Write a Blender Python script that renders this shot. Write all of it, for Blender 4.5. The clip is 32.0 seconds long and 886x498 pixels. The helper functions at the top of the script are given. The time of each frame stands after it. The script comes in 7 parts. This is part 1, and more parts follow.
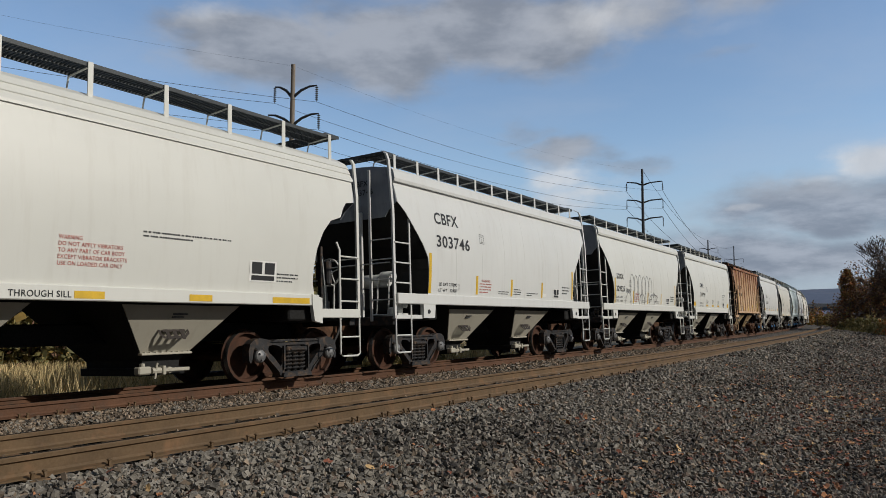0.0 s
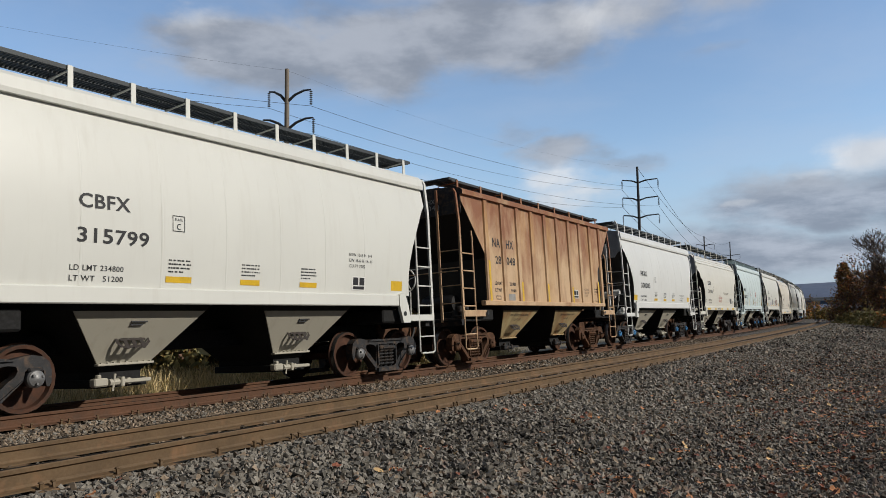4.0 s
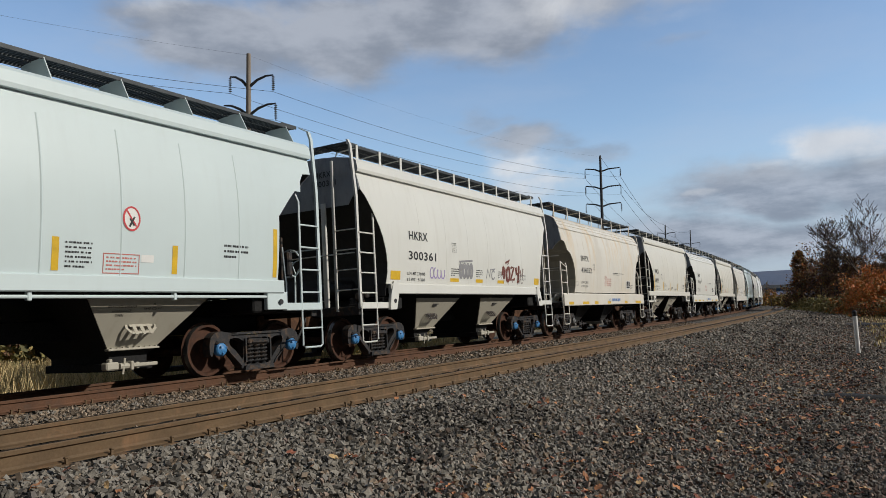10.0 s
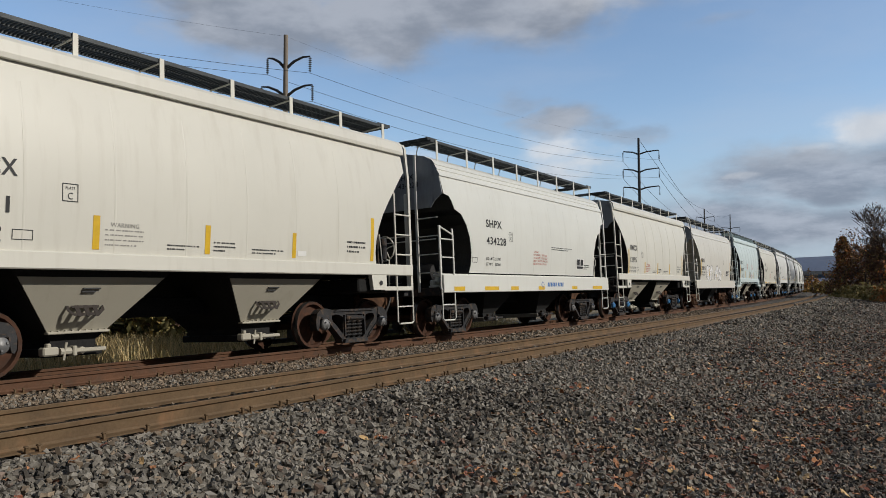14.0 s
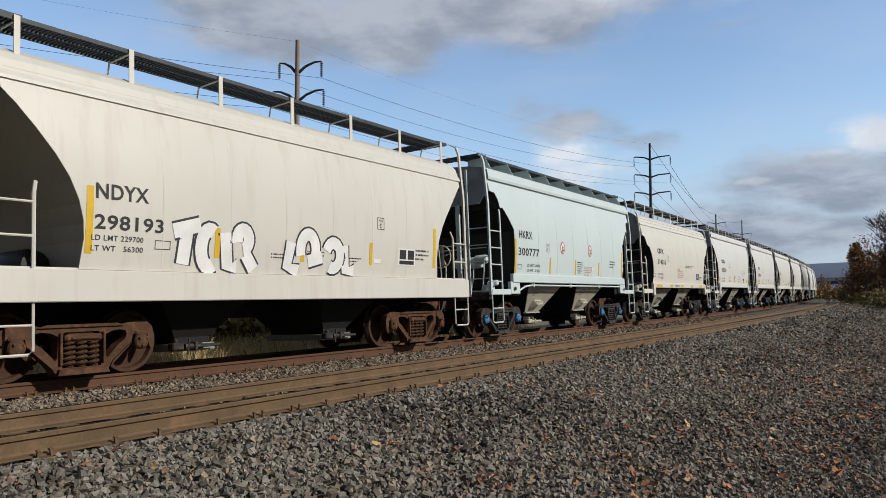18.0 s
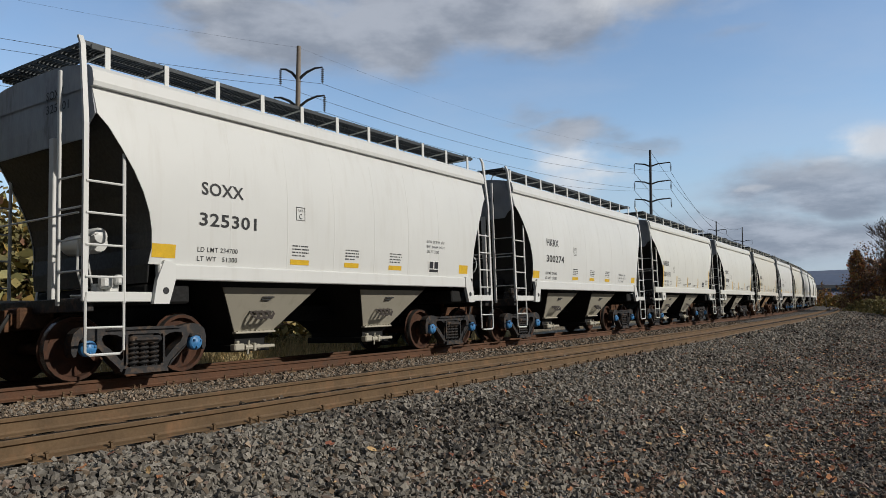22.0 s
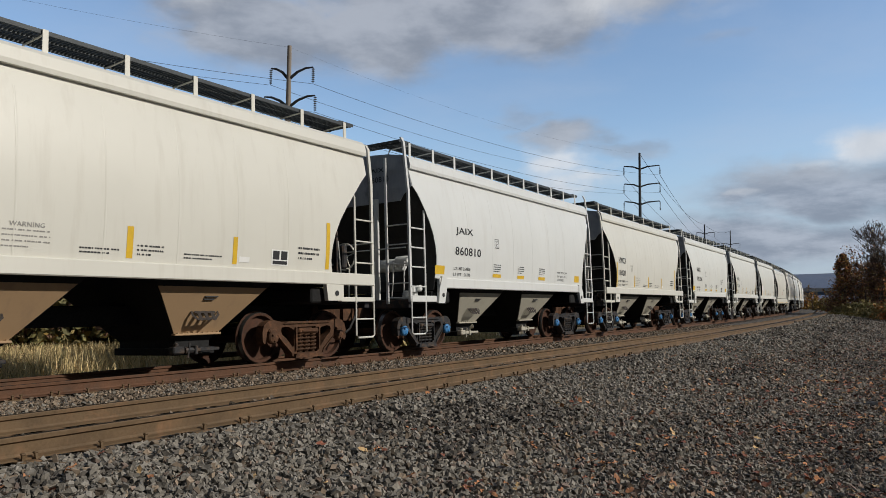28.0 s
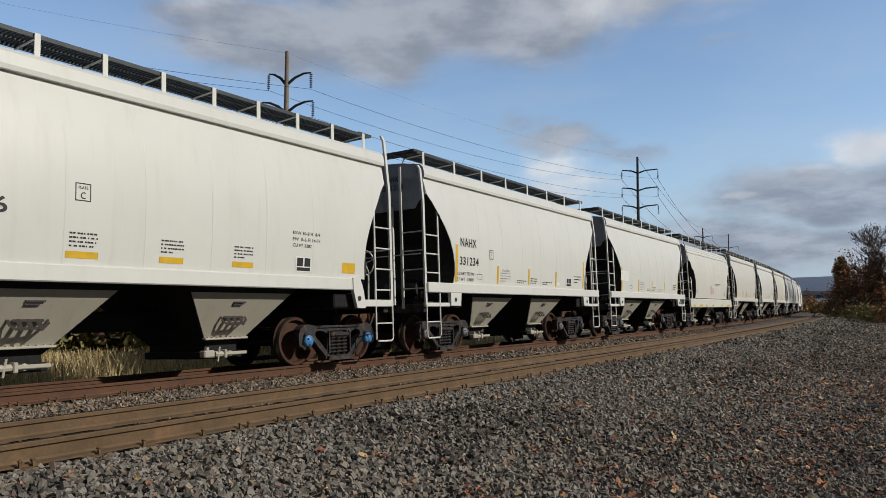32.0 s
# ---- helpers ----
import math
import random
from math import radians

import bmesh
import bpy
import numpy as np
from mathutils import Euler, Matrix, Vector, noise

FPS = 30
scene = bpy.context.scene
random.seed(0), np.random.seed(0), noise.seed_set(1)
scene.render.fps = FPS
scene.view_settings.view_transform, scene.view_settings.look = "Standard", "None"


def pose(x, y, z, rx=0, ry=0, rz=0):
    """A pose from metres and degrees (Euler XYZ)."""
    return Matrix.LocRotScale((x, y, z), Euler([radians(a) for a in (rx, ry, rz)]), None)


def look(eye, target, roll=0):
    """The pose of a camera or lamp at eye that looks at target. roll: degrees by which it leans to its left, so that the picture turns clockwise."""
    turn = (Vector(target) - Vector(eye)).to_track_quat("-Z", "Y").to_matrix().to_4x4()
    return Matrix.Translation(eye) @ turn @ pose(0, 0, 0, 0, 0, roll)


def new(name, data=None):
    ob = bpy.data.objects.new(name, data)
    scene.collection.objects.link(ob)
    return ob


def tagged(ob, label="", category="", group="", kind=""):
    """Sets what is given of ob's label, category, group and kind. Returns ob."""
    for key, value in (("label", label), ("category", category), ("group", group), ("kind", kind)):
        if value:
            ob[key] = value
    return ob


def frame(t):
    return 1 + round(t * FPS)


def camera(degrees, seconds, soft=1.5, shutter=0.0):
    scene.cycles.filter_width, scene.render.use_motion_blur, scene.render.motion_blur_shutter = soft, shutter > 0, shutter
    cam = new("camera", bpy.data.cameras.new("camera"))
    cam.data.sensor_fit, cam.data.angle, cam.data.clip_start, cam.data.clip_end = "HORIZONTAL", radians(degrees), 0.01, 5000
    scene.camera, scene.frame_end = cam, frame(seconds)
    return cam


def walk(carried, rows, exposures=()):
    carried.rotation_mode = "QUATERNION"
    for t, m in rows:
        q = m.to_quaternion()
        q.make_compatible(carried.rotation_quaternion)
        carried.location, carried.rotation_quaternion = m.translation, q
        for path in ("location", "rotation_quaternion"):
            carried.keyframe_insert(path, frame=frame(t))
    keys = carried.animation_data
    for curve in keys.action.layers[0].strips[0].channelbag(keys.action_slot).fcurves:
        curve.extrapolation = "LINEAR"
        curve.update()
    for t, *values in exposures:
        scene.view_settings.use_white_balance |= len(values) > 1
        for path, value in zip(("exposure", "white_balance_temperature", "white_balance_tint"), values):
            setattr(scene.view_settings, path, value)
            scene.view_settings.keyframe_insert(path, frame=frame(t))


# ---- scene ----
cam = camera(61.32, 32.0, soft=0.8)
# the hand-held camera: seconds, place, tilt, lean, turn
PATH = [
    (0, -0.008, -0.088, 1.169, 5.161, -0.233, -0.356), (0.5, -0.004, -0.089, 1.153, 5.296, -0.132, -0.666), (1, -0.005, -0.085, 1.157, 5.258, 0.137, -0.817),
    (1.5, -0.006, -0.064, 1.156, 5.244, 0.115, -0.480), (2, -0.008, -0.064, 1.159, 5.259, 0.108, -0.486), (2.5, -0.001, -0.064, 1.163, 5.174, 0.287, -0.578),
    (4.5, -0.086, -0.103, 1.173, 5.411, 1.289, -0.759), (5, -0.079, -0.113, 1.177, 5.536, 1.594, -1.280), (5.5, -0.011, -0.115, 1.178, 5.323, 1.536, -1.498),
    (6, 0.039, -0.082, 1.172, 5.410, 1.110, -1.144), (6.5, 0.039, -0.088, 1.164, 5.335, 0.753, -0.968), (7, 0.023, -0.086, 1.169, 5.336, 0.747, -1.252),
    (7.5, 0.008, -0.089, 1.177, 5.354, 0.509, -1.641), (8, 0.029, -0.085, 1.162, 4.825, 0.622, -1.813), (8.5, 0.020, -0.068, 1.158, 4.503, 0.551, -2.160),
    (9, 0.006, -0.064, 1.157, 4.314, 0.633, -2.526), (9.5, 0.001, -0.065, 1.156, 4.162, 0.872, -3.031), (10, 0.008, -0.091, 1.156, 4.305, 1.089, -3.198),
    (10.5, 0.011, -0.077, 1.158, 3.983, 1.334, -3.186), (11, 0.018, -0.076, 1.163, 3.821, 1.557, -3.249), (11.5, 0.025, -0.060, 1.158, 3.592, 1.223, -3.136),
    (12, 0.029, -0.064, 1.160, 3.336, 0.869, -2.755), (12.5, 0.044, -0.046, 1.159, 2.927, 0.683, -2.109), (13, 0.045, -0.044, 1.156, 2.608, 0.509, -1.326),
    (13.5, 0.052, -0.058, 1.168, 2.803, 0.337, -0.757), (15.5, -0.037, -0.050, 1.169, 3.162, 0.328, -0.387), (16, -0.007, -0.028, 1.171, 3.426, 0.166, -0.295),
    (16.5, -0.003, -0.021, 1.168, 3.783, 0.042, -0.141), (17, 0.004, -0.009, 1.160, 3.697, -0.013, -0.046), (17.5, 0.006, 0.008, 1.163, 3.451, 0.140, 0.090),
    (18, 0.004, 0.002, 1.165, 3.350, 0.109, 0.197), (18.5, 0.011, -0.009, 1.162, 3.250, 0.385, 0.077), (19, -0.000, -0.000, 1.160, 3.064, 0.054, -0.000),
    (19.5, -0.007, -0.001, 1.166, 3.206, -0.113, -0.016), (20, -0.008, -0.009, 1.165, 3.463, -0.100, -0.146), (20.5, -0.003, -0.013, 1.165, 3.464, -0.091, -0.183),
    (21, 0.004, -0.017, 1.172, 3.488, -0.072, 0.038), (21.5, 0.016, -0.024, 1.165, 3.775, -0.002, 0.090), (22, 0.044, -0.024, 1.166, 3.803, -0.099, 0.223),
    (22.5, 0.040, -0.019, 1.166, 3.810, -0.250, 0.253), (23, 0.017, -0.013, 1.164, 3.811, -0.466, 0.333), (23.5, 0.011, -0.033, 1.162, 4.038, -0.607, 0.356),
    (24, 0.001, -0.019, 1.171, 4.022, -0.642, 0.162), (24.5, -0.028, -0.049, 1.162, 4.129, -0.553, -0.194), (25, -0.056, -0.043, 1.151, 4.053, -0.337, -0.862),
    (25.5, -0.068, -0.044, 1.158, 3.885, -0.310, -1.427), (27.5, 0.020, -0.028, 1.162, 4.165, -0.586, -1.038), (28, 0.018, -0.038, 1.163, 3.893, -0.417, -0.607),
    (28.5, 0.013, -0.022, 1.166, 3.621, -0.232, -0.471), (29, 0.014, -0.025, 1.157, 3.498, -0.108, -0.369), (29.5, 0.009, -0.019, 1.162, 3.620, -0.194, -0.365),
    (30, 0.011, -0.008, 1.162, 3.670, -0.143, -0.465), (30.5, 0.013, -0.006, 1.161, 3.911, -0.117, -0.617), (31, 0.014, -0.008, 1.152, 3.942, -0.164, -0.622),
    (31.5, 0.010, -0.004, 1.158, 4.025, -0.203, -0.677), (32, 0.008, -0.005, 1.155, 4.265, -0.145, -0.711),
]
walk(cam, [(t, pose(x, y, z, 90 + p, r, a)) for t, x, y, z, p, r, a in PATH],
     [(0, -.2), (2, -.13), (5, .06), (6, .1), (7, -.1), (9, .0), (10, -.05), (12, .0), (13, -.04), (16, -.12), (17, -.02), (18, .12), (19, .05), (20, -.02), (22, -.05), (23, -.1), (25, -.06), (28, -.05), (32, -.06)])

# ================= track geometry and the train's run =================
EYE_H = 1.16                      # lens above the top of the rail
HEAD, OFF, RAD, CANT = 0.59021, 10.1194, 1088.08, radians(2.479)
PITCH = 12.1                      # coupled length of a wagon
T_DIR = Vector((math.sin(HEAD), math.cos(HEAD)))
N_DIR = Vector((-math.cos(HEAD), math.sin(HEAD)))


def on_track(s, w=0.0, z=0.0, cant=True):
    """A point s metres along the train's near rail, w metres towards the camera's side and z above the rail top."""
    if cant:
        w, z = w * math.cos(CANT) - z * math.sin(CANT), z * math.cos(CANT) + w * math.sin(CANT)
    a = s / RAD
    n = N_DIR * math.cos(a) - T_DIR * math.sin(a)
    c = N_DIR * (OFF + RAD)
    p = c - n * (RAD + w)
    return Vector((p.x, p.y, z))


def heading(s):
    return math.degrees(math.pi / 2 - HEAD + s / RAD)


def on_track_np(s, w):
    a = s / RAD
    nx, ny = N_DIR.x * np.cos(a) - T_DIR.x * np.sin(a), N_DIR.y * np.cos(a) - T_DIR.y * np.sin(a)
    c = N_DIR * (OFF + RAD)
    return c.x - nx * (RAD + w), c.y - ny * (RAD + w)


def run(t):
    """Metres that the train has gone by t seconds."""
    return 8.3537 * t + 0.0096625 * t * t - 1.03626e-5 * t ** 3


# ================= world, sun, exposure =================
SUN_AZ, SUN_EL = (0.952, -0.306), 31.0
sun_to = Vector((SUN_AZ[0], SUN_AZ[1], 0)).normalized() * math.cos(radians(SUN_EL)) + Vector((0, 0, math.sin(radians(SUN_EL))))
sun = new("sun", bpy.data.lights.new("sun", "SUN"))
sun.data.energy, sun.data.angle, sun.data.color = 3.35, radians(0.6), (1.0, 0.94, 0.85)
sun.matrix_basis = look((0, 0, 60), Vector((0, 0, 60)) - sun_to)
scene.view_settings.exposure = 0.0


def nd(nt, kind, **props):
    n = nt.nodes.new(kind)
    for k, v in props.items():
        if k in n.inputs:
            n.inputs[k].default_value = v
    return n


def build_world():
    w = bpy.data.worlds.new("sky")
    scene.world = w
    w.use_nodes = True
    nt = w.node_tree
    nt.nodes.clear()
    L = nt.links.new
    out, bg = nd(nt, "ShaderNodeOutputWorld"), nd(nt, "ShaderNodeBackground")
    sky = nd(nt, "ShaderNodeTexSky")
    sky.sky_type, sky.sun_disc = "NISHITA", False
    sky.sun_elevation, sky.sun_rotation = radians(SUN_EL), math.atan2(sun_to.x, sun_to.y)
    sky.air_density, sky.dust_density, sky.ozone_density = 1.0, 0.6, 2.3
    tc = nd(nt, "ShaderNodeTexCoord")
    sep = nd(nt, "ShaderNodeSeparateXYZ")
    L(tc.outputs["Generated"], sep.inputs[0])

    def math_n(op, a, b=None, c=None, clamp=False):
        m = nd(nt, "ShaderNodeMath")
        m.operation, m.use_clamp = op, clamp
        for i, v in enumerate((a, b, c)):
            if v is None:
                continue
            if isinstance(v, (int, float)):
                m.inputs[i].default_value = v
            else:
                L(v, m.inputs[i])
        return m.outputs[0]

    def ramp(v, lo, hi):
        m = nd(nt, "ShaderNodeMapRange", **{"From Min": lo, "From Max": hi})
        m.interpolation_type = "SMOOTHSTEP"
        L(v, m.inputs["Value"])
        return m.outputs[0]
    # clouds lie on a flat deck: direction over height gives their plan
    zz = math_n("MAXIMUM", sep.outputs[2], 0.02)
    k = math_n("DIVIDE", 1.0, math_n("ADD", zz, 0.12))
    px, py = math_n("MULTIPLY", sep.outputs[0], k), math_n("MULTIPLY", sep.outputs[1], k)
    comb = nd(nt, "ShaderNodeCombineXYZ")
    L(px, comb.inputs[0]), L(py, comb.inputs[1])
    n1 = nd(nt, "ShaderNodeTexNoise", Scale=1.15, Detail=9.0, Roughness=0.56, Distortion=0.25)
    L(comb.outputs[0], n1.inputs["Vector"])
    n2 = nd(nt, "ShaderNodeTexNoise", Scale=7.0, Detail=8.0, Roughness=0.6, Distortion=0.3)
    L(tc.outputs["Generated"], n2.inputs["Vector"])

    # ragged edges: the direction is pushed about by noise before the banks are laid out
    at0 = math_n("ARCTAN2", sep.outputs[0], sep.outputs[1])
    ae0 = math_n("ARCSINE", sep.outputs[2])
    flat = nd(nt, "ShaderNodeCombineXYZ")
    L(math_n("MULTIPLY", at0, 9.0), flat.inputs[0]), L(math_n("MULTIPLY", ae0, 20.0), flat.inputs[1])
    wn = nd(nt, "ShaderNodeTexNoise", Scale=1.0, Detail=7.0, Roughness=0.54)
    L(flat.outputs[0], wn.inputs["Vector"])
    ws = nd(nt, "ShaderNodeSeparateColor")
    L(wn.outputs["Color"], ws.inputs[0])
    at = math_n("ADD", at0, math_n("MULTIPLY", math_n("SUBTRACT", ws.outputs[0], 0.5), 0.17))
    ae = math_n("ADD", ae0, math_n("MULTIPLY", math_n("SUBTRACT", ws.outputs[1], 0.5), 0.055))

    def blob(az, el, ra, re, gain):
        """A soft bank of cloud centred at an azimuth and elevation in degrees."""
        da = math_n("DIVIDE", math_n("SUBTRACT", at, radians(az)), radians(ra))
        de = math_n("DIVIDE", math_n("SUBTRACT", ae, radians(el)), radians(re))
        d2 = math_n("ADD", math_n("MULTIPLY", da, da), math_n("MULTIPLY", de, de))
        return math_n("MULTIPLY", math_n("POWER", 2.718, math_n("MULTIPLY", d2, -1.0)), gain)

    def banks(rows):
        total = None
        for row in rows:
            v = blob(*row)
            total = v if total is None else math_n("MAXIMUM", total, v)
        return total
    fine = math_n("MULTIPLY", math_n("SUBTRACT", n2.outputs[0], 0.5), 0.62)
    # a broad grey bank overhead, soft violet scraps below it, a layered stack low on the right with white heads
    grey = banks(((-14, 19.6, 7, 3.0, 1.2), (-5, 20.0, 8, 3.3, 1.3), (5, 21.2, 9, 3.3, 1.25), (15, 22.4, 8, 2.6, .78), (23, 22.6, 7, 2.0, .7), (-2, 28, 34, 5, .95), (-50, 25, 22, 8, .8),
                  (6, 13.8, 3.5, 1.0, .45), (10.0, 12.6, 4.4, 1.4, .75), (21, 18.6, 3.0, .8, .40), (14, 11.6, 3.2, 1.0, .58),
                  (27, 7.6, 8, 2.2, 1.0), (36, 7.5, 10, 2.6, 1.0), (24, 4.2, 12, 2.2, .95), (40, 3.5, 14, 2.4, .95), (60, 10, 16, 6, .8)))
    white = banks(((9.4, 10.6, 3.2, 1.5, .98), (10.4, 9.0, 3.0, 1.4, .95), (31.0, 10.3, 3.4, 1.6, 1.1), (34, 10.0, 3.6, 1.6, .9), (22.3, 7.8, 1.4, .5, .55), (27.5, 9.4, 2.4, .5, .55),
                   (13, 21.8, 8, 2.0, .84), (-17.5, 21.6, 2.6, 1.8, .62), (-1, 9.8, 3, 1.0, .6), (-3, 17.2, 4, .7, .42), (22, 20.6, 5, .9, .45)))
    gm = ramp(math_n("ADD", grey, fine), 0.18, 0.82)
    wm = ramp(math_n("ADD", white, fine), 0.22, 1.10)
    # thin level layers inside the low stack
    lay = nd(nt, "ShaderNodeCombineXYZ")
    L(math_n("MULTIPLY", at0, 11.0), lay.inputs[0]), L(math_n("MULTIPLY", ae0, 34.0), lay.inputs[1])
    ln = nd(nt, "ShaderNodeTexNoise", Scale=1.0, Detail=6.0, Roughness=0.6)
    L(lay.outputs[0], ln.inputs["Vector"])
    haze = ramp(n1.outputs[0], 0.42, 0.72)
    skyc = nd(nt, "ShaderNodeMix")
    skyc.data_type = "RGBA"
    mul = nd(nt, "ShaderNodeVectorMath")
    mul.operation = "SCALE"
    mul.inputs["Scale"].default_value = SKY
    L(sky.outputs[0], mul.inputs[0])

    def mix(fac, a, b):
        m = nd(nt, "ShaderNodeMix")
        m.data_type = "RGBA"
        L(fac, m.inputs["Factor"])
        for sock, v in ((m.inputs["A"], a), (m.inputs["B"], b)):
            if isinstance(v, tuple):
                sock.default_value = (*v, 1)
            else:
                L(v, sock)
        return m.outputs["Result"]
    nt.nodes.remove(skyc)
    c = mix(math_n("MULTIPLY", haze, 0.22), mul.outputs[0], (0.50, 0.57, 0.70))
    c = mix(math_n("MULTIPLY", ramp(ae0, 0.22, 0.02), 0.80), c, (0.37, 0.47, 0.62))
    shade = ramp(n2.outputs[0], 0.35, 0.7)
    gcol = mix(ramp(ws.outputs[2], 0.34, 0.66), (0.262, 0.288, 0.340), (0.44, 0.468, 0.525))
    lcol = mix(ramp(ln.outputs[0], 0.34, 0.68), (0.235, 0.275, 0.355), (0.43, 0.475, 0.565))
    gcol = mix(ramp(ae0, 0.17, 0.13), gcol, lcol)
    c = mix(math_n("MULTIPLY", gm, 0.88), c, gcol)
    c = mix(math_n("MULTIPLY", wm, 0.85), c, mix(shade, (0.62, 0.64, 0.68), (0.82, 0.84, 0.87)))
    # behind the camera, out of view, added dull cloud dims the wagons' shaded ends
    back = ramp(math_n("ADD", sep.outputs[1], math_n("MULTIPLY", n1.outputs[0], 0.25)), 0.62, 0.12)
    c = mix(math_n("MULTIPLY", back, 0.95), c, mix(shade, (0.065, 0.072, 0.085), (0.12, 0.13, 0.145)))
    L(c, bg.inputs["Color"])
    bg.inputs["Strength"].default_value = 1.0
    L(bg.outputs[0], out.inputs[0])


SKY = 0.162
build_world()

# ================= materials =================
MATS = {}


def material(name, color, rough=0.6, metal=0.0, grain=None, var=0.15, scale=3.0, bump=0.0, bump_scale=40.0, second=None, second_amt=0.5,
             stretch=(1, 1, 1), island=0.0, obj_var=0.0, spec=0.5, coords="Object"):
    """A painted, cast or mineral surface: base colour, large blotches, fine grain, relief."""
    if name in MATS:
        return MATS[name]
    m = bpy.data.materials.new(name)
    m.use_nodes = True
    nt = m.node_tree
    L = nt.links.new
    b = nt.nodes["Principled BSDF"]
    b.inputs["Roughness"].default_value, b.inputs["Metallic"].default_value = rough, metal
    b.inputs["Specular IOR Level"].default_value = spec
    tc = nd(nt, "ShaderNodeTexCoord")
    mp = nd(nt, "ShaderNodeMapping")
    mp.inputs["Scale"].default_value = stretch
    L(tc.outputs[coords], mp.inputs[0])
    big = nd(nt, "ShaderNodeTexNoise", Scale=scale, Detail=5.0, Roughness=0.6)
    small = nd(nt, "ShaderNodeTexNoise", Scale=scale * 14, Detail=4.0, Roughness=0.65)
    L(mp.outputs[0], big.inputs["Vector"]), L(mp.outputs[0], small.inputs["Vector"])

    def mixc(fac, a, c):
        x = nd(nt, "ShaderNodeMix")
        x.data_type = "RGBA"
        if isinstance(fac, float):
            x.inputs["Factor"].default_value = fac
        else:
            L(fac, x.inputs["Factor"])
        for sock, v in ((x.inputs["A"], a), (x.inputs["B"], c)):
            if isinstance(v, tuple):
                sock.default_value = (*v, 1)
            else:
                L(v, sock)
        return x.outputs["Result"]

    def rng(v, lo, hi, to=(0, 1)):
        r = nd(nt, "ShaderNodeMapRange", **{"From Min": lo, "From Max": hi, "To Min": to[0], "To Max": to[1]})
        L(v, r.inputs["Value"])
        return r.outputs[0]
    dark = tuple(c * (1 - var) for c in color)
    lite = tuple(min(1, c * (1 + var * 0.5)) for c in color)
    col = mixc(rng(big.outputs[0], 0.3, 0.7), dark, lite)
    col = mixc(rng(small.outputs[0], 0.35, 0.75, (0, var * 1.2)), col, tuple(c * 0.55 for c in color))
    if second:
        st = nd(nt, "ShaderNodeTexNoise", Scale=scale * 1.7, Detail=7.0, Roughness=0.68, Distortion=0.4)
        L(mp.outputs[0], st.inputs["Vector"])
        col = mixc(rng(st.outputs[0], 0.62 - 0.3 * second_amt, 0.82 - 0.25 * second_amt), col, second)
    if island or obj_var:
        g = nd(nt, "ShaderNodeNewGeometry") if island else nd(nt, "ShaderNodeObjectInfo")
        amt = island or obj_var
        hsv = nd(nt, "ShaderNodeHueSaturation")
        L(rng(g.outputs["Random Per Island" if island else "Random"], 0, 1, (1 - amt, 1 + amt)), hsv.inputs["Value"])
        L(col, hsv.inputs["Color"])
        col = hsv.outputs[0]
    L(col, b.inputs["Base Color"])
    L(rng(small.outputs[0], 0.3, 0.7, (max(0.05, rough - 0.1), min(1, rough + 0.12))), b.inputs["Roughness"])
    if bump:
        bn = nd(nt, "ShaderNodeTexNoise", Scale=bump_scale, Detail=4.0, Roughness=0.6)
        L(tc.outputs[coords], bn.inputs["Vector"])
        bp = nd(nt, "ShaderNodeBump", Strength=bump, Distance=0.02)
        L(bn.outputs[0], bp.inputs["Height"])
        L(bp.outputs[0], b.inputs["Normal"])
    MATS[name] = m
    return m


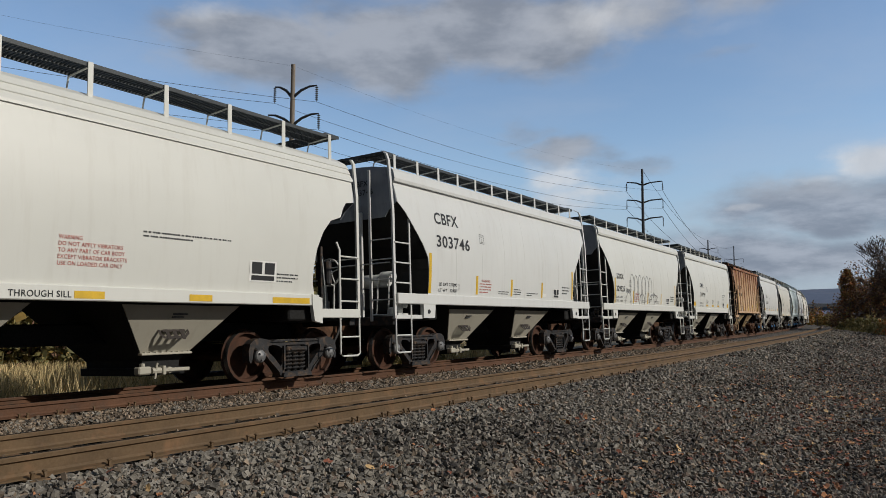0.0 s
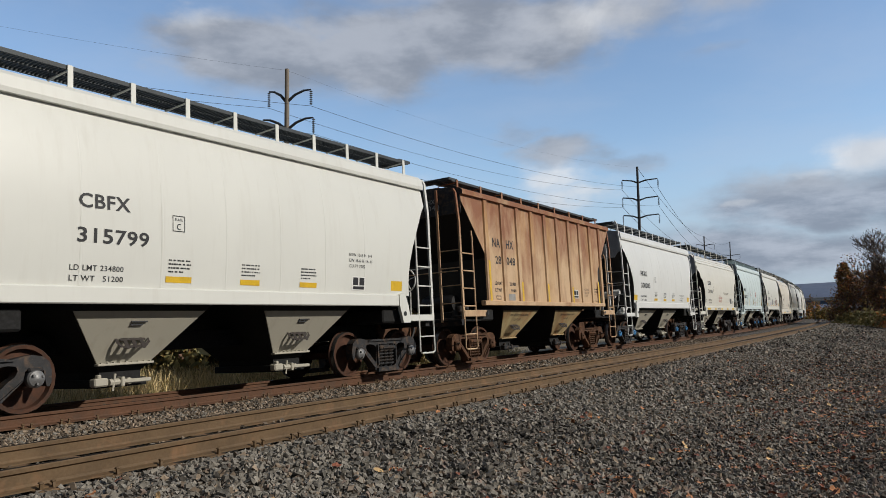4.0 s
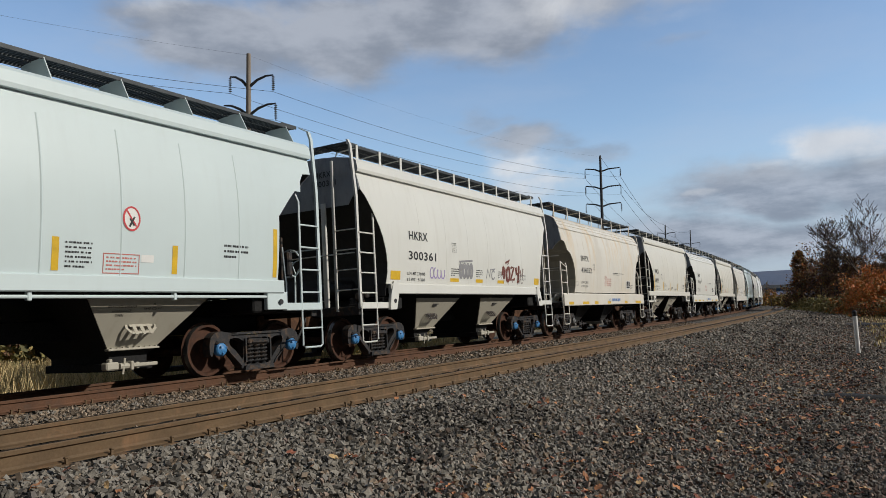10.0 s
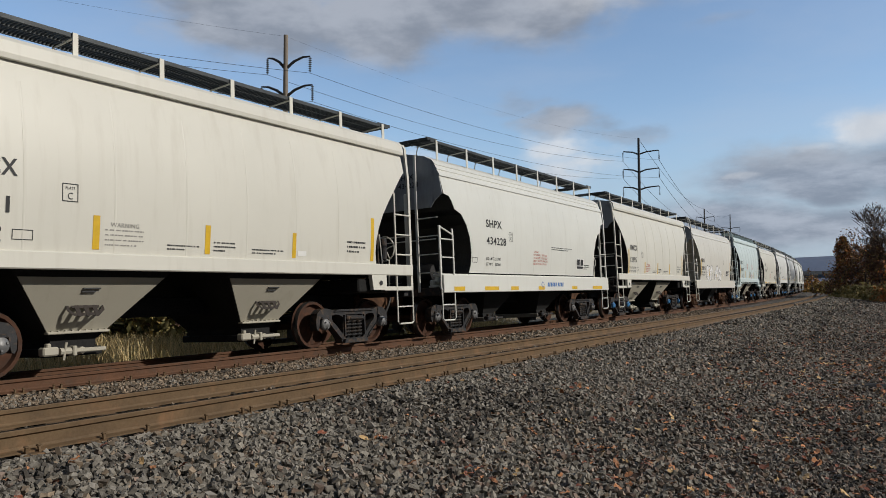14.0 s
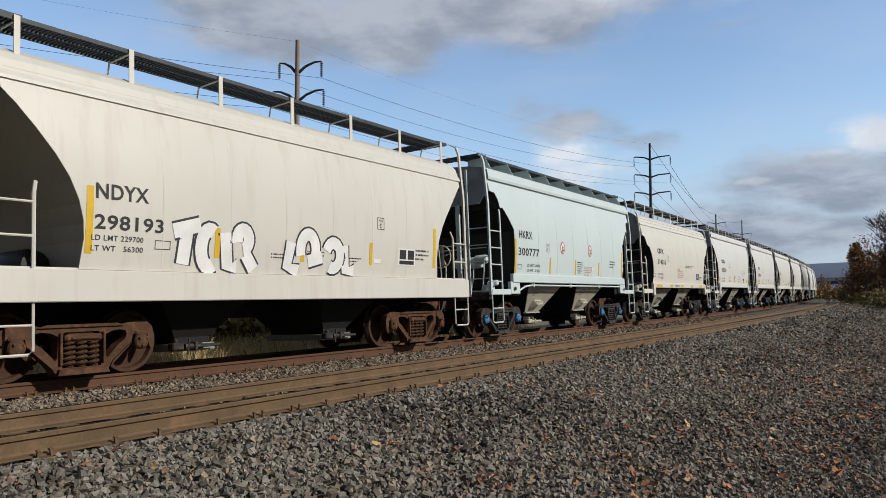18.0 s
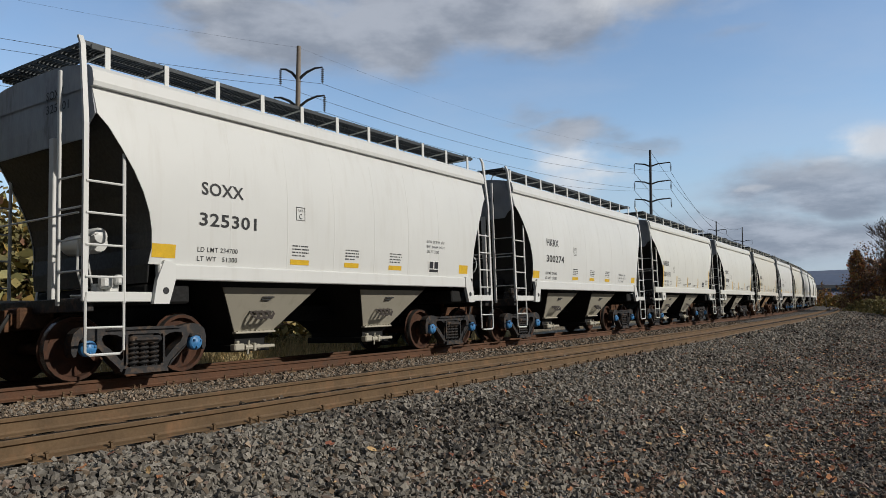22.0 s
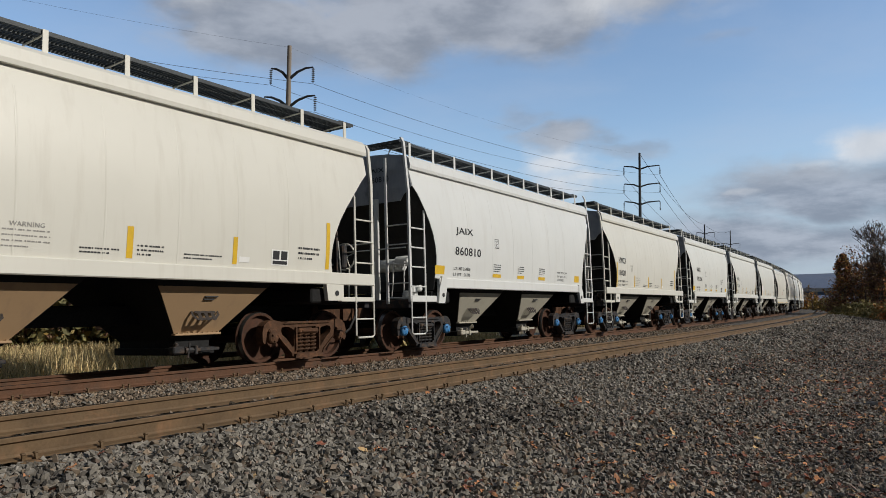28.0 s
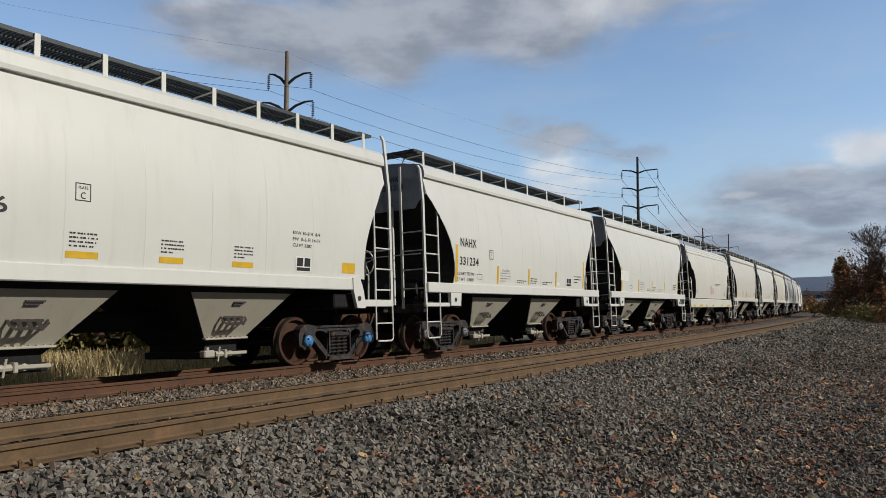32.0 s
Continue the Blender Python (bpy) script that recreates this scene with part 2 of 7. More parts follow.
def wagon_paint(name, color, dirt=0.25, dirt_col=(0.30, 0.25, 0.18), rust=0.0, rough=0.42, above=True, worn=False, tint=(0.47, 0.25, 0.075)):
    """Gloss wagon paint with rain streaks of dust that run down the sheet, and rust bleeding from above where it is bad."""
    if name in MATS:
        return MATS[name]
    m = bpy.data.materials.new(name)
    m.use_nodes = True
    nt = m.node_tree
    L = nt.links.new
    b = nt.nodes["Principled BSDF"]
    tc = nd(nt, "ShaderNodeTexCoord")
    oi = nd(nt, "ShaderNodeObjectInfo")
    off = nd(nt, "ShaderNodeVectorMath")
    off.operation = "ADD"
    sc = nd(nt, "ShaderNodeVectorMath")
    sc.operation = "SCALE"
    sc.inputs[0].default_value = (37.0, 0, 0)
    L(oi.outputs["Random"], sc.inputs["Scale"])
    L(tc.outputs["Object"], off.inputs[0]), L(sc.outputs[0], off.inputs[1])

    def noise_n(stretch, scale, detail=5.0, rough_n=0.6, dist=0.0):
        mp = nd(nt, "ShaderNodeMapping")
        mp.inputs["Scale"].default_value = stretch
        L(off.outputs[0], mp.inputs[0])
        n = nd(nt, "ShaderNodeTexNoise", Scale=scale, Detail=detail, Roughness=rough_n, Distortion=dist)
        L(mp.outputs[0], n.inputs["Vector"])
        return n.outputs[0]

    def rng(v, lo, hi, to=(0, 1)):
        r = nd(nt, "ShaderNodeMapRange", **{"From Min": lo, "From Max": hi, "To Min": to[0], "To Max": to[1]})
        L(v, r.inputs["Value"])
        return r.outputs[0]

    def mixc(fac, a, c):
        x = nd(nt, "ShaderNodeMix")
        x.data_type = "RGBA"
        L(fac, x.inputs["Factor"])
        for sock, v in ((x.inputs["A"], a), (x.inputs["B"], c)):
            if isinstance(v, tuple):
                sock.default_value = (*v, 1)
            else:
                L(v, sock)
        return x.outputs["Result"]
    cloudy = noise_n((1, 1, 1), 0.55, 4)
    streak = noise_n((1, 1, 0.10), 5.0, 6, 0.62)
    speck = noise_n((1, 1, 1), 26.0, 5, 0.7)
    col = mixc(rng(cloudy, 0.3, 0.7), tuple(c * 0.955 for c in color), tuple(min(1, c * 1.02) for c in color))
    col = mixc(rng(streak, 0.52, 0.85, (0, dirt)), col, dirt_col)
    col = mixc(rng(speck, 0.66, 0.86, (0, dirt * 0.8)), col, tuple(c * 0.6 for c in dirt_col))
    if rust:
        rs = noise_n((1, 1, 0.16), 1.5, 8, 0.68, 0.3)
        rb = noise_n((1, 1, 0.6), 0.9, 6, 0.6)
        sz = nd(nt, "ShaderNodeSeparateXYZ")
        L(tc.outputs["Object"], sz.inputs[0])
        high = rng(sz.outputs[2], 2.2, 4.0, (0.2 if above else 1.0, 1.0))

        def times(a, b_):
            mm = nd(nt, "ShaderNodeMath")
            mm.operation = "MULTIPLY"
            L(a, mm.inputs[0]), L(b_, mm.inputs[1])
            return mm.outputs[0]
        col = mixc(times(rng(rs, 0.58 - 0.14 * rust, 0.72 - 0.14 * rust, (0, 0.85)), high), col, tint)
        col = mixc(times(rng(rb, 0.60 - 0.16 * rust, 0.72 - 0.14 * rust, (0, 0.95 * rust * rust)), high), col, tuple(0.45 * q for q in tint))
    if worn:
        # old paint gone to bare rust in ragged fields along the top of the sheet
        wn = noise_n((1, 1, 0.55), 1.25, 6, 0.60, 0.2)
        up = rng(sz.outputs[2], 2.3, 4.2, (-0.13, 0.13))
        ad = nd(nt, "ShaderNodeMath")
        L(wn, ad.inputs[0]), L(up, ad.inputs[1])
        col = mixc(rng(ad.outputs[0], 0.37, 0.66, (0, 0.92)), col, (0.23, 0.085, 0.04))
        col = mixc(rng(speck, 0.58, 0.76, (0, 0.35)), col, (0.19, 0.09, 0.05))
    L(col, b.inputs["Base Color"])
    L(rng(speck, 0.3, 0.75, (rough - 0.06, rough + 0.16)), b.inputs["Roughness"])
    wob = noise_n((1, 1, 1), 1.3, 2, 0.5)
    bp = nd(nt, "ShaderNodeBump", Strength=0.35, Distance=0.02)
    L(wob, bp.inputs["Height"])
    L(bp.outputs[0], b.inputs["Normal"])
    MATS[name] = m
    return m


PAINT = {
    "white": wagon_paint("white_paint", (0.655, 0.66, 0.615), 0.18),
    "cream": wagon_paint("cream_paint", (0.64, 0.627, 0.56), 0.25),
    "grey": wagon_paint("grey_paint", (0.65, 0.66, 0.64), 0.2),
    "tan": wagon_paint("dusty_tan_paint", (0.62, 0.605, 0.55), 0.32),
    "pale_green": wagon_paint("pale_green_paint", (0.56, 0.65, 0.655), 0.12, (0.36, 0.38, 0.36)),
    "rusty_white": wagon_paint("rust_streaked_cream_paint", (0.66, 0.635, 0.565), 0.15, rust=0.5, tint=(0.60, 0.41, 0.17)),
    "brown": wagon_paint("faded_brown_paint", (0.55, 0.385, 0.235), 0.5, (0.26, 0.15, 0.09), rust=0.75, rough=0.7, worn=True),
    "dusty_tan_hopper": wagon_paint("dusty_brown_hopper_paint", (0.37, 0.245, 0.135), 0.5, (0.2, 0.13, 0.09), rough=0.7),
    # tan dust, plus the shade of downward-facing sheets mixed into the tone
    "dusty_panel": wagon_paint("dusty_shaded_hopper_paint", (0.41, 0.385, 0.315), 0.45, (0.24, 0.20, 0.15), rough=0.6),
    "mustard": wagon_paint("dirty_mustard_hopper_paint", (0.42, 0.33, 0.17), 0.7, (0.14, 0.08, 0.045), rust=0.75, tint=(0.30, 0.13, 0.045), rough=0.7, above=False),
}
# black paint set darker still, so the slope sheets' shade is in the colour
BLACK = material("shade_deepened_black_paint", (0.008, 0.008, 0.009), 0.55, var=0.3, scale=1.5)
# underframe black with the deep shade beneath the wagons painted in
BLACKEN = material("shaded_underframe_black", (0.006, 0.006, 0.006), 0.85, var=0.3, scale=2.0)
GRATE = material("galvanised_grating", (0.055, 0.063, 0.068), 0.6, 0.3, var=0.3, scale=4)
STEEL_TRUCK = material("grimy_cast_steel", (0.038, 0.038, 0.040), 0.6, 0.2, var=0.4, scale=4, second=(0.13, 0.085, 0.055), second_amt=0.42, bump=0.3, bump_scale=22, spec=0.3)
RUST_TRUCK = material("rusty_cast_steel", (0.092, 0.049, 0.029), 0.8, 0.05, var=0.45, scale=4, second=(0.165, 0.078, 0.04), second_amt=0.45, bump=0.3, bump_scale=22, spec=0.2)
# darker stand-in for the pale body paint: the end sheets' shade put into colour
SHADED_END = material("shade_toned_end_paint", (0.30, 0.325, 0.36), 0.5, var=0.25, scale=1.2, second=(0.09, 0.085, 0.08), second_amt=0.3, stretch=(1, 1, .3))
LINKAGE = material("black_rusty_bracket", (0.03, 0.022, 0.018), 0.75, var=0.4, scale=6)
WHEEL = material("rusty_wheel_steel", (0.090, 0.043, 0.027), 0.8, 0.05, var=0.4, scale=5, second=(0.045, 0.03, 0.024), second_amt=0.5, spec=0.2)
TREAD = material("polished_tread_steel", (0.32, 0.31, 0.30), 0.3, 0.9, var=0.2, scale=6)
BLUECAP = material("blue_bearing_cap", (0.06, 0.25, 0.55), 0.45, var=0.35, scale=9, second=(0.03, 0.05, 0.08), second_amt=0.35)
GREYCAP = material("grey_bearing_cap", (0.20, 0.20, 0.20), 0.5, 0.4, var=0.3, scale=9)
RUBBER = material("black_rubber", (0.02, 0.02, 0.02), 0.7)
REDBROWN = material("red_oxide_primer", (0.17, 0.055, 0.035), 0.7, var=0.4, scale=5)
YELLOW = material("yellow_reflective_tape", (0.70, 0.44, 0.02), 0.45, var=0.18, scale=6)
INK = material("black_stencil_paint", (0.02, 0.02, 0.022), 0.6, var=0.2, scale=4)
REDINK = material("faded_red_stencil_paint", (0.53, 0.17, 0.14), 0.6, var=0.2, scale=4)
WHITEINK = material("white_label", (0.78, 0.78, 0.75), 0.5, var=0.1, scale=4)
GREYINK = material("pale_stencil_paint", (0.30, 0.29, 0.27), 0.6, var=0.2, scale=4)
RAIL_TOP = material("brown_rail_steel", (0.142, 0.089, 0.043), 0.75, 0.1, var=0.3, scale=2.5, second=(0.21, 0.115, 0.055), second_amt=0.32, bump=0.15, bump_scale=20)
RAIL_RED = material("rust_red_rail_steel", (0.118, 0.054, 0.026), 0.8, 0.1, var=0.3, scale=2.5, second=(0.075, 0.045, 0.028), second_amt=0.35, bump=0.15, bump_scale=20)
# rail head coloured dark in place of its reflection of the shadowed train
DARKHEAD = material("reflection_dark_rail_head", (0.022, 0.016, 0.012), 0.85, 0.0, var=0.4, scale=3, spec=0.1)
TIE = material("weathered_sleeper_wood", (0.085, 0.072, 0.062), 0.9, var=0.4, scale=3, stretch=(1, 6, 6), bump=0.5, bump_scale=20)
STONE = material("crushed_grey_ballast", (0.228, 0.207, 0.174), 0.85, var=0.4, scale=18, island=0.42, bump=0.3, bump_scale=60)
STONE_DARK = material("dirty_dark_ballast", (0.095, 0.083, 0.070), 0.9, var=0.4, scale=18, island=0.7)
STONE_TAN = material("dusty_tan_ballast", (0.215, 0.165, 0.118), 0.9, var=0.35, scale=18, island=0.75)
STONE_BROWN = material("red_brown_gravel", (0.215, 0.158, 0.124), 0.9, var=0.4, scale=18, island=0.5)
LEAFLITTER = material("fallen_orange_leaf", (0.46, 0.20, 0.085), 0.75, var=0.3, scale=8, island=0.4)
LEAFTAN = material("fallen_tan_leaf", (0.50, 0.33, 0.15), 0.75, var=0.3, scale=8, island=0.4)
LEAFDARK = material("fallen_red_brown_leaf", (0.22, 0.075, 0.04), 0.75, var=0.3, scale=8, island=0.4)
WOODPOLE = material("weathered_pole_wood", (0.29, 0.25, 0.21), 0.9, var=0.3, scale=1.2, stretch=(6, 6, 0.4), bump=0.4, bump_scale=15)
STEELPOLE = material("dark_weathering_steel_arm", (0.05, 0.055, 0.065), 0.6, 0.3, var=0.2, scale=2)
PORCELAIN = material("grey_insulator", (0.07, 0.075, 0.085), 0.4, var=0.1)
WIRE = material("overhead_wire", (0.06, 0.065, 0.075), 0.5, 0.5)
BARK = material("bare_branch_bark", (0.075, 0.055, 0.045), 0.9, var=0.3, scale=3)


# ================= mesh building =================
class Geo:
    """Gathers vertices and faces of one mesh."""

    def __init__(self):
        self.v, self.f, self.m = [], [], []

    def add(self, vs, fs, mat=0):
        o = len(self.v)
        self.v += [tuple(p) for p in vs]
        self.f += [tuple(i + o for i in f) for f in fs]
        self.m += [mat] * len(fs)
        return self

    def box(self, x0, x1, y0, y1, z0, z1, r=0.0, mat=0):
        cx, cy, cz = (x0 + x1) / 2, (y0 + y1) / 2, (z0 + z1) / 2
        a, b, c = abs(x1 - x0) / 2, abs(y1 - y0) / 2, abs(z1 - z0) / 2
        if r <= 0:
            vs = [(cx + sx * a, cy + sy * b, cz + sz * c) for sx in (-1, 1) for sy in (-1, 1) for sz in (-1, 1)]
            return self.add(vs, [(0, 1, 3, 2), (4, 6, 7, 5), (0, 4, 5, 1), (2, 3, 7, 6), (0, 2, 6, 4), (1, 5, 7, 3)], mat)
        r = min(r, a * .9, b * .9, c * .9)
        vs, idx = [], {}
        for sx in (-1, 1):
            for sy in (-1, 1):
                for sz in (-1, 1):
                    for k in range(3):
                        idx[(sx, sy, sz, k)] = len(vs)
                        vs.append((cx + sx * (a if k == 0 else a - r), cy + sy * (b if k == 1 else b - r), cz + sz * (c if k == 2 else c - r)))
        fs = []
        I = lambda x, y, z, k: idx[(x, y, z, k)]
        for s in (-1, 1):
            q = [I(s, -1, -1, 0), I(s, 1, -1, 0), I(s, 1, 1, 0), I(s, -1, 1, 0)]
            fs.append(q if s > 0 else q[::-1])
            q = [I(-1, s, -1, 1), I(-1, s, 1, 1), I(1, s, 1, 1), I(1, s, -1, 1)]
            fs.append(q if s > 0 else q[::-1])
            q = [I(-1, -1, s, 2), I(1, -1, s, 2), I(1, 1, s, 2), I(-1, 1, s, 2)]
            fs.append(q if s > 0 else q[::-1])
        for p in (-1, 1):
            for q in (-1, 1):
                e = [I(p, q, -1, 0), I(p, q, -1, 1), I(p, q, 1, 1), I(p, q, 1, 0)]
                fs.append(e if p * q > 0 else e[::-1])
                e = [I(p, -1, q, 2), I(p, -1, q, 0), I(p, 1, q, 0), I(p, 1, q, 2)]
                fs.append(e[::-1] if p * q < 0 else e)
                e = [I(-1, p, q, 1), I(-1, p, q, 2), I(1, p, q, 2), I(1, p, q, 1)]
                fs.append(e if p * q > 0 else e[::-1])
        for x in (-1, 1):
            for y in (-1, 1):
                for z in (-1, 1):
                    t = [I(x, y, z, 0), I(x, y, z, 1), I(x, y, z, 2)]
                    fs.append(t if x * y * z > 0 else t[::-1])
        return self.add(vs, fs, mat)

    def tube(self, pts, r, n=6, mat=0, caps=True):
        pts = [Vector(p) for p in pts]
        rings = []
        for i, p in enumerate(pts):
            d = (pts[min(i + 1, len(pts) - 1)] - pts[max(i - 1, 0)]).normalized()
            up = Vector((0, 0, 1)) if abs(d.z) < 0.9 else Vector((1, 0, 0))
            u = d.cross(up).normalized()
            v = u.cross(d)
            rr = r[i] if isinstance(r, (list, tuple)) else r
            rings.append([p + (u * math.cos(2 * math.pi * k / n) + v * math.sin(2 * math.pi * k / n)) * rr for k in range(n)])
        vs = [p for ring in rings for p in ring]
        fs = [(i * n + k, i * n + (k + 1) % n, (i + 1) * n + (k + 1) % n, (i + 1) * n + k) for i in range(len(pts) - 1) for k in range(n)]
        if caps:
            fs += [tuple(range(n))[::-1], tuple((len(pts) - 1) * n + k for k in range(n))]
        return self.add(vs, fs, mat)

    def prism(self, poly, y0, y1, axis="y", mat=0):
        """A convex or simple polygon of (a, b) drawn out along one axis."""
        def place(a, b, c):
            return {"y": (a, c, b), "x": (c, a, b), "z": (a, b, c)}[axis]
        n = len(poly)
        vs = [place(a, b, y0) for a, b in poly] + [place(a, b, y1) for a, b in poly]
        fs = [tuple(range(n)), tuple(range(2 * n - 1, n - 1, -1))] + [(i, i + n, (i + 1) % n + n, (i + 1) % n) for i in range(n)]
        return self.add(vs, fs, mat)

    def lathe(self, prof, n=28, mat=0, centre=(0, 0, 0)):
        """Turns a profile of (radius, y) round the y axis."""
        vs, fs = [], []
        for i, (r, y) in enumerate(prof):
            for k in range(n):
                a = 2 * math.pi * k / n
                vs.append((centre[0] + r * math.cos(a), centre[1] + y, centre[2] + r * math.sin(a)))
        for i in range(len(prof) - 1):
            for k in range(n):
                fs.append((i * n + k, i * n + (k + 1) % n, (i + 1) * n + (k + 1) % n, (i + 1) * n + k))
        return self.add(vs, fs, mat)

    def mesh(self, name, mats, smooth=False):
        me = bpy.data.meshes.new(name)
        me.from_pydata(self.v, [], self.f)
        for mt in (mats if isinstance(mats, (list, tuple)) else [mats]):
            me.materials.append(mt)
        if any(self.m):
            me.polygons.foreach_set("material_index", self.m)
        bm = bmesh.new()
        bm.from_mesh(me)
        bmesh.ops.recalc_face_normals(bm, faces=bm.faces)
        bm.to_mesh(me)
        bm.free()
        if smooth:
            me.polygons.foreach_set("use_smooth", [True] * len(me.polygons))
            if smooth != "all":
                me.set_sharp_from_angle(angle=radians(32))
        me.update()
        return me


CACHE = {}


def shared(key, build, mats, smooth=False):
    """One mesh for all alike pieces."""
    if key not in CACHE:
        g = Geo()
        build(g)
        CACHE[key] = g.mesh(key if isinstance(key, str) else str(key[0]), mats, smooth)
    return CACHE[key]


def part(name, me, parent, m=None, label=""):
    ob = new(name, me)
    ob.parent = parent
    if m is not None:
        ob.matrix_basis = m
    if label:
        ob["label"] = label
    return ob


def thing(name, label, category, group="", m=None, me=None, kind=""):
    ob = new(name, me)
    if m is not None:
        ob.matrix_basis = m
    return tagged(ob, label, category, group, kind)


def fast_mesh(name, verts, quads, mats, mat_index=None, tris=None):
    me = bpy.data.meshes.new(name)
    faces = quads if quads is not None else tris
    k = faces.shape[1]
    me.vertices.add(len(verts))
    me.vertices.foreach_set("co", np.ascontiguousarray(verts, dtype=np.float32).ravel())
    me.loops.add(faces.size)
    me.loops.foreach_set("vertex_index", np.ascontiguousarray(faces, dtype=np.int32).ravel())
    me.polygons.add(len(faces))
    me.polygons.foreach_set("loop_start", np.arange(0, faces.size, k, dtype=np.int32))
    for mt in (mats if isinstance(mats, (list, tuple)) else [mats]):
        me.materials.append(mt)
    if mat_index is not None:
        me.polygons.foreach_set("material_index", np.ascontiguousarray(mat_index, dtype=np.int32))
    me.polygons.foreach_set("use_smooth", np.zeros(len(faces), dtype=bool))
    me.update(calc_edges=True)
    me.validate()
    return me


# ================= ground =================
PROFILE = ((-1000, -1.3), (-70, -1.3), (-14, -1.05), (-6, -0.85), (-3.6, -0.42), (-2.7, -0.34), (-1.5, -0.285), (0, -0.225), (0.8, -0.205), (2.0, -0.19),
           (2.78, -0.17), (3.6, -0.14), (4.29, -0.105), (5.15, -0.07), (5.7, -0.115), (6.8, -0.26), (8.2, -0.35), (11, -0.40), (40, -0.42), (1500, -0.5))


def ground_z(w):
    return np.interp(w, [p[0] for p in PROFILE], [p[1] for p in PROFILE])


def ground_material():
    """Fine gravel between and beyond the single stones, grass and earth further out, by the distance from the track."""
    m = bpy.data.materials.new("gravel_and_field")
    m.use_nodes = True
    nt = m.node_tree
    L = nt.links.new
    b = nt.nodes["Principled BSDF"]
    b.inputs["Roughness"].default_value = 0.92
    tc = nd(nt, "ShaderNodeTexCoord")
    at = nd(nt, "ShaderNodeAttribute")
    at.attribute_name = "side"
    vor = nd(nt, "ShaderNodeTexVoronoi", Scale=16.0)
    L(tc.outputs["Object"], vor.inputs["Vector"])
    big = nd(nt, "ShaderNodeTexNoise", Scale=0.35, Detail=6.0, Roughness=0.6)
    mid = nd(nt, "ShaderNodeTexNoise", Scale=2.3, Detail=6.0, Roughness=0.7)
    for n in (big, mid):
        L(tc.outputs["Object"], n.inputs["Vector"])

    def rng(v, lo, hi, to=(0, 1)):
        r = nd(nt, "ShaderNodeMapRange", **{"From Min": lo, "From Max": hi, "To Min": to[0], "To Max": to[1]})
        L(v, r.inputs["Value"])
        return r.outputs[0]

    def mixc(fac, a, c):
        x = nd(nt, "ShaderNodeMix")
        x.data_type = "RGBA"
        L(fac, x.inputs["Factor"])
        for sock, v in ((x.inputs["A"], a), (x.inputs["B"], c)):
            if isinstance(v, tuple):
                sock.default_value = (*v, 1)
            else:
                L(v, sock)
        return x.outputs["Result"]
    sp = nd(nt, "ShaderNodeSeparateColor")
    L(vor.outputs["Color"], sp.inputs[0])
    # near-black cells put the shade of the gaps between stones into the ground colour
    gravel = mixc(sp.outputs[0], (0.012, 0.011, 0.010), (0.17, 0.150, 0.125))
    gravel = mixc(rng(big.outputs[0], 0.5, 0.75, (0, 0.35)), gravel, (0.10, 0.085, 0.07))
    gravel = mixc(rng(mid.outputs[0], 0.62, 0.80, (0, 0.5)), gravel, (0.035, 0.032, 0.030))
    field = mixc(rng(mid.outputs[0], 0.3, 0.7), (0.15, 0.115, 0.06), (0.38, 0.29, 0.15))
    field = mixc(rng(big.outputs[0], 0.5, 0.7, (0, 0.6)), field, (0.11, 0.115, 0.045))
    field = mixc(sp.outputs[1], field, mixc(sp.outputs[0], (0.05, 0.042, 0.035), (0.20, 0.165, 0.12)))
    L(mixc(at.outputs["Fac"], gravel, field), b.inputs["Base Color"])
    bp = nd(nt, "ShaderNodeBump", Strength=0.9, Distance=0.03)
    L(vor.outputs["Distance"], bp.inputs["Height"])
    L(bp.outputs[0], b.inputs["Normal"])
    return m


def build_ground():
    ss = np.unique(np.concatenate([np.arange(-1300, -60, 40), np.arange(-60, -12, 4), np.arange(-12, 40, 0.5), np.arange(40, 120, 2), np.arange(120, 520, 10), np.arange(520, 1900, 40)]).astype(float))
    ws = np.unique(np.concatenate([[-1000, -700, -400, -250, -150, -100, -70, -50, -36, -26, -20, -16], np.arange(-14, -2, 1), np.arange(-2, 12, 0.35),
                                   np.arange(12, 40, 3), [45, 55, 70, 100, 160, 260, 420, 700, 1100, 1500]]).astype(float))
    S, Wd = np.meshgrid(ss, ws, indexing="ij")
    x, y = on_track_np(S, Wd)
    z = ground_z(Wd)
    rough = np.array([noise.noise((a * 0.9, b * 0.9, 3)) for a, b in zip(x.ravel(), y.ravel())]).reshape(x.shape)
    z = z + rough * np.where(np.abs(Wd - 2) < 4.4, 0.012, 0.035)
    v = np.stack([x, y, z], -1).reshape(-1, 3)
    n, m = len(ss), len(ws)
    i = (np.arange(n - 1)[:, None] * m + np.arange(m - 1)[None, :]).ravel()
    q = np.stack([i, i + 1, i + m + 1, i + m], -1)[:, ::-1]
    me = fast_mesh("ground", v, q, ground_material())
    # field: beyond the ballast on the far side, and off the gravel lot on the near side
    side = np.clip((-4.2 - Wd) / 1.2, 0, 1) + np.clip((Wd - 9.3 + 1.2 * rough) / 1.4, 0, 1) * np.clip((S - 20) / 8, 0, 1)
    a = me.attributes.new("side", "FLOAT", "POINT")
    a.data.foreach_set("value", np.clip(side, 0, 1).astype(np.float32).ravel())
    thing("ground", "grey crushed stone lot and dry grass field beside the tracks", "ground", me=me, kind="structure")


build_ground()


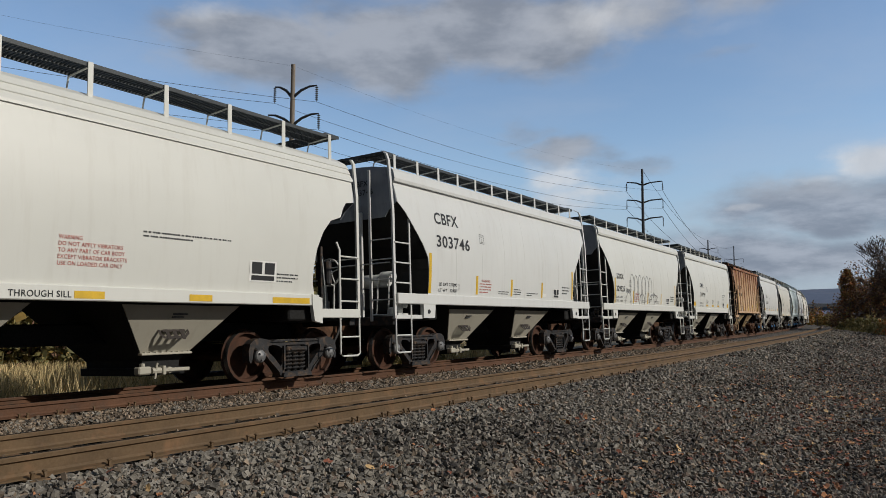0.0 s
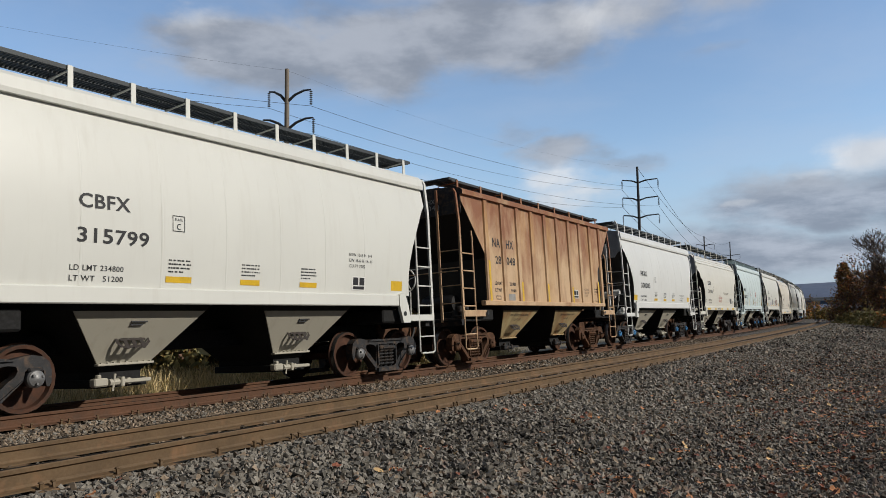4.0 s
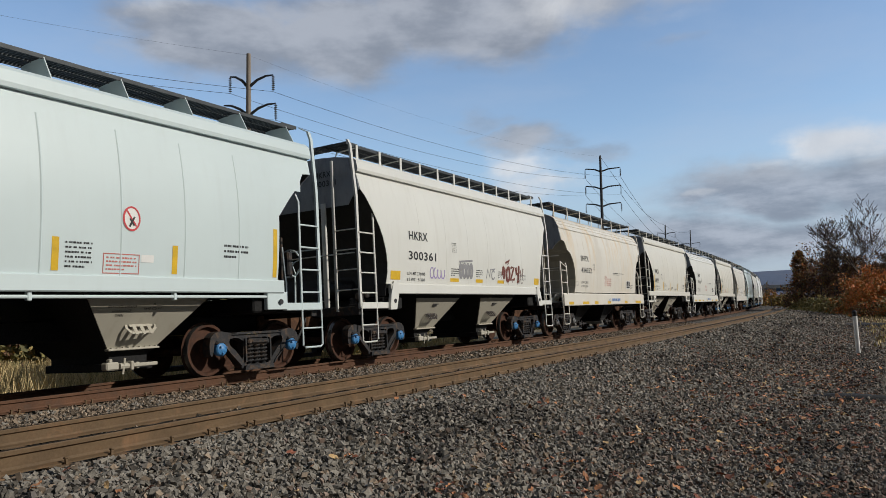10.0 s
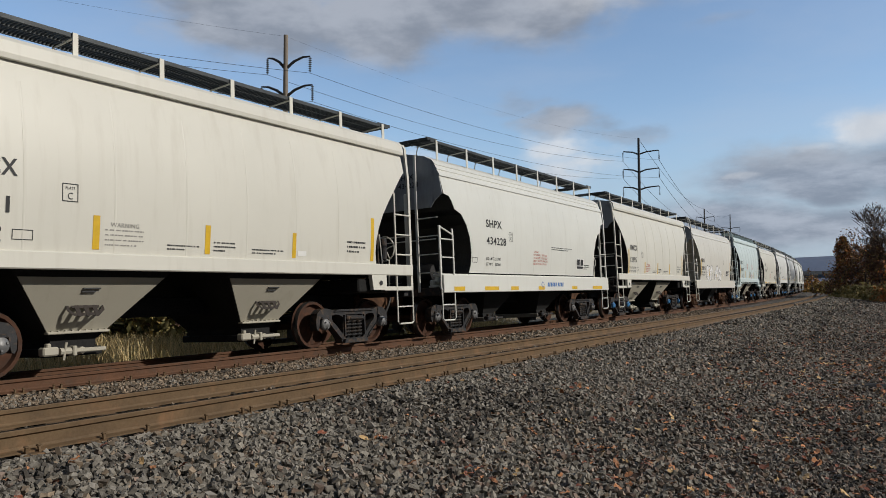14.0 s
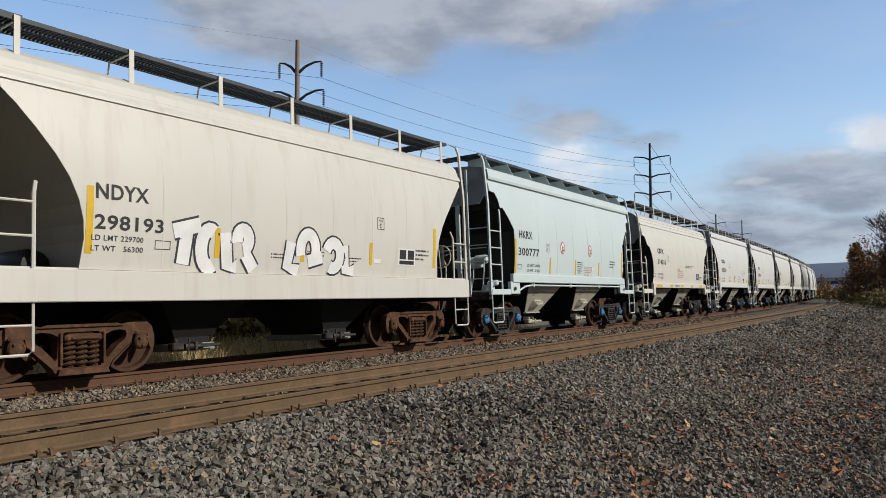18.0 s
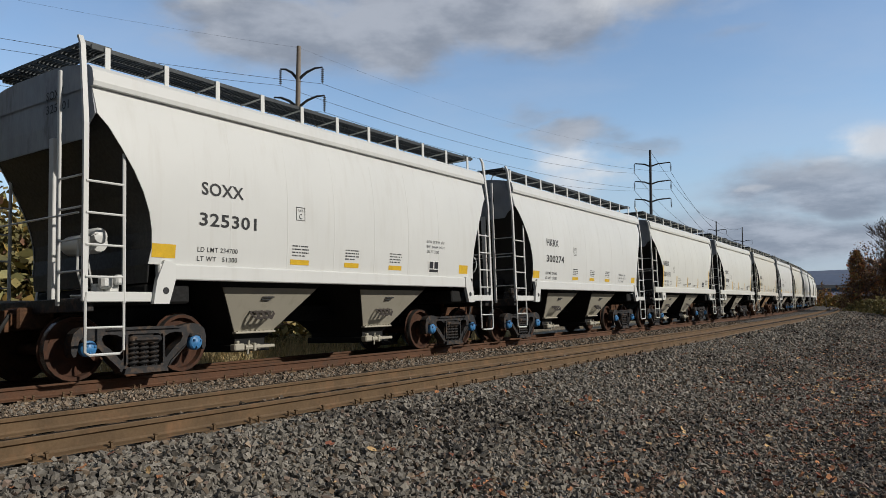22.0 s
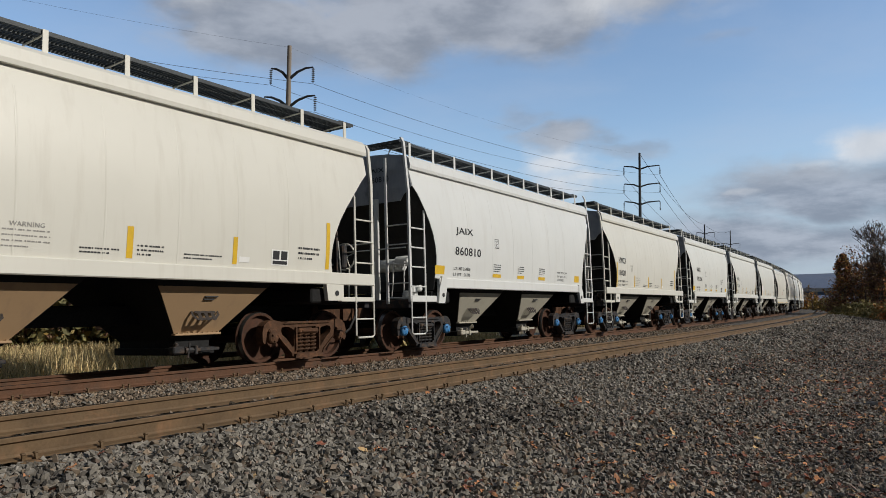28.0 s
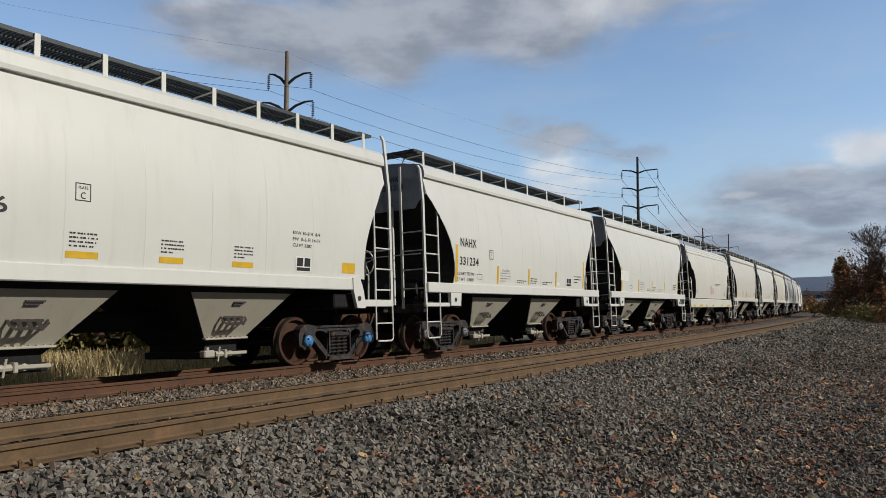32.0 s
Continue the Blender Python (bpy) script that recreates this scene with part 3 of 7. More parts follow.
# ================= rails and sleepers =================
def rail_mesh(name, w, zt, mats):
    """A flat-bottomed rail: foot, web and rounded head, swept along the curve."""
    prof = [(-.076, -.181), (.076, -.181), (.076, -.170), (.022, -.155), (.009, -.135), (.009, -.055), (.036, -.042), (.0375, -.012), (.030, -.003), (.018, 0),
            (-.018, 0), (-.030, -.003), (-.0375, -.012), (-.036, -.042), (-.009, -.055), (-.009, -.135), (-.022, -.155), (-.076, -.170)]
    ss = list(np.arange(-60, 60, 1.0)) + list(np.arange(60, 460, 4.0))
    vs = [on_track(s, w + a, zt + b) for s in ss for a, b in prof]
    n = len(prof)
    g = Geo()
    fs, ms = [], []
    for i in range(len(ss) - 1):
        for k in range(n):
            fs.append((i * n + k, i * n + (k + 1) % n, (i + 1) * n + (k + 1) % n, (i + 1) * n + k))
            ms.append(1 if k in (8, 9, 10) else 0)
    g.v, g.f, g.m = [tuple(p) for p in vs], fs, ms
    return g.mesh(name, mats, True)


def build_track(name, label, w0, zt, mats, ties):
    tr = thing(name, label, "railway track", kind="structure")
    for w in (w0, w0 - 1.51):
        part("rail", rail_mesh("rail", w, zt, mats), tr)
    rnd = random.Random(5)

    def tie(g):
        g.box(-.115, .115, -1.3, 1.3, -.17, 0, .012)

    def plate(g):
        g.box(-.10, .10, -.18, .18, 0, .018, .006)

    def spike(g):
        g.box(-.010, .010, -.010, .010, 0, .055)
        g.box(-.018, .018, -.016, .020, .050, .066, .006)
    tm, pm, sm = shared("sleeper", tie, TIE), shared("tie_plate", plate, RAIL_TOP), shared("spike", spike, RAIL_TOP)
    for i in range(ties):
        s = -7 + i * 0.53 + rnd.uniform(-.03, .03)
        base = on_track(s, w0 - 0.755, zt - 0.2)
        sl = part("sleeper", tm, tr, pose(*base, math.degrees(-CANT), 0, heading(s) + rnd.uniform(-1, 1)))
        if s < 34:
            for w in (-.755, .755):
                part("tie_plate", pm, sl, pose(0, w, .001))
                for a, b in ((-.05, -.105), (.055, -.105), (.05, .105)):
                    if rnd.random() < 0.75:
                        part("rail_spike", sm, sl, pose(a, w + b, .012, rnd.uniform(-12, 12), rnd.uniform(-12, 12), 0)) if w < 0 and s < 22 else None


ZN = -0.0776


def stones(name, label, zones, mats, seed, per_mat=0.12):
    """Crushed stone: thousands of angular, tumbled chips."""
    rng = np.random.default_rng(seed)
    # a broken lump: a block whose eight corners are pushed about and cut back, twelve flat faces
    lump = np.array([(x, y, z) for x in (-1, 1) for y in (-1, 1) for z in (-1, 1)], float) * .78
    cf = np.array([(0, 1, 3), (0, 3, 2), (4, 6, 7), (4, 7, 5), (0, 4, 5), (0, 5, 1), (2, 3, 7), (2, 7, 6), (0, 2, 6), (0, 6, 4), (1, 5, 7), (1, 7, 3)])
    V, Q, SW = [], [], []
    total = 0
    for s0, s1, w0, w1, dens, size in zones:
        n = int((s1 - s0) * (w1 - w0) * dens)
        s, w = rng.uniform(s0, s1, n), rng.uniform(w0, w1, n)
        x, y = on_track_np(s, w)
        SW.append(np.stack([s, w], -1))
        z = ground_z(w)
        sz = size * np.exp(np.clip(rng.normal(0, .24, n), -.5, .45)) * .62
        sz = sz * np.interp(w, [7.2, 9.4], [1, .74])
        v = lump[None] * rng.uniform(.55, 1.12, (n, 8, 1)) + rng.normal(0, .15, (n, 8, 3))
        v = v * (sz[:, None] * np.stack([rng.uniform(.85, 1.35, n), rng.uniform(.7, 1.0, n), rng.uniform(.55, .9, n)], -1))[:, None, :]
        q = rng.normal(size=(n, 4)) * np.array([1, .6, .6, 1])
        q /= np.linalg.norm(q, axis=1, keepdims=True)
        a, b, c, d = q.T
        R = np.stack([1 - 2 * (c * c + d * d), 2 * (b * c - a * d), 2 * (b * d + a * c), 2 * (b * c + a * d), 1 - 2 * (b * b + d * d), 2 * (c * d - a * b),
                      2 * (b * d - a * c), 2 * (c * d + a * b), 1 - 2 * (b * b + c * c)], -1).reshape(n, 3, 3)
        v = np.einsum("nij,nkj->nki", R, v)
        v += np.stack([x, y, z + sz * rng.uniform(-.3, 1.6, n) * np.clip((np.abs(w - 4.29) - .05) / .4, .2, 1)], -1)[:, None, :]
        V.append(v.reshape(-1, 3))
        Q.append((cf[None] + 8 * np.arange(n)[:, None, None]).reshape(-1, 3) + total)
        total += 8 * n
    Qa = np.concatenate(Q)
    mi = (rng.random(len(Qa) // 12) < per_mat).astype(int)
    if len(mats) > 2:
        # dirtier streaks that lie along the line
        at = np.concatenate(SW)
        dirty = np.array([noise.noise((a * .22, b * 1.1, 7.0)) + .5 * noise.noise((a * .9, b * 2.2, 2.0)) for a, b in at.tolist()])
        mi[(dirty > .12) & (rng.random(len(mi)) < np.clip((dirty - .05) * 2.0, 0, .55))] = 2
        mi[rng.random(len(mi)) < np.interp(at[:, 1], [6.0, 9.0], [.04, .30])] = 3
        patchy = np.array([noise.noise((a * .16, b * .55, 11.0)) for a, b in at.tolist()])
        mi[(patchy > .08) & (at[:, 1] > 6.6) & (rng.random(len(mi)) < .28)] = 2
    mi = mi.repeat(12)
    me = fast_mesh(name, np.concatenate(V), None, mats, mi, tris=Qa)
    thing(name, label, "gravel", me=me, kind="stuff")


# ================= wagons =================
from mathutils.geometry import tessellate_polygon

POST, XE = 5.40, 5.27              # corner posts and end sheets, from the wagon's middle; a wagon type may be longer
DX = -0.16                         # the lettering's offset along the side
OUTLINES = {                      # the end edge of a side sheet: metres in from the end sheet, height
    "stepped": ((0, 4.07), (.03, 3.74), (.30, 3.71), (.43, 3.55), (.47, 3.34), (.66, 3.335), (.92, 3.12), (1.25, 2.80), (1.28, 1.62)),
    "chamfer": ((0, 4.07), (.03, 3.60), (.28, 3.42), (1.00, 2.72), (1.22, 2.46), (1.27, 2.2), (1.27, 1.62)),
    "round": ((0, 4.07), (.03, 3.66), (.22, 3.50), (.50, 3.22), (.78, 2.92), (1.0, 2.64), (1.15, 2.36), (1.23, 2.1), (1.25, 1.86), (1.20, 1.62)),
    "flow": ((0, 3.83), (.05, 3.36), (.28, 3.32), (.38, 3.20), (.47, 3.02), (.76, 2.92), (.98, 2.68), (1.14, 2.36), (1.22, 2.0), (1.22, 1.72), (1.15, 1.50)),
    "round_wide": ((0, 4.07), (.03, 3.66), (.18, 3.50), (.36, 3.22), (.54, 2.92), (.68, 2.64), (.78, 2.36), (.83, 2.1), (.84, 1.86), (.80, 1.62)),
    "round_deep": ((0, 4.07), (.03, 3.66), (.22, 3.50), (.50, 3.22), (.78, 2.92), (1.0, 2.64), (1.15, 2.36), (1.23, 2.1), (1.25, 1.86), (1.20, 1.45)),
    "rib": ((0, 4.2), (.03, 4.02), (1.20, 2.66), (1.22, 1.52)),
}


def hw(z, kind="hop"):
    """Half the body's width at a height."""
    if kind == "rib":
        return 1.52
    return 1.625 - (0.098 if z > 2.67 else 0.06) * (z - 2.67) ** 2


def refine(pts, step=0.16):
    out = []
    for (a, b), (c, d) in zip(pts, pts[1:]):
        k = max(1, int(abs(d - b) / step))
        out += [(a + (c - a) * i / k, b + (d - b) * i / k) for i in range(k)]
    return out + [pts[-1]]


def side_sheet(g, kind, outline, side):
    o = refine(OUTLINES[outline])
    th = 0.012
    # the sheet runs on a little past the slope sheet, more so at the leading end
    ff, fr = {"stepped": (.85, .85), "round": (.85, .95), "chamfer": (.85, .95), "round_deep": (.85, .95)}.get(outline, (1, 1))
    vs, fs = [], []
    for dx, z in o:
        y = hw(z, kind)
        for off in (0, -th):
            vs += [(-(XE - dx * ff), side * (y + off), z), (XE - dx * fr, side * (y + off), z)]
    for i in range(len(o) - 1):
        a, b = i * 4, i * 4 + 4
        fs += [(a, a + 1, b + 1, b), (a + 2, b + 2, b + 3, a + 3), (a, b, b + 2, a + 2), (a + 1, a + 3, b + 3, b + 1)]
    e = (len(o) - 1) * 4
    fs += [(0, 2, 3, 1), (e, e + 1, e + 3, e + 2)]
    g.add(vs, fs)


def end_sheets(g, kind, outline, upper):
    """The end wall (upper) or the sloping floor sheet under it, between the side sheets."""
    o = refine(OUTLINES[outline])
    knee = OUTLINES[outline][1][1]
    if upper:
        o = [(0, z) for dx, z in o if z >= knee - .01] + [(0.012, knee - .16), (.02, knee - .3)]
    else:
        o = [(dx + .012, z) for dx, z in o if z <= knee + .01]
        if kind != "rib":
            o += [(o[-1][0] + .0, 1.36)]
    vs, fs = [], []
    for dx, z in o:
        y = hw(z, kind) - .014
        if upper and z < knee - .02 and kind != "rib":
            y -= .10 + .9 * (knee - z)
        vs += [(-(XE - dx), -y, z), (-(XE - dx), y, z), (-(XE - dx) + .02, -y, z), (-(XE - dx) + .02, y, z)]
    for i in range(len(o) - 1):
        a = i * 4
        fs += [(a, a + 1, a + 5, a + 4), (a + 2, a + 6, a + 7, a + 3), (a, a + 4, a + 6, a + 2), (a + 1, a + 3, a + 7, a + 5)]
    g.add(vs, fs)


ROOFS = {
    "hop": ((1.44, 4.05), (1.505, 4.055), (1.515, 4.12), (1.48, 4.29), (1.40, 4.36), (.9, 4.45), (.5, 4.48)),
    "flow": ((1.49, 3.79), (1.528, 3.79), (1.522, 3.835), (1.455, 3.94), (1.465, 3.955), (1.405, 4.06), (1.415, 4.075), (1.32, 4.19), (1.1, 4.31), (.6, 4.42)),
    "rib": ((1.51, 4.18), (1.60, 4.185), (1.60, 4.30), (1.50, 4.35), (.8, 4.43)),
}


def roof(g, kind):
    half = ROOFS[kind]
    pts = [(-y, z) for y, z in half] + [(y, z) for y, z in half[::-1]]
    n = len(pts)
    vs = [(-XE - .02, y, z) for y, z in pts] + [(XE + .02, y, z) for y, z in pts]
    g.add(vs, [(i, i + 1, i + n + 1, i + n) for i in range(n - 1)])
    g.add(vs, [tuple(range(n)), tuple(range(2 * n - 1, n - 1, -1))], 1)


def grating(g, x0, x1, y0, y1, z, along="x"):
    """An open steel walkway: edge bars, two bearers and cross slats."""
    for y in (y0, y1):
        g.box(x0, x1, y - .012, y + .012, z - .03, z + .03)
    g.box(x0, x1, (y0 + y1) / 2 - .008, (y0 + y1) / 2 + .008, z - .02, z + .01)
    k = int((x1 - x0) / .058)
    for i in range(k + 1):
        x = x0 + (x1 - x0) * i / k
        g.box(x - .009, x + .009, y0, y1, z - .016, z + .022)


def coupler(g):
    g.box(-.55, -.12, -.09, .09, .80, .98, .02)
    g.prism([(-.62, -.13), (-.40, -.16), (-.25, -.12), (-.22, .10), (-.36, .17), (-.56, .15), (-.60, .05), (-.50, .0)], .72, 1.02, "z")
    g.box(-.18, .35, -.2, .2, .74, 1.06, .03)


def hose(g):
    g.tube([(-.35, -.30, .95), (-.45, -.32, .80), (-.58, -.28, .55), (-.74, -.22, .42), (-.95, -.16, .46)], .028, 6)


def brake_gear(g):
    g.lathe([(0.001, -.45), (.13, -.42), (.15, -.36), (.15, .30), (.12, .38), (.001, .40)], 14, centre=(.30, -.55, 1.95))
    g.lathe([(0.001, -.22), (.10, -.20), (.12, -.16), (.12, .12), (.06, .16), (.001, .17)], 14, centre=(.18, -1.0, 2.02))
    g.tube([(.12, -1.2, 2.05), (-.02, -1.22, 2.0), (-.02, -1.2, 1.7), (.15, -1.05, 1.3), (.25, -.95, 1.2)], .018, 5)
    g.tube([(.2, -.85, 2.1), (.05, -.86, 2.0), (.05, -.84, 1.55), (.3, -.6, 1.2)], .018, 5)
    g.tube([(.1, -.6, 1.2), (.15, -1.3, 1.18)], .02, 5)


def brake_valve(g):
    for c, r in (((.22, -1.25, 1.36), .09), ((.34, -1.18, 1.30), .10), ((.18, -1.12, 1.27), .08), ((.38, -1.32, 1.40), .07)):
        g.box(c[0] - r, c[0] + r, c[1] - r * .8, c[1] + r * .8, c[2] - r, c[2] + r, r * .4)
    g.box(.08, .46, -1.36, -1.05, 1.16, 1.21, .01)


# ---- truck ----
AX, WR = 0.889, 0.457


def wheelset(g):
    for sgn in (-1, 1):
        prof = [(.09, .86), (.10, .80), (.13, .785), (.15, .74), (.30, .700), (.385, .705), (.400, .79), (.450, .792), (.457, .78), (.462, .70), (.487, .678), (.480, .655), (.400, .655), (.375, .675), (.28, .672), (.14, .655), (.10, .64)]
        o = len(g.f)
        g.lathe([(r, sgn * y) for r, y in prof], 22)
        for i in range(len(prof) - 1):
            if i in (7, 8):
                for k in range(22):
                    g.m[o + i * 22 + k] = 1
    g.lathe([(.085, -.9), (.08, -.6), (.085, .6), (.085, .9)], 12)
    g.lathe([(.001, -.98), (.07, -.98), (.085, -.9)], 12)
    g.lathe([(.085, .9), (.07, .98), (.001, .98)], 12)


def sideframe(g):
    """Cast side frame: arched top chord, slanting legs, two rounded windows, an open spring seat and end pedestals."""
    half = [(.30, .69), (.55, .705), (.72, .745), (.86, .765), (1.0, .74), (1.085, .67), (1.12, .55), (1.115, .40), (1.085, .345), (1.05, .355), (1.03, .44), (1.01, .56),
            (.89, .59), (.77, .56), (.745, .45), (.70, .395), (.59, .335), (.48, .225), (.385, .105), (.34, .07)]
    outer = half + [(-x, z) for x, z in half[::-1]]
    win = [(.335, .575), (.44, .625), (.56, .640), (.655, .625), (.675, .565), (.64, .495), (.55, .435), (.455, .34), (.375, .255), (.345, .29)]
    holes = [win, [(-x, z) for x, z in win], [(-.28, .155), (.28, .155), (.28, .60), (.24, .63), (-.24, .63), (-.28, .60)]]
    loops = [[Vector((x, z, 0)) for x, z in lp] for lp in [outer] + holes]
    tri = tessellate_polygon(loops)
    flat = [p for lp in loops for p in lp]
    n = len(flat)
    vs = [(p.x, -.085, p.y) for p in flat] + [(p.x, .085, p.y) for p in flat]
    fs = [tuple(t) for t in tri] + [tuple(i + n for i in t[::-1]) for t in tri]
    o = 0
    for lp in loops:
        k = len(lp)
        fs += [(o + i, o + (i + 1) % k, o + (i + 1) % k + n, o + i + n) for i in range(k)]
        o += k
    g.add(vs, fs)
    for s in (-1, 1):
        g.box(s * .79, s * .99, -.13, .10, .535, .605, .025)
        g.prism([(s * .69, .395), (s * .74, .45), (s * .45, .215), (s * .40, .13)], -.115, -.08)
        g.prism([(s * .29, .20), (s * .325, .20), (s * .325, .62), (s * .29, .62)], -.125, -.08)
    g.prism([(-.37, .06), (.37, .06), (.34, .14), (-.34, .14)], -.15, .14)
    g.prism([(-.62, .695), (.62, .695), (.50, .735), (-.50, .735)], -.12, .06)
    g.box(-.27, .27, -.155, .12, .50, .60, .03)
    g.box(-.20, .20, -.175, .12, .525, .575, .015)


def spring(g):
    n, turns = 10, 5
    g.tube([(.080 * math.cos(2 * math.pi * i / n), .080 * math.sin(2 * math.pi * i / n), .165 + .068 * i / n) for i in range(n * turns + 1)], .021, 5)
    g.tube([(0, 0, .16), (0, 0, .50)], .045, 6)


def bearing_cap(g):
    g.lathe([(.115, .06), (.118, -.02), (.10, -.045), (.085, -.05), (.05, -.075), (.001, -.08)], 16)
    for k in range(3):
        a = 2 * math.pi * k / 3 + .4
        c = (.068 * math.cos(a), -.062, .068 * math.sin(a))
        g.box(c[0] - .016, c[0] + .016, c[1] - .025, c[1] + .02, c[2] - .016, c[2] + .016, .005)


def bolster(g):
    g.box(-.20, .20, -1.05, 1.05, .46, .66, .03)
    g.box(-.24, .24, -.35, .35, .60, .76, .04)
    for s in (-1, 1):
        g.box(s * .42, s * .52, -.7, .7, .36, .48, .02)


def bar_code(name, parent, x0, z0, w, rows, mat, kind, row_h=.030, seed=0, fill=.40, label="block of small stencilled lines"):
    """Small lettering too fine to read: rows of short bars that follow the sheet."""
    rnd = random.Random(seed)
    g = Geo()
    x0 += DX
    for r in range(rows):
        z1 = z0 - r * row_h
        za, zb = z1 - row_h * fill, z1
        x = x0
        end = x0 + w * (1 if r < rows - 1 else rnd.uniform(.5, .9))
        while x < end - .01:
            l = min(rnd.uniform(.016, .05), end - x)
            ya, yb = -(hw(za, kind) + .004), -(hw(zb, kind) + .004)
            g.add([(x, ya, za), (x + l, ya, za), (x + l, yb, zb), (x, yb, zb)], [(0, 1, 2, 3)])
            x += l + rnd.choice((.008, .010, .012, .03))
    return tagged(part(name, g.mesh(name, mat), parent, None, label), kind="stuff")


def decal(name, parent, x0, x1, z0, z1, mat, kind, off=.004, label="", y=None):
    """A flat patch that follows the side sheet, a few millimetres proud."""
    g = Geo()
    x0, x1 = x0 + DX, x1 + DX
    k = max(1, int((z1 - z0) / .12))
    zs = [z0 + (z1 - z0) * i / k for i in range(k + 1)]
    vs = []
    for z in zs:
        yy = -(hw(z, kind) + off) if y is None else y - off
        vs += [(x0, yy, z), (x1, yy, z)]
    g.add(vs, [(2 * i, 2 * i + 1, 2 * i + 3, 2 * i + 2) for i in range(k)])
    return part(name, g.mesh(name, mat), parent, None, label)


def frame_decal(name, parent, x0, x1, z0, z1, mat, kind, t=.012, label="square stencilled frame"):
    g = Geo()
    x0, x1 = x0 + DX, x1 + DX
    for a, b, c, d in ((x0, x1, z0, z0 + t), (x0, x1, z1 - t, z1), (x0, x0 + t, z0, z1), (x1 - t, x1, z0, z1)):
        g.add([(a, -(hw(c, kind) + .004), c), (b, -(hw(c, kind) + .004), c), (b, -(hw(d, kind) + .004), d), (a, -(hw(d, kind) + .004), d)], [(0, 1, 2, 3)])
    return part(name, g.mesh(name, mat), parent, None, label)


TEXT_CACHE = {}


def letters(text, bold=0.0):
    if (text, bold) not in TEXT_CACHE:
        cu = bpy.data.curves.new("lettering", "FONT")
        cu.body, cu.size, cu.resolution_u, cu.offset = text, 1.0, 3, bold
        cu.space_character = 1.08
        ob = bpy.data.objects.new("lettering", cu)
        me = bpy.data.meshes.new_from_object(ob)
        vs = [tuple(v.co) for v in me.vertices]
        fs = [tuple(p.vertices) for p in me.polygons]
        bpy.data.objects.remove(ob)
        bpy.data.meshes.remove(me)
        TEXT_CACHE[(text, bold)] = (vs, fs)
    return TEXT_CACHE[(text, bold)]


def side_text(name, parent, text, x0, z0, w, h, mat, kind, bold=0.012, label="", y=None):
    vs, fs = letters(text, bold)
    ax, bx = min(v[0] for v in vs), max(v[0] for v in vs)
    az, bz = min(v[1] for v in vs), max(v[1] for v in vs)
    out = []
    for v in vs:
        z = z0 + (v[1] - az) / (bz - az) * h
        out.append((x0 + DX + (v[0] - ax) / (bx - ax) * w, -(hw(z, kind) + .006) if y is None else y - .006, z))
    g = Geo().add(out, fs)
    return tagged(part(name, g.mesh(name, mat), parent, None, label or "black stencilled lettering"), kind="stuff")


def end_text(parent, text, z0, w, h, mat):
    vs, fs = letters(text, 0.012)
    ax, bx = min(v[0] for v in vs), max(v[0] for v in vs)
    az, bz = min(v[1] for v in vs), max(v[1] for v in vs)
    out = [(-XE - .028, -.34 - (v[0] - ax) / (bx - ax) * w, z0 + (v[1] - az) / (bz - az) * h) for v in vs]
    tagged(part("end_lettering", Geo().add(out, fs).mesh("end_lettering", mat), parent, None, "black stencilled lettering"), kind="stuff")


def ribbon(name, parent, strokes, width, mat, kind, label):
    """Sprayed strokes: each a list of (x, z) points, drawn as a band on the sheet."""
    g = Geo()
    for pts in strokes:
        vs = []
        for i, (x, z) in enumerate(pts):
            a, b = pts[max(i - 1, 0)], pts[min(i + 1, len(pts) - 1)]
            dx, dz = b[0] - a[0], b[1] - a[1]
            l = math.hypot(dx, dz) or 1
            nx, nz = -dz / l * width / 2, dx / l * width / 2
            for s in (1, -1):
                vs.append((x + DX + s * nx, -(hw(z + s * nz, kind) + .005), z + s * nz))
        g.add(vs, [(2 * i, 2 * i + 1, 2 * i + 3, 2 * i + 2) for i in range(len(pts) - 1)])
    return part(name, g.mesh(name, mat), parent, None, label)


WHEELS = []                       # every wheelset, with its place in its truck


def build_truck(car, x, mat, cap, sideways):
    tag = mat.name
    tr = part("truck", shared(("bolster", tag), bolster, mat), car, pose(x, 0, 0), "two-axle cast steel truck")
    sf = shared(("side_frame", tag), sideframe, mat, True)
    sp = shared(("coil_spring", tag), spring, mat, True)
    cm = shared(("bearing_cap", cap.name), bearing_cap, cap, True)
    wm = shared("wheelset", wheelset, [WHEEL, TREAD], True)
    for s in (-1, 1):
        part("side_frame", sf, tr, pose(0, s * 1.0, 0))
        for a in (-.172, 0, .172) if s < 0 and not sideways else ():
            part("coil_spring", sp, tr, pose(a, s * 1.03, 0))
        for a in (-AX, AX):
            part("bearing_cap", cm, tr, pose(a, s * 1.10, WR, 0, 0, 180 if s > 0 else 0))
    for a in (-AX, AX):
        WHEELS.append(part("wheelset", wm, tr, pose(a, 0, WR)))
    return tr


class Pieces:
    """Takes the same calls as a mesh in building, but keeps each solid apart."""

    def __init__(self):
        self.all = []

    def box(self, *a):
        self.all.append(Geo().box(*a))

    def prism(self, *a):
        self.all.append(Geo().prism(*a))


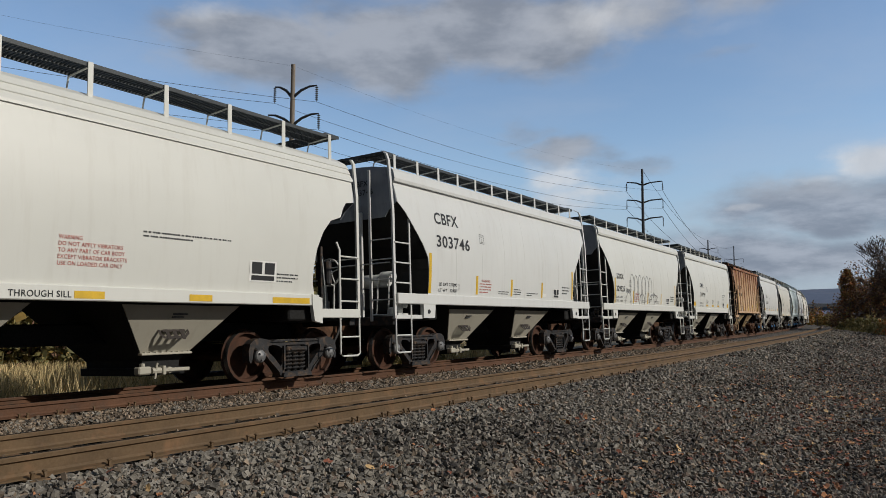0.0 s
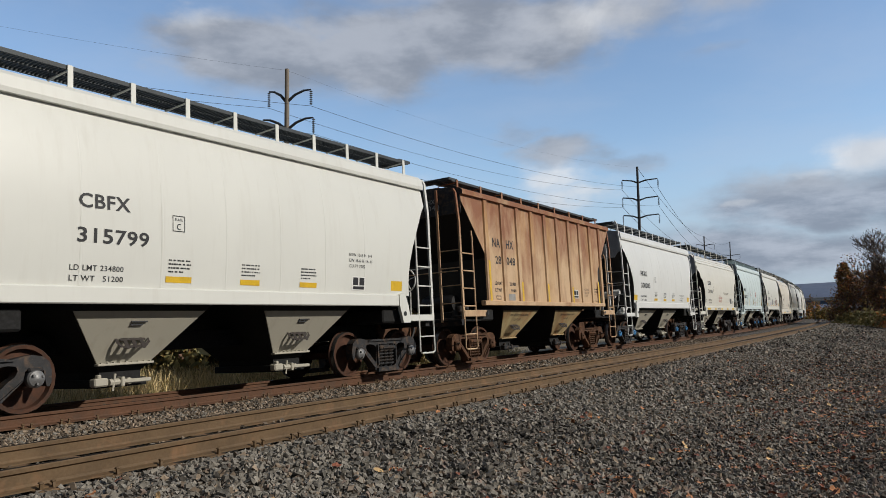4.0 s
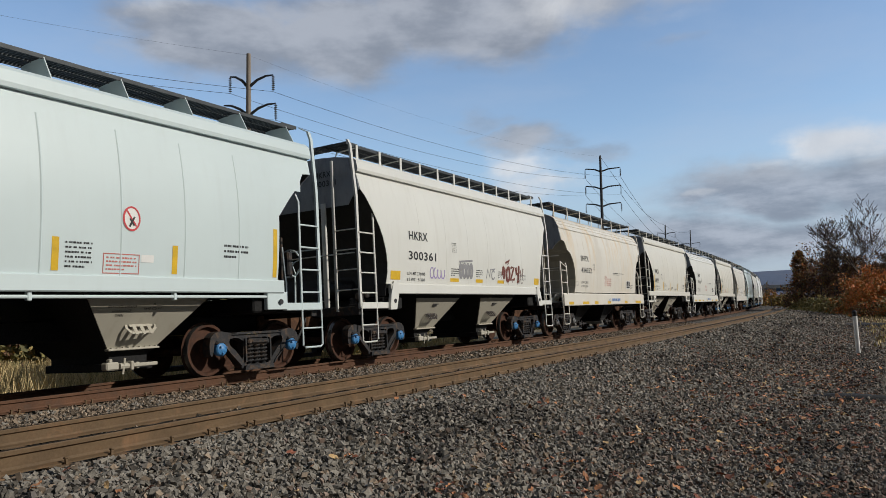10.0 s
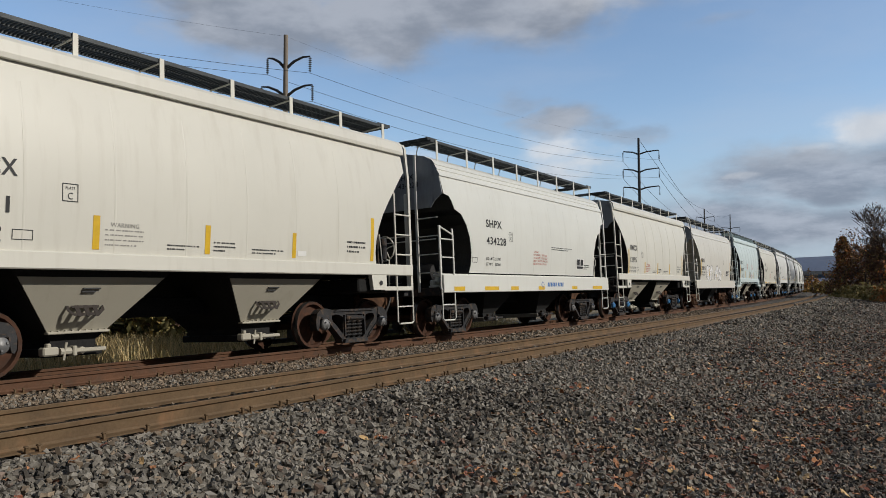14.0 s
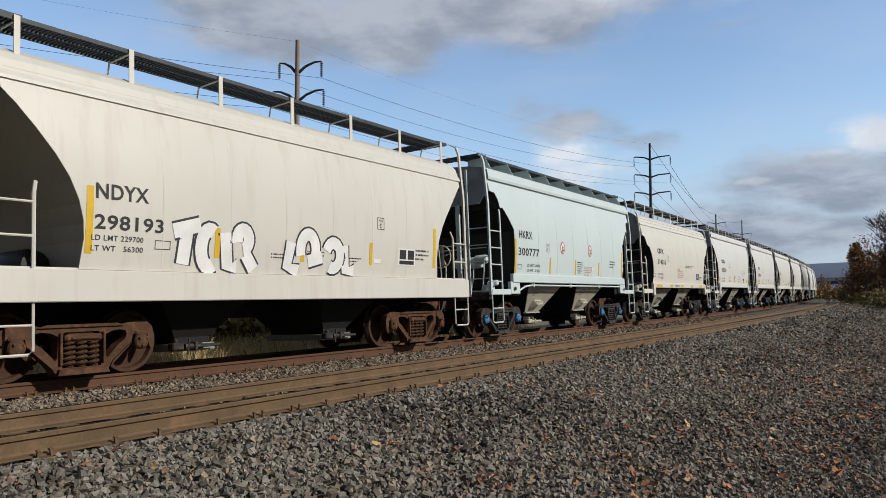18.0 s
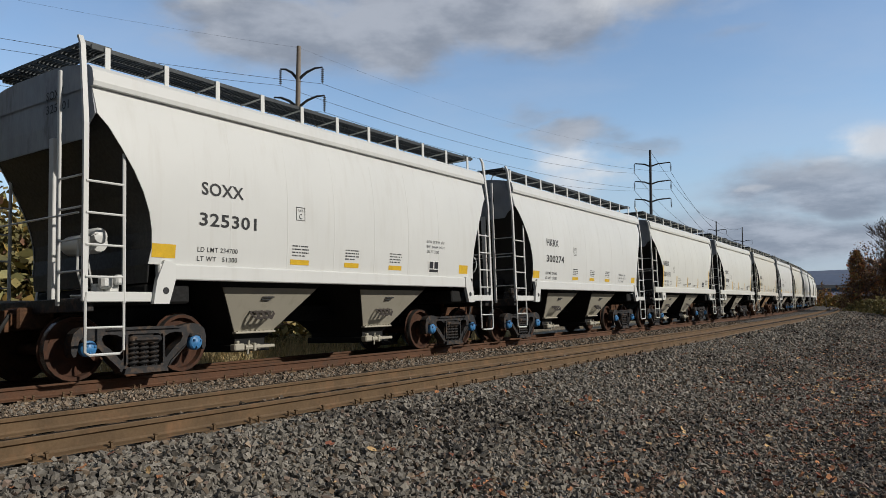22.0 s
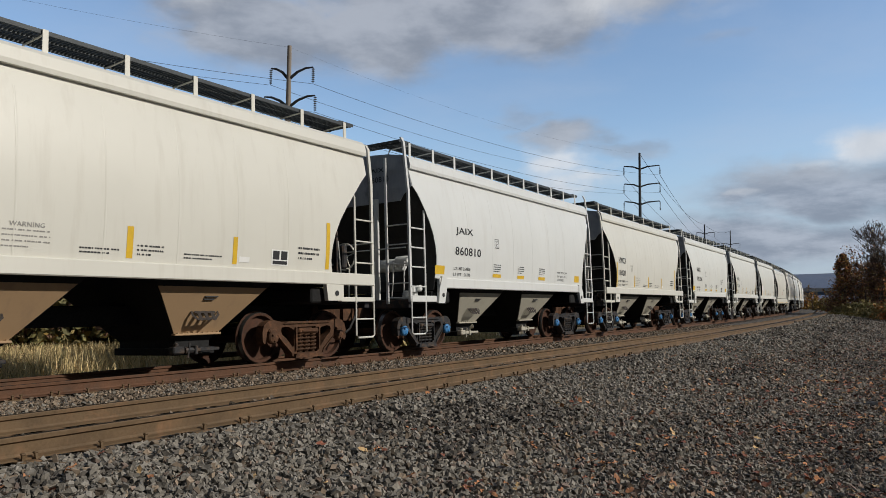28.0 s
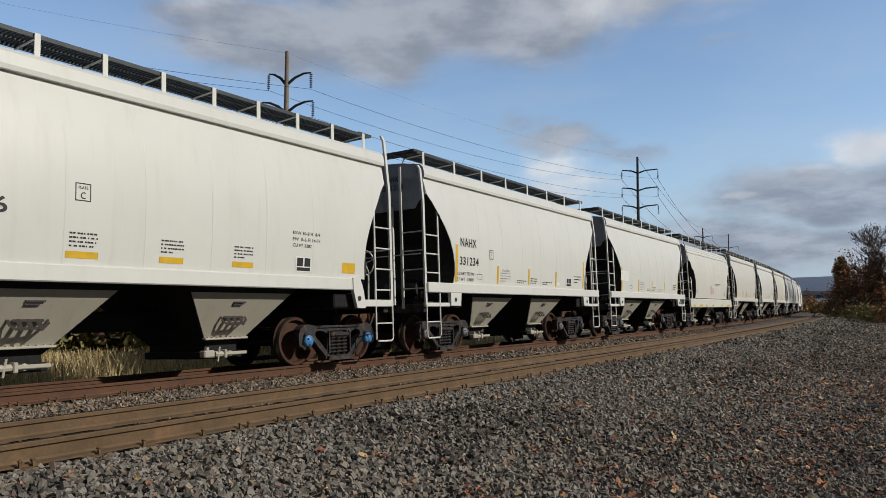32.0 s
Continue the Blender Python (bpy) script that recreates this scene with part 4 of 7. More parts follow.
def build_car(c):
    """A two-bay covered hopper wagon. Its space: x along the train backwards, -y the camera's side, z from the rail top."""
    kind, P = c["kind"], PAINT[c["paint"]]
    outl = c["outline"]
    global POST, XE, DX
    POST, XE = (5.50, 5.38) if kind == "flow" and not c.get("short") else (5.30, 5.17) if kind == "rib" else (5.40, 5.27)
    DX = (-.06 if kind == "rib" else -.03 if c["stripes"] == "gusset" else -.16) + c.get("dx", 0)
    if outl == "round" and c["stripes"] == "horiz":
        outl = "round_wide"
    car = thing("hopper_wagon", c["label"], "hopper wagon", "wagons of the train")
    car.empty_display_size = 0.5
    key = (kind, outl, P.name, POST)
    deep = kind == "flow"
    for s, nm in ((-1, "side_sheet"), (1, "side_sheet")):
        part(nm, shared((nm, s) + key, lambda g: side_sheet(g, kind, outl, s), P, True), car)
    # ends get the painted-in shade tone; the ribbed wagon gets dark truck steel for it
    eu = shared(("end_sheet",) + key, lambda g: end_sheets(g, kind, outl, True), SHADED_END if kind != "rib" else STEEL_TRUCK)
    # slope sheets: their shade is part of the dark colour
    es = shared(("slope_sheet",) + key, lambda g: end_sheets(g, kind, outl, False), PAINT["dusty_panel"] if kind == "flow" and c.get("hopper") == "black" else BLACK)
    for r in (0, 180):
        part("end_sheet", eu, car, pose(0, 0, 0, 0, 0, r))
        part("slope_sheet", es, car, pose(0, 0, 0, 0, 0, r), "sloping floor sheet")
    # the roof's end caps carry the same painted-in shade
    part("roof", shared(("roof",) + key, lambda g: roof(g, kind), [P, SHADED_END if kind != "rib" else STEEL_TRUCK]), car)
    # sills
    if deep:
        def sill(g):
            if c.get("shallow"):
                g.box(-4.3, 4.3, -1.60, -1.50, 1.32, 1.52, .012)
                for s in (-1, 1):
                    g.box(s * 4.2, s * POST, -1.58, -1.48, 1.10, 1.27, .012)
                    g.prism([(s * 4.36, 1.0), (s * 4.16, 1.04), (s * 4.10, 1.34), (s * 4.10, 1.52), (s * 4.36, 1.46)], -1.62, -1.54)
            else:
                g.box(-POST, POST, -1.60, -1.50, 1.02, 1.44, .012)
                g.box(-POST, POST, -1.52, -1.30, 1.40, 1.47, .008)
    elif kind == "rib":
        def sill(g):
            g.box(-4.3, 4.3, -1.60, -1.46, 1.44, 1.56, .012)
            g.box(-POST, -4.2, -1.56, -1.46, 1.16, 1.32, .012), g.box(4.2, POST, -1.56, -1.46, 1.16, 1.32, .012)
    elif c["stripes"] == "vert":
        def sill(g):
            g.box(-POST + .02, POST - .02, -1.60, -1.50, 1.40, 1.63, .015)
            g.prism([(-4.42, 1.10), (-3.98, 1.10), (-3.93, 1.42), (-4.42, 1.42)], -1.59, -1.50)
            g.prism([(4.42, 1.10), (3.98, 1.10), (3.93, 1.42), (4.42, 1.42)], -1.59, -1.50)
            g.box(-POST, -4.4, -1.55, -1.45, 1.08, 1.17, .01), g.box(4.4, POST, -1.55, -1.45, 1.08, 1.17, .01)
    else:
        def sill(g):
            g.box(-4.32, 4.32, -1.60, -1.50, 1.40, 1.63, .015)
            for s in (-1, 1):
                if c["stripes"] == "gusset":
                    g.box(s * 3.9, s * 4.42, -1.57, -1.47, 1.10, 1.42, .01)
                else:
                    g.prism([(s * 4.42, 1.05), (s * 4.16, 1.05), (s * 4.05, 1.40), (s * 4.05, 1.64), (s * 4.24, 1.68), (s * 4.36, 1.40)], -1.62, -1.55)
                g.box(s * 4.4, s * POST, -1.56, -1.45, 1.08, 1.22, .01)
    skey = ("side_sill", c["stripes"], c.get("shallow", 0)) + key
    if skey not in CACHE:
        pcs = Pieces()
        sill(pcs)
        CACHE[skey] = [q.mesh("side_sill" if k == 0 else "sill_bracket", P) for k, q in enumerate(pcs.all)]
    for turn in (0, 180):
        base = part("side_sill", CACHE[skey][0], car, pose(0, 0, 0, 0, 0, turn))
        for me in CACHE[skey][1:]:
            part("sill_bracket", me, base)
    # each hole is a flat black disc, its dark inside painted on
    pads = shared("jacking_pad_hole", lambda g: g.lathe([(.001, -.004), (.05, -.004), (.05, .004)], 12), INK)
    zp = 1.24
    if not deep:
        for s in (-1, 1):
            part("pulling_eye", pads, car, pose(s * 4.22, -1.60 if c["stripes"] != "horiz" else -1.625, zp))

    # underframe parts take the black that has their shade in it
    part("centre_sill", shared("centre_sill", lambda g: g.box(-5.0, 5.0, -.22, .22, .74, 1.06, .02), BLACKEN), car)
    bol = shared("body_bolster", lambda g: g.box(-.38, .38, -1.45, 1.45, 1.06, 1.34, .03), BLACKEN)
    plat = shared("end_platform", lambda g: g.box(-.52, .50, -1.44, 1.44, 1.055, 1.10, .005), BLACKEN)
    esl = shared("end_sill", lambda g: g.box(-.08, .08, -1.45, 1.45, .96, 1.15, .01), STEEL_TRUCK)
    for s in (-1, 1):
        part("body_bolster", bol, car, pose(s * 4.05, 0, 0))
        part("end_platform", plat, car, pose(s * 4.82, 0, 0))
        part("end_sill", esl, car, pose(s * (POST - .1), 0, 0))
    # hoppers
    zt = 1.32 if not deep else (1.30 if c.get("shallow") else 1.10)
    HP = PAINT[c.get("hopper", "dusty_panel")] if c.get("hopper") != "black" else BLACKEN

    def slopes(g):
        top = [(-1.36, -1.50, 1.60), (1.36, -1.50, 1.60), (1.36, 1.50, 1.60), (-1.36, 1.50, 1.60)]
        mid = [(-.34, -.73, .46), (.34, -.73, .46), (.34, .73, .46), (-.34, .73, .46)]
        low = [(-.34, -.73, .36), (.34, -.73, .36), (.34, .73, .36), (-.34, .73, .36)]
        g.add(top + mid + low, [(i + 4 * k, (i + 1) % 4 + 4 * k, (i + 1) % 4 + 4 + 4 * k, i + 4 + 4 * k) for k in (0, 1) for i in range(4)] + [(8, 9, 10, 11)])

    def panel(g):
        f = (1.60 - zt) / 1.14
        a = 1.36 - 1.02 * f - .02
        y = -1.50 + .77 * f
        vs = [(-a, y - .02, zt), (a, y - .02, zt), (.43, -.831, .58), (-.43, -.831, .58)]
        vs += [(p[0], p[1] + .016, p[2]) for p in vs]
        g.add(vs, [(0, 1, 2, 3), (4, 7, 6, 5), (0, 4, 5, 1), (1, 5, 6, 2), (2, 6, 7, 3), (3, 7, 4, 0)])
        g.box(-.46, .46, -.90, -.79, .555, .59, .008)
        for k in range(9):
            g.box(-.41 + k * .1, -.385 + k * .1, -.895, -.86, .588, .604)

    def bracket(g):
        rim = [(-.20, -.03, -.13), (-.25, -.03, -.06), (-.24, -.03, .07), (-.17, -.03, .13), (.19, -.03, .13), (.24, -.03, .06), (.22, -.03, -.05), (.14, -.03, -.12), (-.20, -.03, -.13)]
        g.tube(rim, .024, 6)
        for k in range(3):
            a = -.13 + k * .12
            g.box(a - .03, a + .03, -.09, 0, -.16, .10, .015)
            g.box(a - .045, a + .045, -.11, 0, .04, .09, .012)
        g.box(-.2, .18, -.07, 0, -.03, .01, .01)

    def gate(g):
        g.box(-.40, .40, -.80, .80, .24, .36, .012)

    def shaft(g):
        g.box(-.60, -.38, -1.04, -.90, .27, .39, .02)
        g.box(-.54, -.48, -1.02, -.94, .38, .44, .012)
        g.tube([(-.30, -1.0, .20), (-.26, -1.0, .44)], .018, 6)
        g.tube([(-.34, -.97, .32), (-.16, -.97, .32)], .05, 8)
        g.box(-.18, -.12, -1.04, -.90, .25, .39, .012)
        g.box(-.12, .34, -1.0, -.93, .295, .35, .010)
        g.tube([(.0, -.96, .32), (.0, -.73, .30)], .05, 8)
    for i, x in enumerate((-1.72, 1.72)):
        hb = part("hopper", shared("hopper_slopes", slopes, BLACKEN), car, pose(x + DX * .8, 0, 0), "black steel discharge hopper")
        if c.get("hopper") != "black":
            part("hopper_panel", shared(("hopper_panel", HP.name, zt), panel, HP), hb, None, "painted hopper side panel")
            part("vibrator_bracket", shared(("vibrator_bracket", c["stripes"] == "gusset"), bracket, LINKAGE if c["stripes"] != "gusset" else HP), hb, pose(-.02, -1.072, .93, -34) @ Matrix.Diagonal((1.1, .13, 1.1, 1)))
            writing = ()
            if kind == "rib":
                writing = (("OPEN HATCHES BEFORE UNLOADING", -.575, 1.17, 1.15, .085), ("CU. FT. 1500", -.21, 1.05, .42, .085))
            elif c["stripes"] == "gusset":
                writing = (("SELF LOCK, UNLOCK", -.72, 1.19, .50, .055), ("GEARS-GATE", -.62, 1.125, .32, .055), ("OPEN", -.55, 1.06, .14, .055), ("A", .05, 1.22, .05, .055), ("1640 CU FT", -.08, 1.155, .32, .055))
            for tx, xa, zt_, w_, h_ in writing:
                vs_, fs_ = letters(tx, .006)
                lo, hi = min(v[0] for v in vs_), max(v[0] for v in vs_)
                out = [((v[0] - lo) / (hi - lo) * w_ + xa, -1.50 + .77 * (1.60 - zt_ - v[1] * h_) / 1.14 - .026, zt_ + v[1] * h_) for v in vs_]
                tagged(part("hopper_lettering", Geo().add(out, fs_).mesh("hopper_lettering", INK), hb, None, "black stencilled lettering"), kind="stuff")
            for k in range(0 if writing else 2):
                g = Geo()
                g.box(-.16, .10 - .06 * k, -1.255 + k * .03, -1.21 + k * .03, 1.16 - k * .045, 1.18 - k * .045)
                part("stencil_line", g.mesh("stencil_line", INK), hb)
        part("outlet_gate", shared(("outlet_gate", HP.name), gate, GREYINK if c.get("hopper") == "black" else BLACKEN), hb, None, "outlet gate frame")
        part("gate_shaft", shared(("gate_shaft", HP.name), shaft, HP if c.get("hopper", "") not in ("black", "mustard", "dusty_tan_hopper") else STEEL_TRUCK), hb)
    # trim pipe under the sill
    if c["stripes"] == "gusset":
        def pipe(g):
            g.tube([(-3.85, -1.50, 1.18), (-3.5, -1.52, 1.30), (-3.1, -1.53, 1.335), (4.1, -1.53, 1.335)], .026, 7)
            for x in (-3.0, -.4, 1.9):
                g.box(x - .03, x + .03, -1.56, -1.48, 1.28, 1.42, .01)
        part("train_pipe", shared(("train_pipe", P.name), pipe, P, True), car)
    # ends: posts, ladders, steps
    zr = {"hop": 4.70, "flow": 4.70, "rib": 4.60}[kind]
    ptop = zr if c["stripes"] in ("gusset",) or c.get("tall") else (4.32 if kind != "flow" else 4.28)

    def post(g):
        y = 1.52
        pts = [(0, -y, 1.10), (0, -y, 3.5), (0, -y + .06, ptop - .1), (0, -y + .12, ptop)]
        if ptop >= zr and c["stripes"] == "horiz":
            pts = [(0, -y, 1.10), (0, -y, 3.5), (0, -y + .10, ptop - .08), (0, -y + .16, ptop + .05)]
        elif ptop >= zr:
            pts = [(0, -y, 1.10), (0, -y, 3.4), (0, -y + .08, ptop - .22), (.0, -y + .14, ptop - .05), (.10, -y + .26, ptop + .02)]
        for a, b in zip(pts, pts[1:]):
            d = .036
            g.add([(a[0] - d, a[1] - .022, a[2]), (a[0] + d, a[1] - .022, a[2]), (a[0] + d, a[1] + .022, a[2]), (a[0] - d, a[1] + .022, a[2]),
                   (b[0] - d, b[1] - .022, b[2]), (b[0] + d, b[1] - .022, b[2]), (b[0] + d, b[1] + .022, b[2]), (b[0] - d, b[1] + .022, b[2])],
                  [(0, 1, 5, 4), (1, 2, 6, 5), (2, 3, 7, 6), (3, 0, 4, 7), (0, 3, 2, 1), (4, 5, 6, 7)])

    lt = 2.55 if kind == "flow" else 3.30
    pm = shared(("corner_post", ptop, c["stripes"] == "horiz", P.name), post, P)
    pm_low = shared(("corner_post", "low", P.name), lambda g: (g.box(-.035, .035, -1.545, -1.50, 1.10, 2.60, .01), g.tube([(0, -1.52, 2.58), (.56, -1.54, 2.40)], .02, 6)), P)
    lr = shared(("ladder_rail", lt, P.name), lambda g: g.tube([(.56, -1.54, 1.06), (.56, -1.54, lt - .15), (.60, -1.50, lt)], .026, 6), P, True)
    rung = shared(("rung", P.name), lambda g: g.tube([(0, -1.545, 0), (.56, -1.545, 0)], .017, 6), P, True)
    er = shared(("end_ladder_rail", P.name), lambda g: g.box(-.045, -.005, -.955, -.885, 1.05, 4.34, .01), P)
    erung = shared(("end_rung", P.name), lambda g: g.tube([(-.03, -1.5, 0), (-.03, -.92, 0)], .015, 6), P, True)
    stiff = shared(("end_post", P.name, kind), lambda g: g.box(.06, .12, -.62 + .9 * (kind == "rib"), -.50 + .9 * (kind == "rib"), 1.10, 3.45 if kind != "rib" else 4.2, .01), P)

    def stirrup(g):
        g.tube([(0, -1.54, 1.15), (0, -1.54, .42), (.06, -1.54, .38), (.50, -1.54, .38), (.56, -1.54, .42), (.56, -1.54, 1.15)], .02, 6)
        g.tube([(0, -1.54, .74), (.56, -1.54, .74)], .016, 6)
    st = shared(("stirrup_step", P.name), stirrup, P, True)
    rail_r = shared(("end_handrail", P.name), lambda g: g.tube([(-.05, -1.45, 2.28), (-.05, 1.45, 2.28)], .015, 6), P, True)
    n_rungs = max(2, int((lt - 1.25) / .43))
    for m in (pose(-POST, 0, 0), pose(POST, 0, 0, 0, 0, 180), pose(-POST, 0, 0) @ Matrix.Diagonal((1, -1, 1, 1)), pose(POST, 0, 0) @ Matrix.Diagonal((-1, 1, 1, 1))):
        cp = part("corner_post", pm_low if c["outline"] == "flow" and c.get("hopper") == "black" and m.translation.x < 0 else pm, car, m)
        part("ladder_rail", lr, cp)
        for k in range(n_rungs):
            part("rung", rung, cp, pose(0, 0, 1.42 + k * .43))
        part("stirrup_step", st, cp)
        if m.determinant() > 0:
            part("end_ladder_rail", er, cp)
            for k in range(4):
                part("end_rung", erung, cp, pose(0, 0, 1.5 + k * .43))
            part("end_post", stiff, cp)
    for r in (0, 180):
        e = pose(0, 0, 0, 0, 0, r) @ pose(-POST, 0, 0)
        cpl = part("coupler", shared("coupler", coupler, RUST_TRUCK), car, e)
        part("air_hose", shared("air_hose", hose, RUBBER, True), cpl)
        part("end_handrail", rail_r, car, e)
    if c.get("brake"):
        part("brake_cylinder", shared(("brake_cylinder", P.name), brake_gear, P, True), car, pose(-POST + .25, 0, 0), "air brake cylinder and pipes")
        part("brake_valve", shared(("brake_valve", P.name), brake_valve, P), car, pose(-POST + .25, 0, 0))
    else:
        part("brake_reservoir", shared("brake_reservoir", lambda g: g.lathe([(.001, -.5), (.2, -.47), (.24, -.35), (.24, .35), (.2, .47), (.001, .5)], 14, centre=(.8, -.2, 1.55)), BLACK, True), car, pose(-POST + .25, 0, 0))
        part("brake_valve", shared(("brake_valve", "dark") if not deep else ("brake_valve", P.name), brake_valve, P if deep else STEEL_TRUCK), car, pose(-POST + .25, .1, 0))
    if not c.get("far"):
        def hand_wheel(g):
            g.tube([(0, .27 * math.cos(a), .27 * math.sin(a)) for a in np.linspace(0, 2 * math.pi, 21)], .017, 6, caps=False)
            for a in (.4, 1.66, 2.91, 4.17, 5.43):
                g.tube([(.05, 0, 0), (0, .27 * math.cos(a), .27 * math.sin(a))], .012, 5)
            g.tube([(.06, 0, 0), (-.10, 0, 0)], .04, 8)
        hwm = shared(("brake_wheel", P.name), hand_wheel, P, True)
        box = shared(("brake_gear_box", P.name), lambda g: (g.box(-.24, -.10, -.17, .17, -.26, .22, .03), g.box(-.30, -.24, -.05, .05, -.95, .50, .01)), STEEL_TRUCK)
        whl = part("brake_wheel", hwm, car, pose(POST - .22, -.98, 2.02), "hand brake wheel with five spokes")
        part("brake_gear_box", box, whl)
        part("rear_brake_pipe", shared(("rear_brake_pipe", P.name), lambda g: (g.tube([(0, -1.1, 1.1), (0, -1.12, 1.75), (-.18, -1.0, 1.85), (-.35, -.7, 1.85)], .022, 6), g.tube([(-.4, -1.25, 1.1), (-.4, -1.25, 1.6), (-.42, -1.2, 2.3)], .018, 6)), P, True), car, pose(POST - .25, 0, 0))
    # walkway
    tagged(part("running_board", shared(("running_board", zr, POST), lambda g: (grating(g, -XE + .12, XE - .12, -1.22, -.66, zr), grating(g, -XE + .12, XE - .12, .66, 1.22, zr)), GRATE), car, None, "galvanised open grating walkway"), kind="stuff")
    ends = shared(("end_walkway", zr, POST), lambda g: [grating(g, -XE + .02, -XE + .44, y, y + .60, zr + .035) for y in (-1.2, -.6, 0, .6)], GRATE)
    for r in (0, 180):
        tagged(part("end_walkway", ends, car, pose(0, 0, 0, 0, 0, r), "galvanised open grating walkway"), kind="stuff")
    zro = {"hop": 4.36, "flow": 4.20, "rib": 4.33}[kind]
    n = c.get("posts", 9)
    if c["stripes"] == "gusset":
        bm_ = shared(("walkway_gusset", P.name), lambda g: g.prism([(-1.42, zro - .02), (-1.22, zr + .02), (-.70, zr - .03), (-.72, zro + .06)], -.008, .008, "x"), P)
    else:
        def bracket_post(g):
            g.box(-.04, .04, -1.262, -1.246, zro - .04, zr + .03)
            g.tube([(0, -1.24, zr - .03), (0, -.70, zr - .06), (0, -.62, zro + .1)], .016, 5)
        bm_ = shared(("walkway_bracket", kind, P.name), bracket_post, P)
    for k in range(n):
        x = -XE + .35 + (2 * XE - .7) * k / (n - 1)
        part("walkway_bracket", bm_, car, pose(x, 0, 0))
        part("walkway_bracket", bm_, car, pose(x, 0, 0, 0, 0, 180))
    # weld seams or ribs
    if kind == "rib":
        def ribm(g):
            g.prism([(-.105, -1.518), (.105, -1.518), (.085, -1.565), (-.085, -1.565)], 1.50, 4.2, "z")
        rm = shared(("side_rib", P.name), ribm, P)
        for k in range(10):
            part("side_rib", rm, car, pose(-3.98 + .915 * k, 0, 0))
            part("side_rib", rm, car, pose(-3.98 + .915 * k, 0, 0, 0, 0, 180))
    else:
        zlo = 1.64 if not deep else 1.5
        zhi = 4.04 if not deep else 3.8
        lift = .005 if c["i"] in (7, 12, 14) else .0005

        def seam(g):
            zs = np.linspace(zlo, zhi - .25, 12)
            vs = []
            for z in zs:
                y = -(hw(z) + .005)
                vs += [(-.020, y + .004, z), (-.004, y - lift, z), (.012, y + .004, z)]
            g.add(vs, [(3 * i + k, 3 * i + k + 1, 3 * i + k + 4, 3 * i + k + 3) for i in range(11) for k in (0, 1)])
        sm2 = shared(("weld_seam", deep, lift, P.name), seam, P, True)
        for x in c.get("seams", (-3.0, -1.75, -.55, .65, 1.8, 2.95)):
            part("weld_seam", sm2, car, pose(x, 0, 0))
    # trucks
    tm = {"steel": STEEL_TRUCK, "rust": RUST_TRUCK}[c.get("truck", "steel")]
    cap = {"blue": BLUECAP, "grey": GREYCAP, "rust": RUST_TRUCK}[c.get("cap", "grey")]
    half = c.get("half", {"vert": 3.93, "gusset": 4.10}.get(c["stripes"], 4.20))
    build_truck(car, -half, tm, cap, c["i"] > 27), build_truck(car, half, tm, cap, c["i"] > 27)
    # lettering
    y = -1.60 - .0 if deep else None
    if c.get("mark") and kind == "rib":
        for tx, x_, z_, w_, h_ in (("NA", -3.58, 2.98, .42, .24), ("HX", -2.80, 2.98, .42, .24), ("28.", -3.46, 2.54, .40, .21), ("048", -2.82, 2.54, .50, .21),
                                   ("LD LMT", -3.56, 1.98, .42, .09), ("231900", -2.72, 1.98, .36, .09), ("LT WT", -3.56, 1.80, .38, .09), ("54100", -2.66, 1.80, .30, .09)):
            side_text("wagon_number", car, tx, x_, z_, w_, h_, INK, kind)
        frame_decal("repack_box", car, -3.52, -3.26, 1.60, 1.70, INK, kind, .02)
        decal("stencil_plate", car, -2.80, -2.42, 1.58, 1.76, GREYINK, kind, .004, "faded stencil plate")
        end_text(car, "NAHX", 4.03, .45, .11, GREYINK), end_text(car, "28048", 3.86, .58, .13, GREYINK)
    elif c.get("mark"):
        mx, mz, mw, mh = c.get("mark_at", (-3.8, 2.54, .78, .21))
        side_text("reporting_mark", car, c["mark"], mx, mz, mw, mh, INK, kind, .018)
        nx, nz, nw, nh = c.get("num_at", (-3.84, 2.09, .92, .2))
        side_text("wagon_number", car, c["num"], nx, nz, nw, nh, INK, kind, .018)
        if not c.get("far"):
            lx = nx + c.get("ld_dx", -.09)
            side_text("load_limit", car, "LD LMT " + c.get("ld", "234800"), lx, 1.84, .78, .075, INK, kind, .004)
            side_text("light_weight", car, "LT WT   " + c.get("lt", "51200"), lx, 1.70, .78, .075, INK, kind, .004)
        end_text(car, c["mark"], 4.03 - (.25 if deep else 0), .45, .13, INK), end_text(car, c["num"], 3.83 - (.25 if deep else 0), .58, .13, INK)
        fx, fz = c.get("plate_at", (-1.42, 2.48) if c["stripes"] == "horiz" else (-2.36, 2.29))
        frame_decal("plate_square", car, fx, fx + .22, fz, fz + .24, INK, kind)
        side_text("plate_letter", car, "C", fx + .075, fz + .03, .07, .09, INK, kind, .004)
        side_text("plate_word", car, "PLATE", fx + .045, fz + .16, .13, .04, INK, kind, .0)
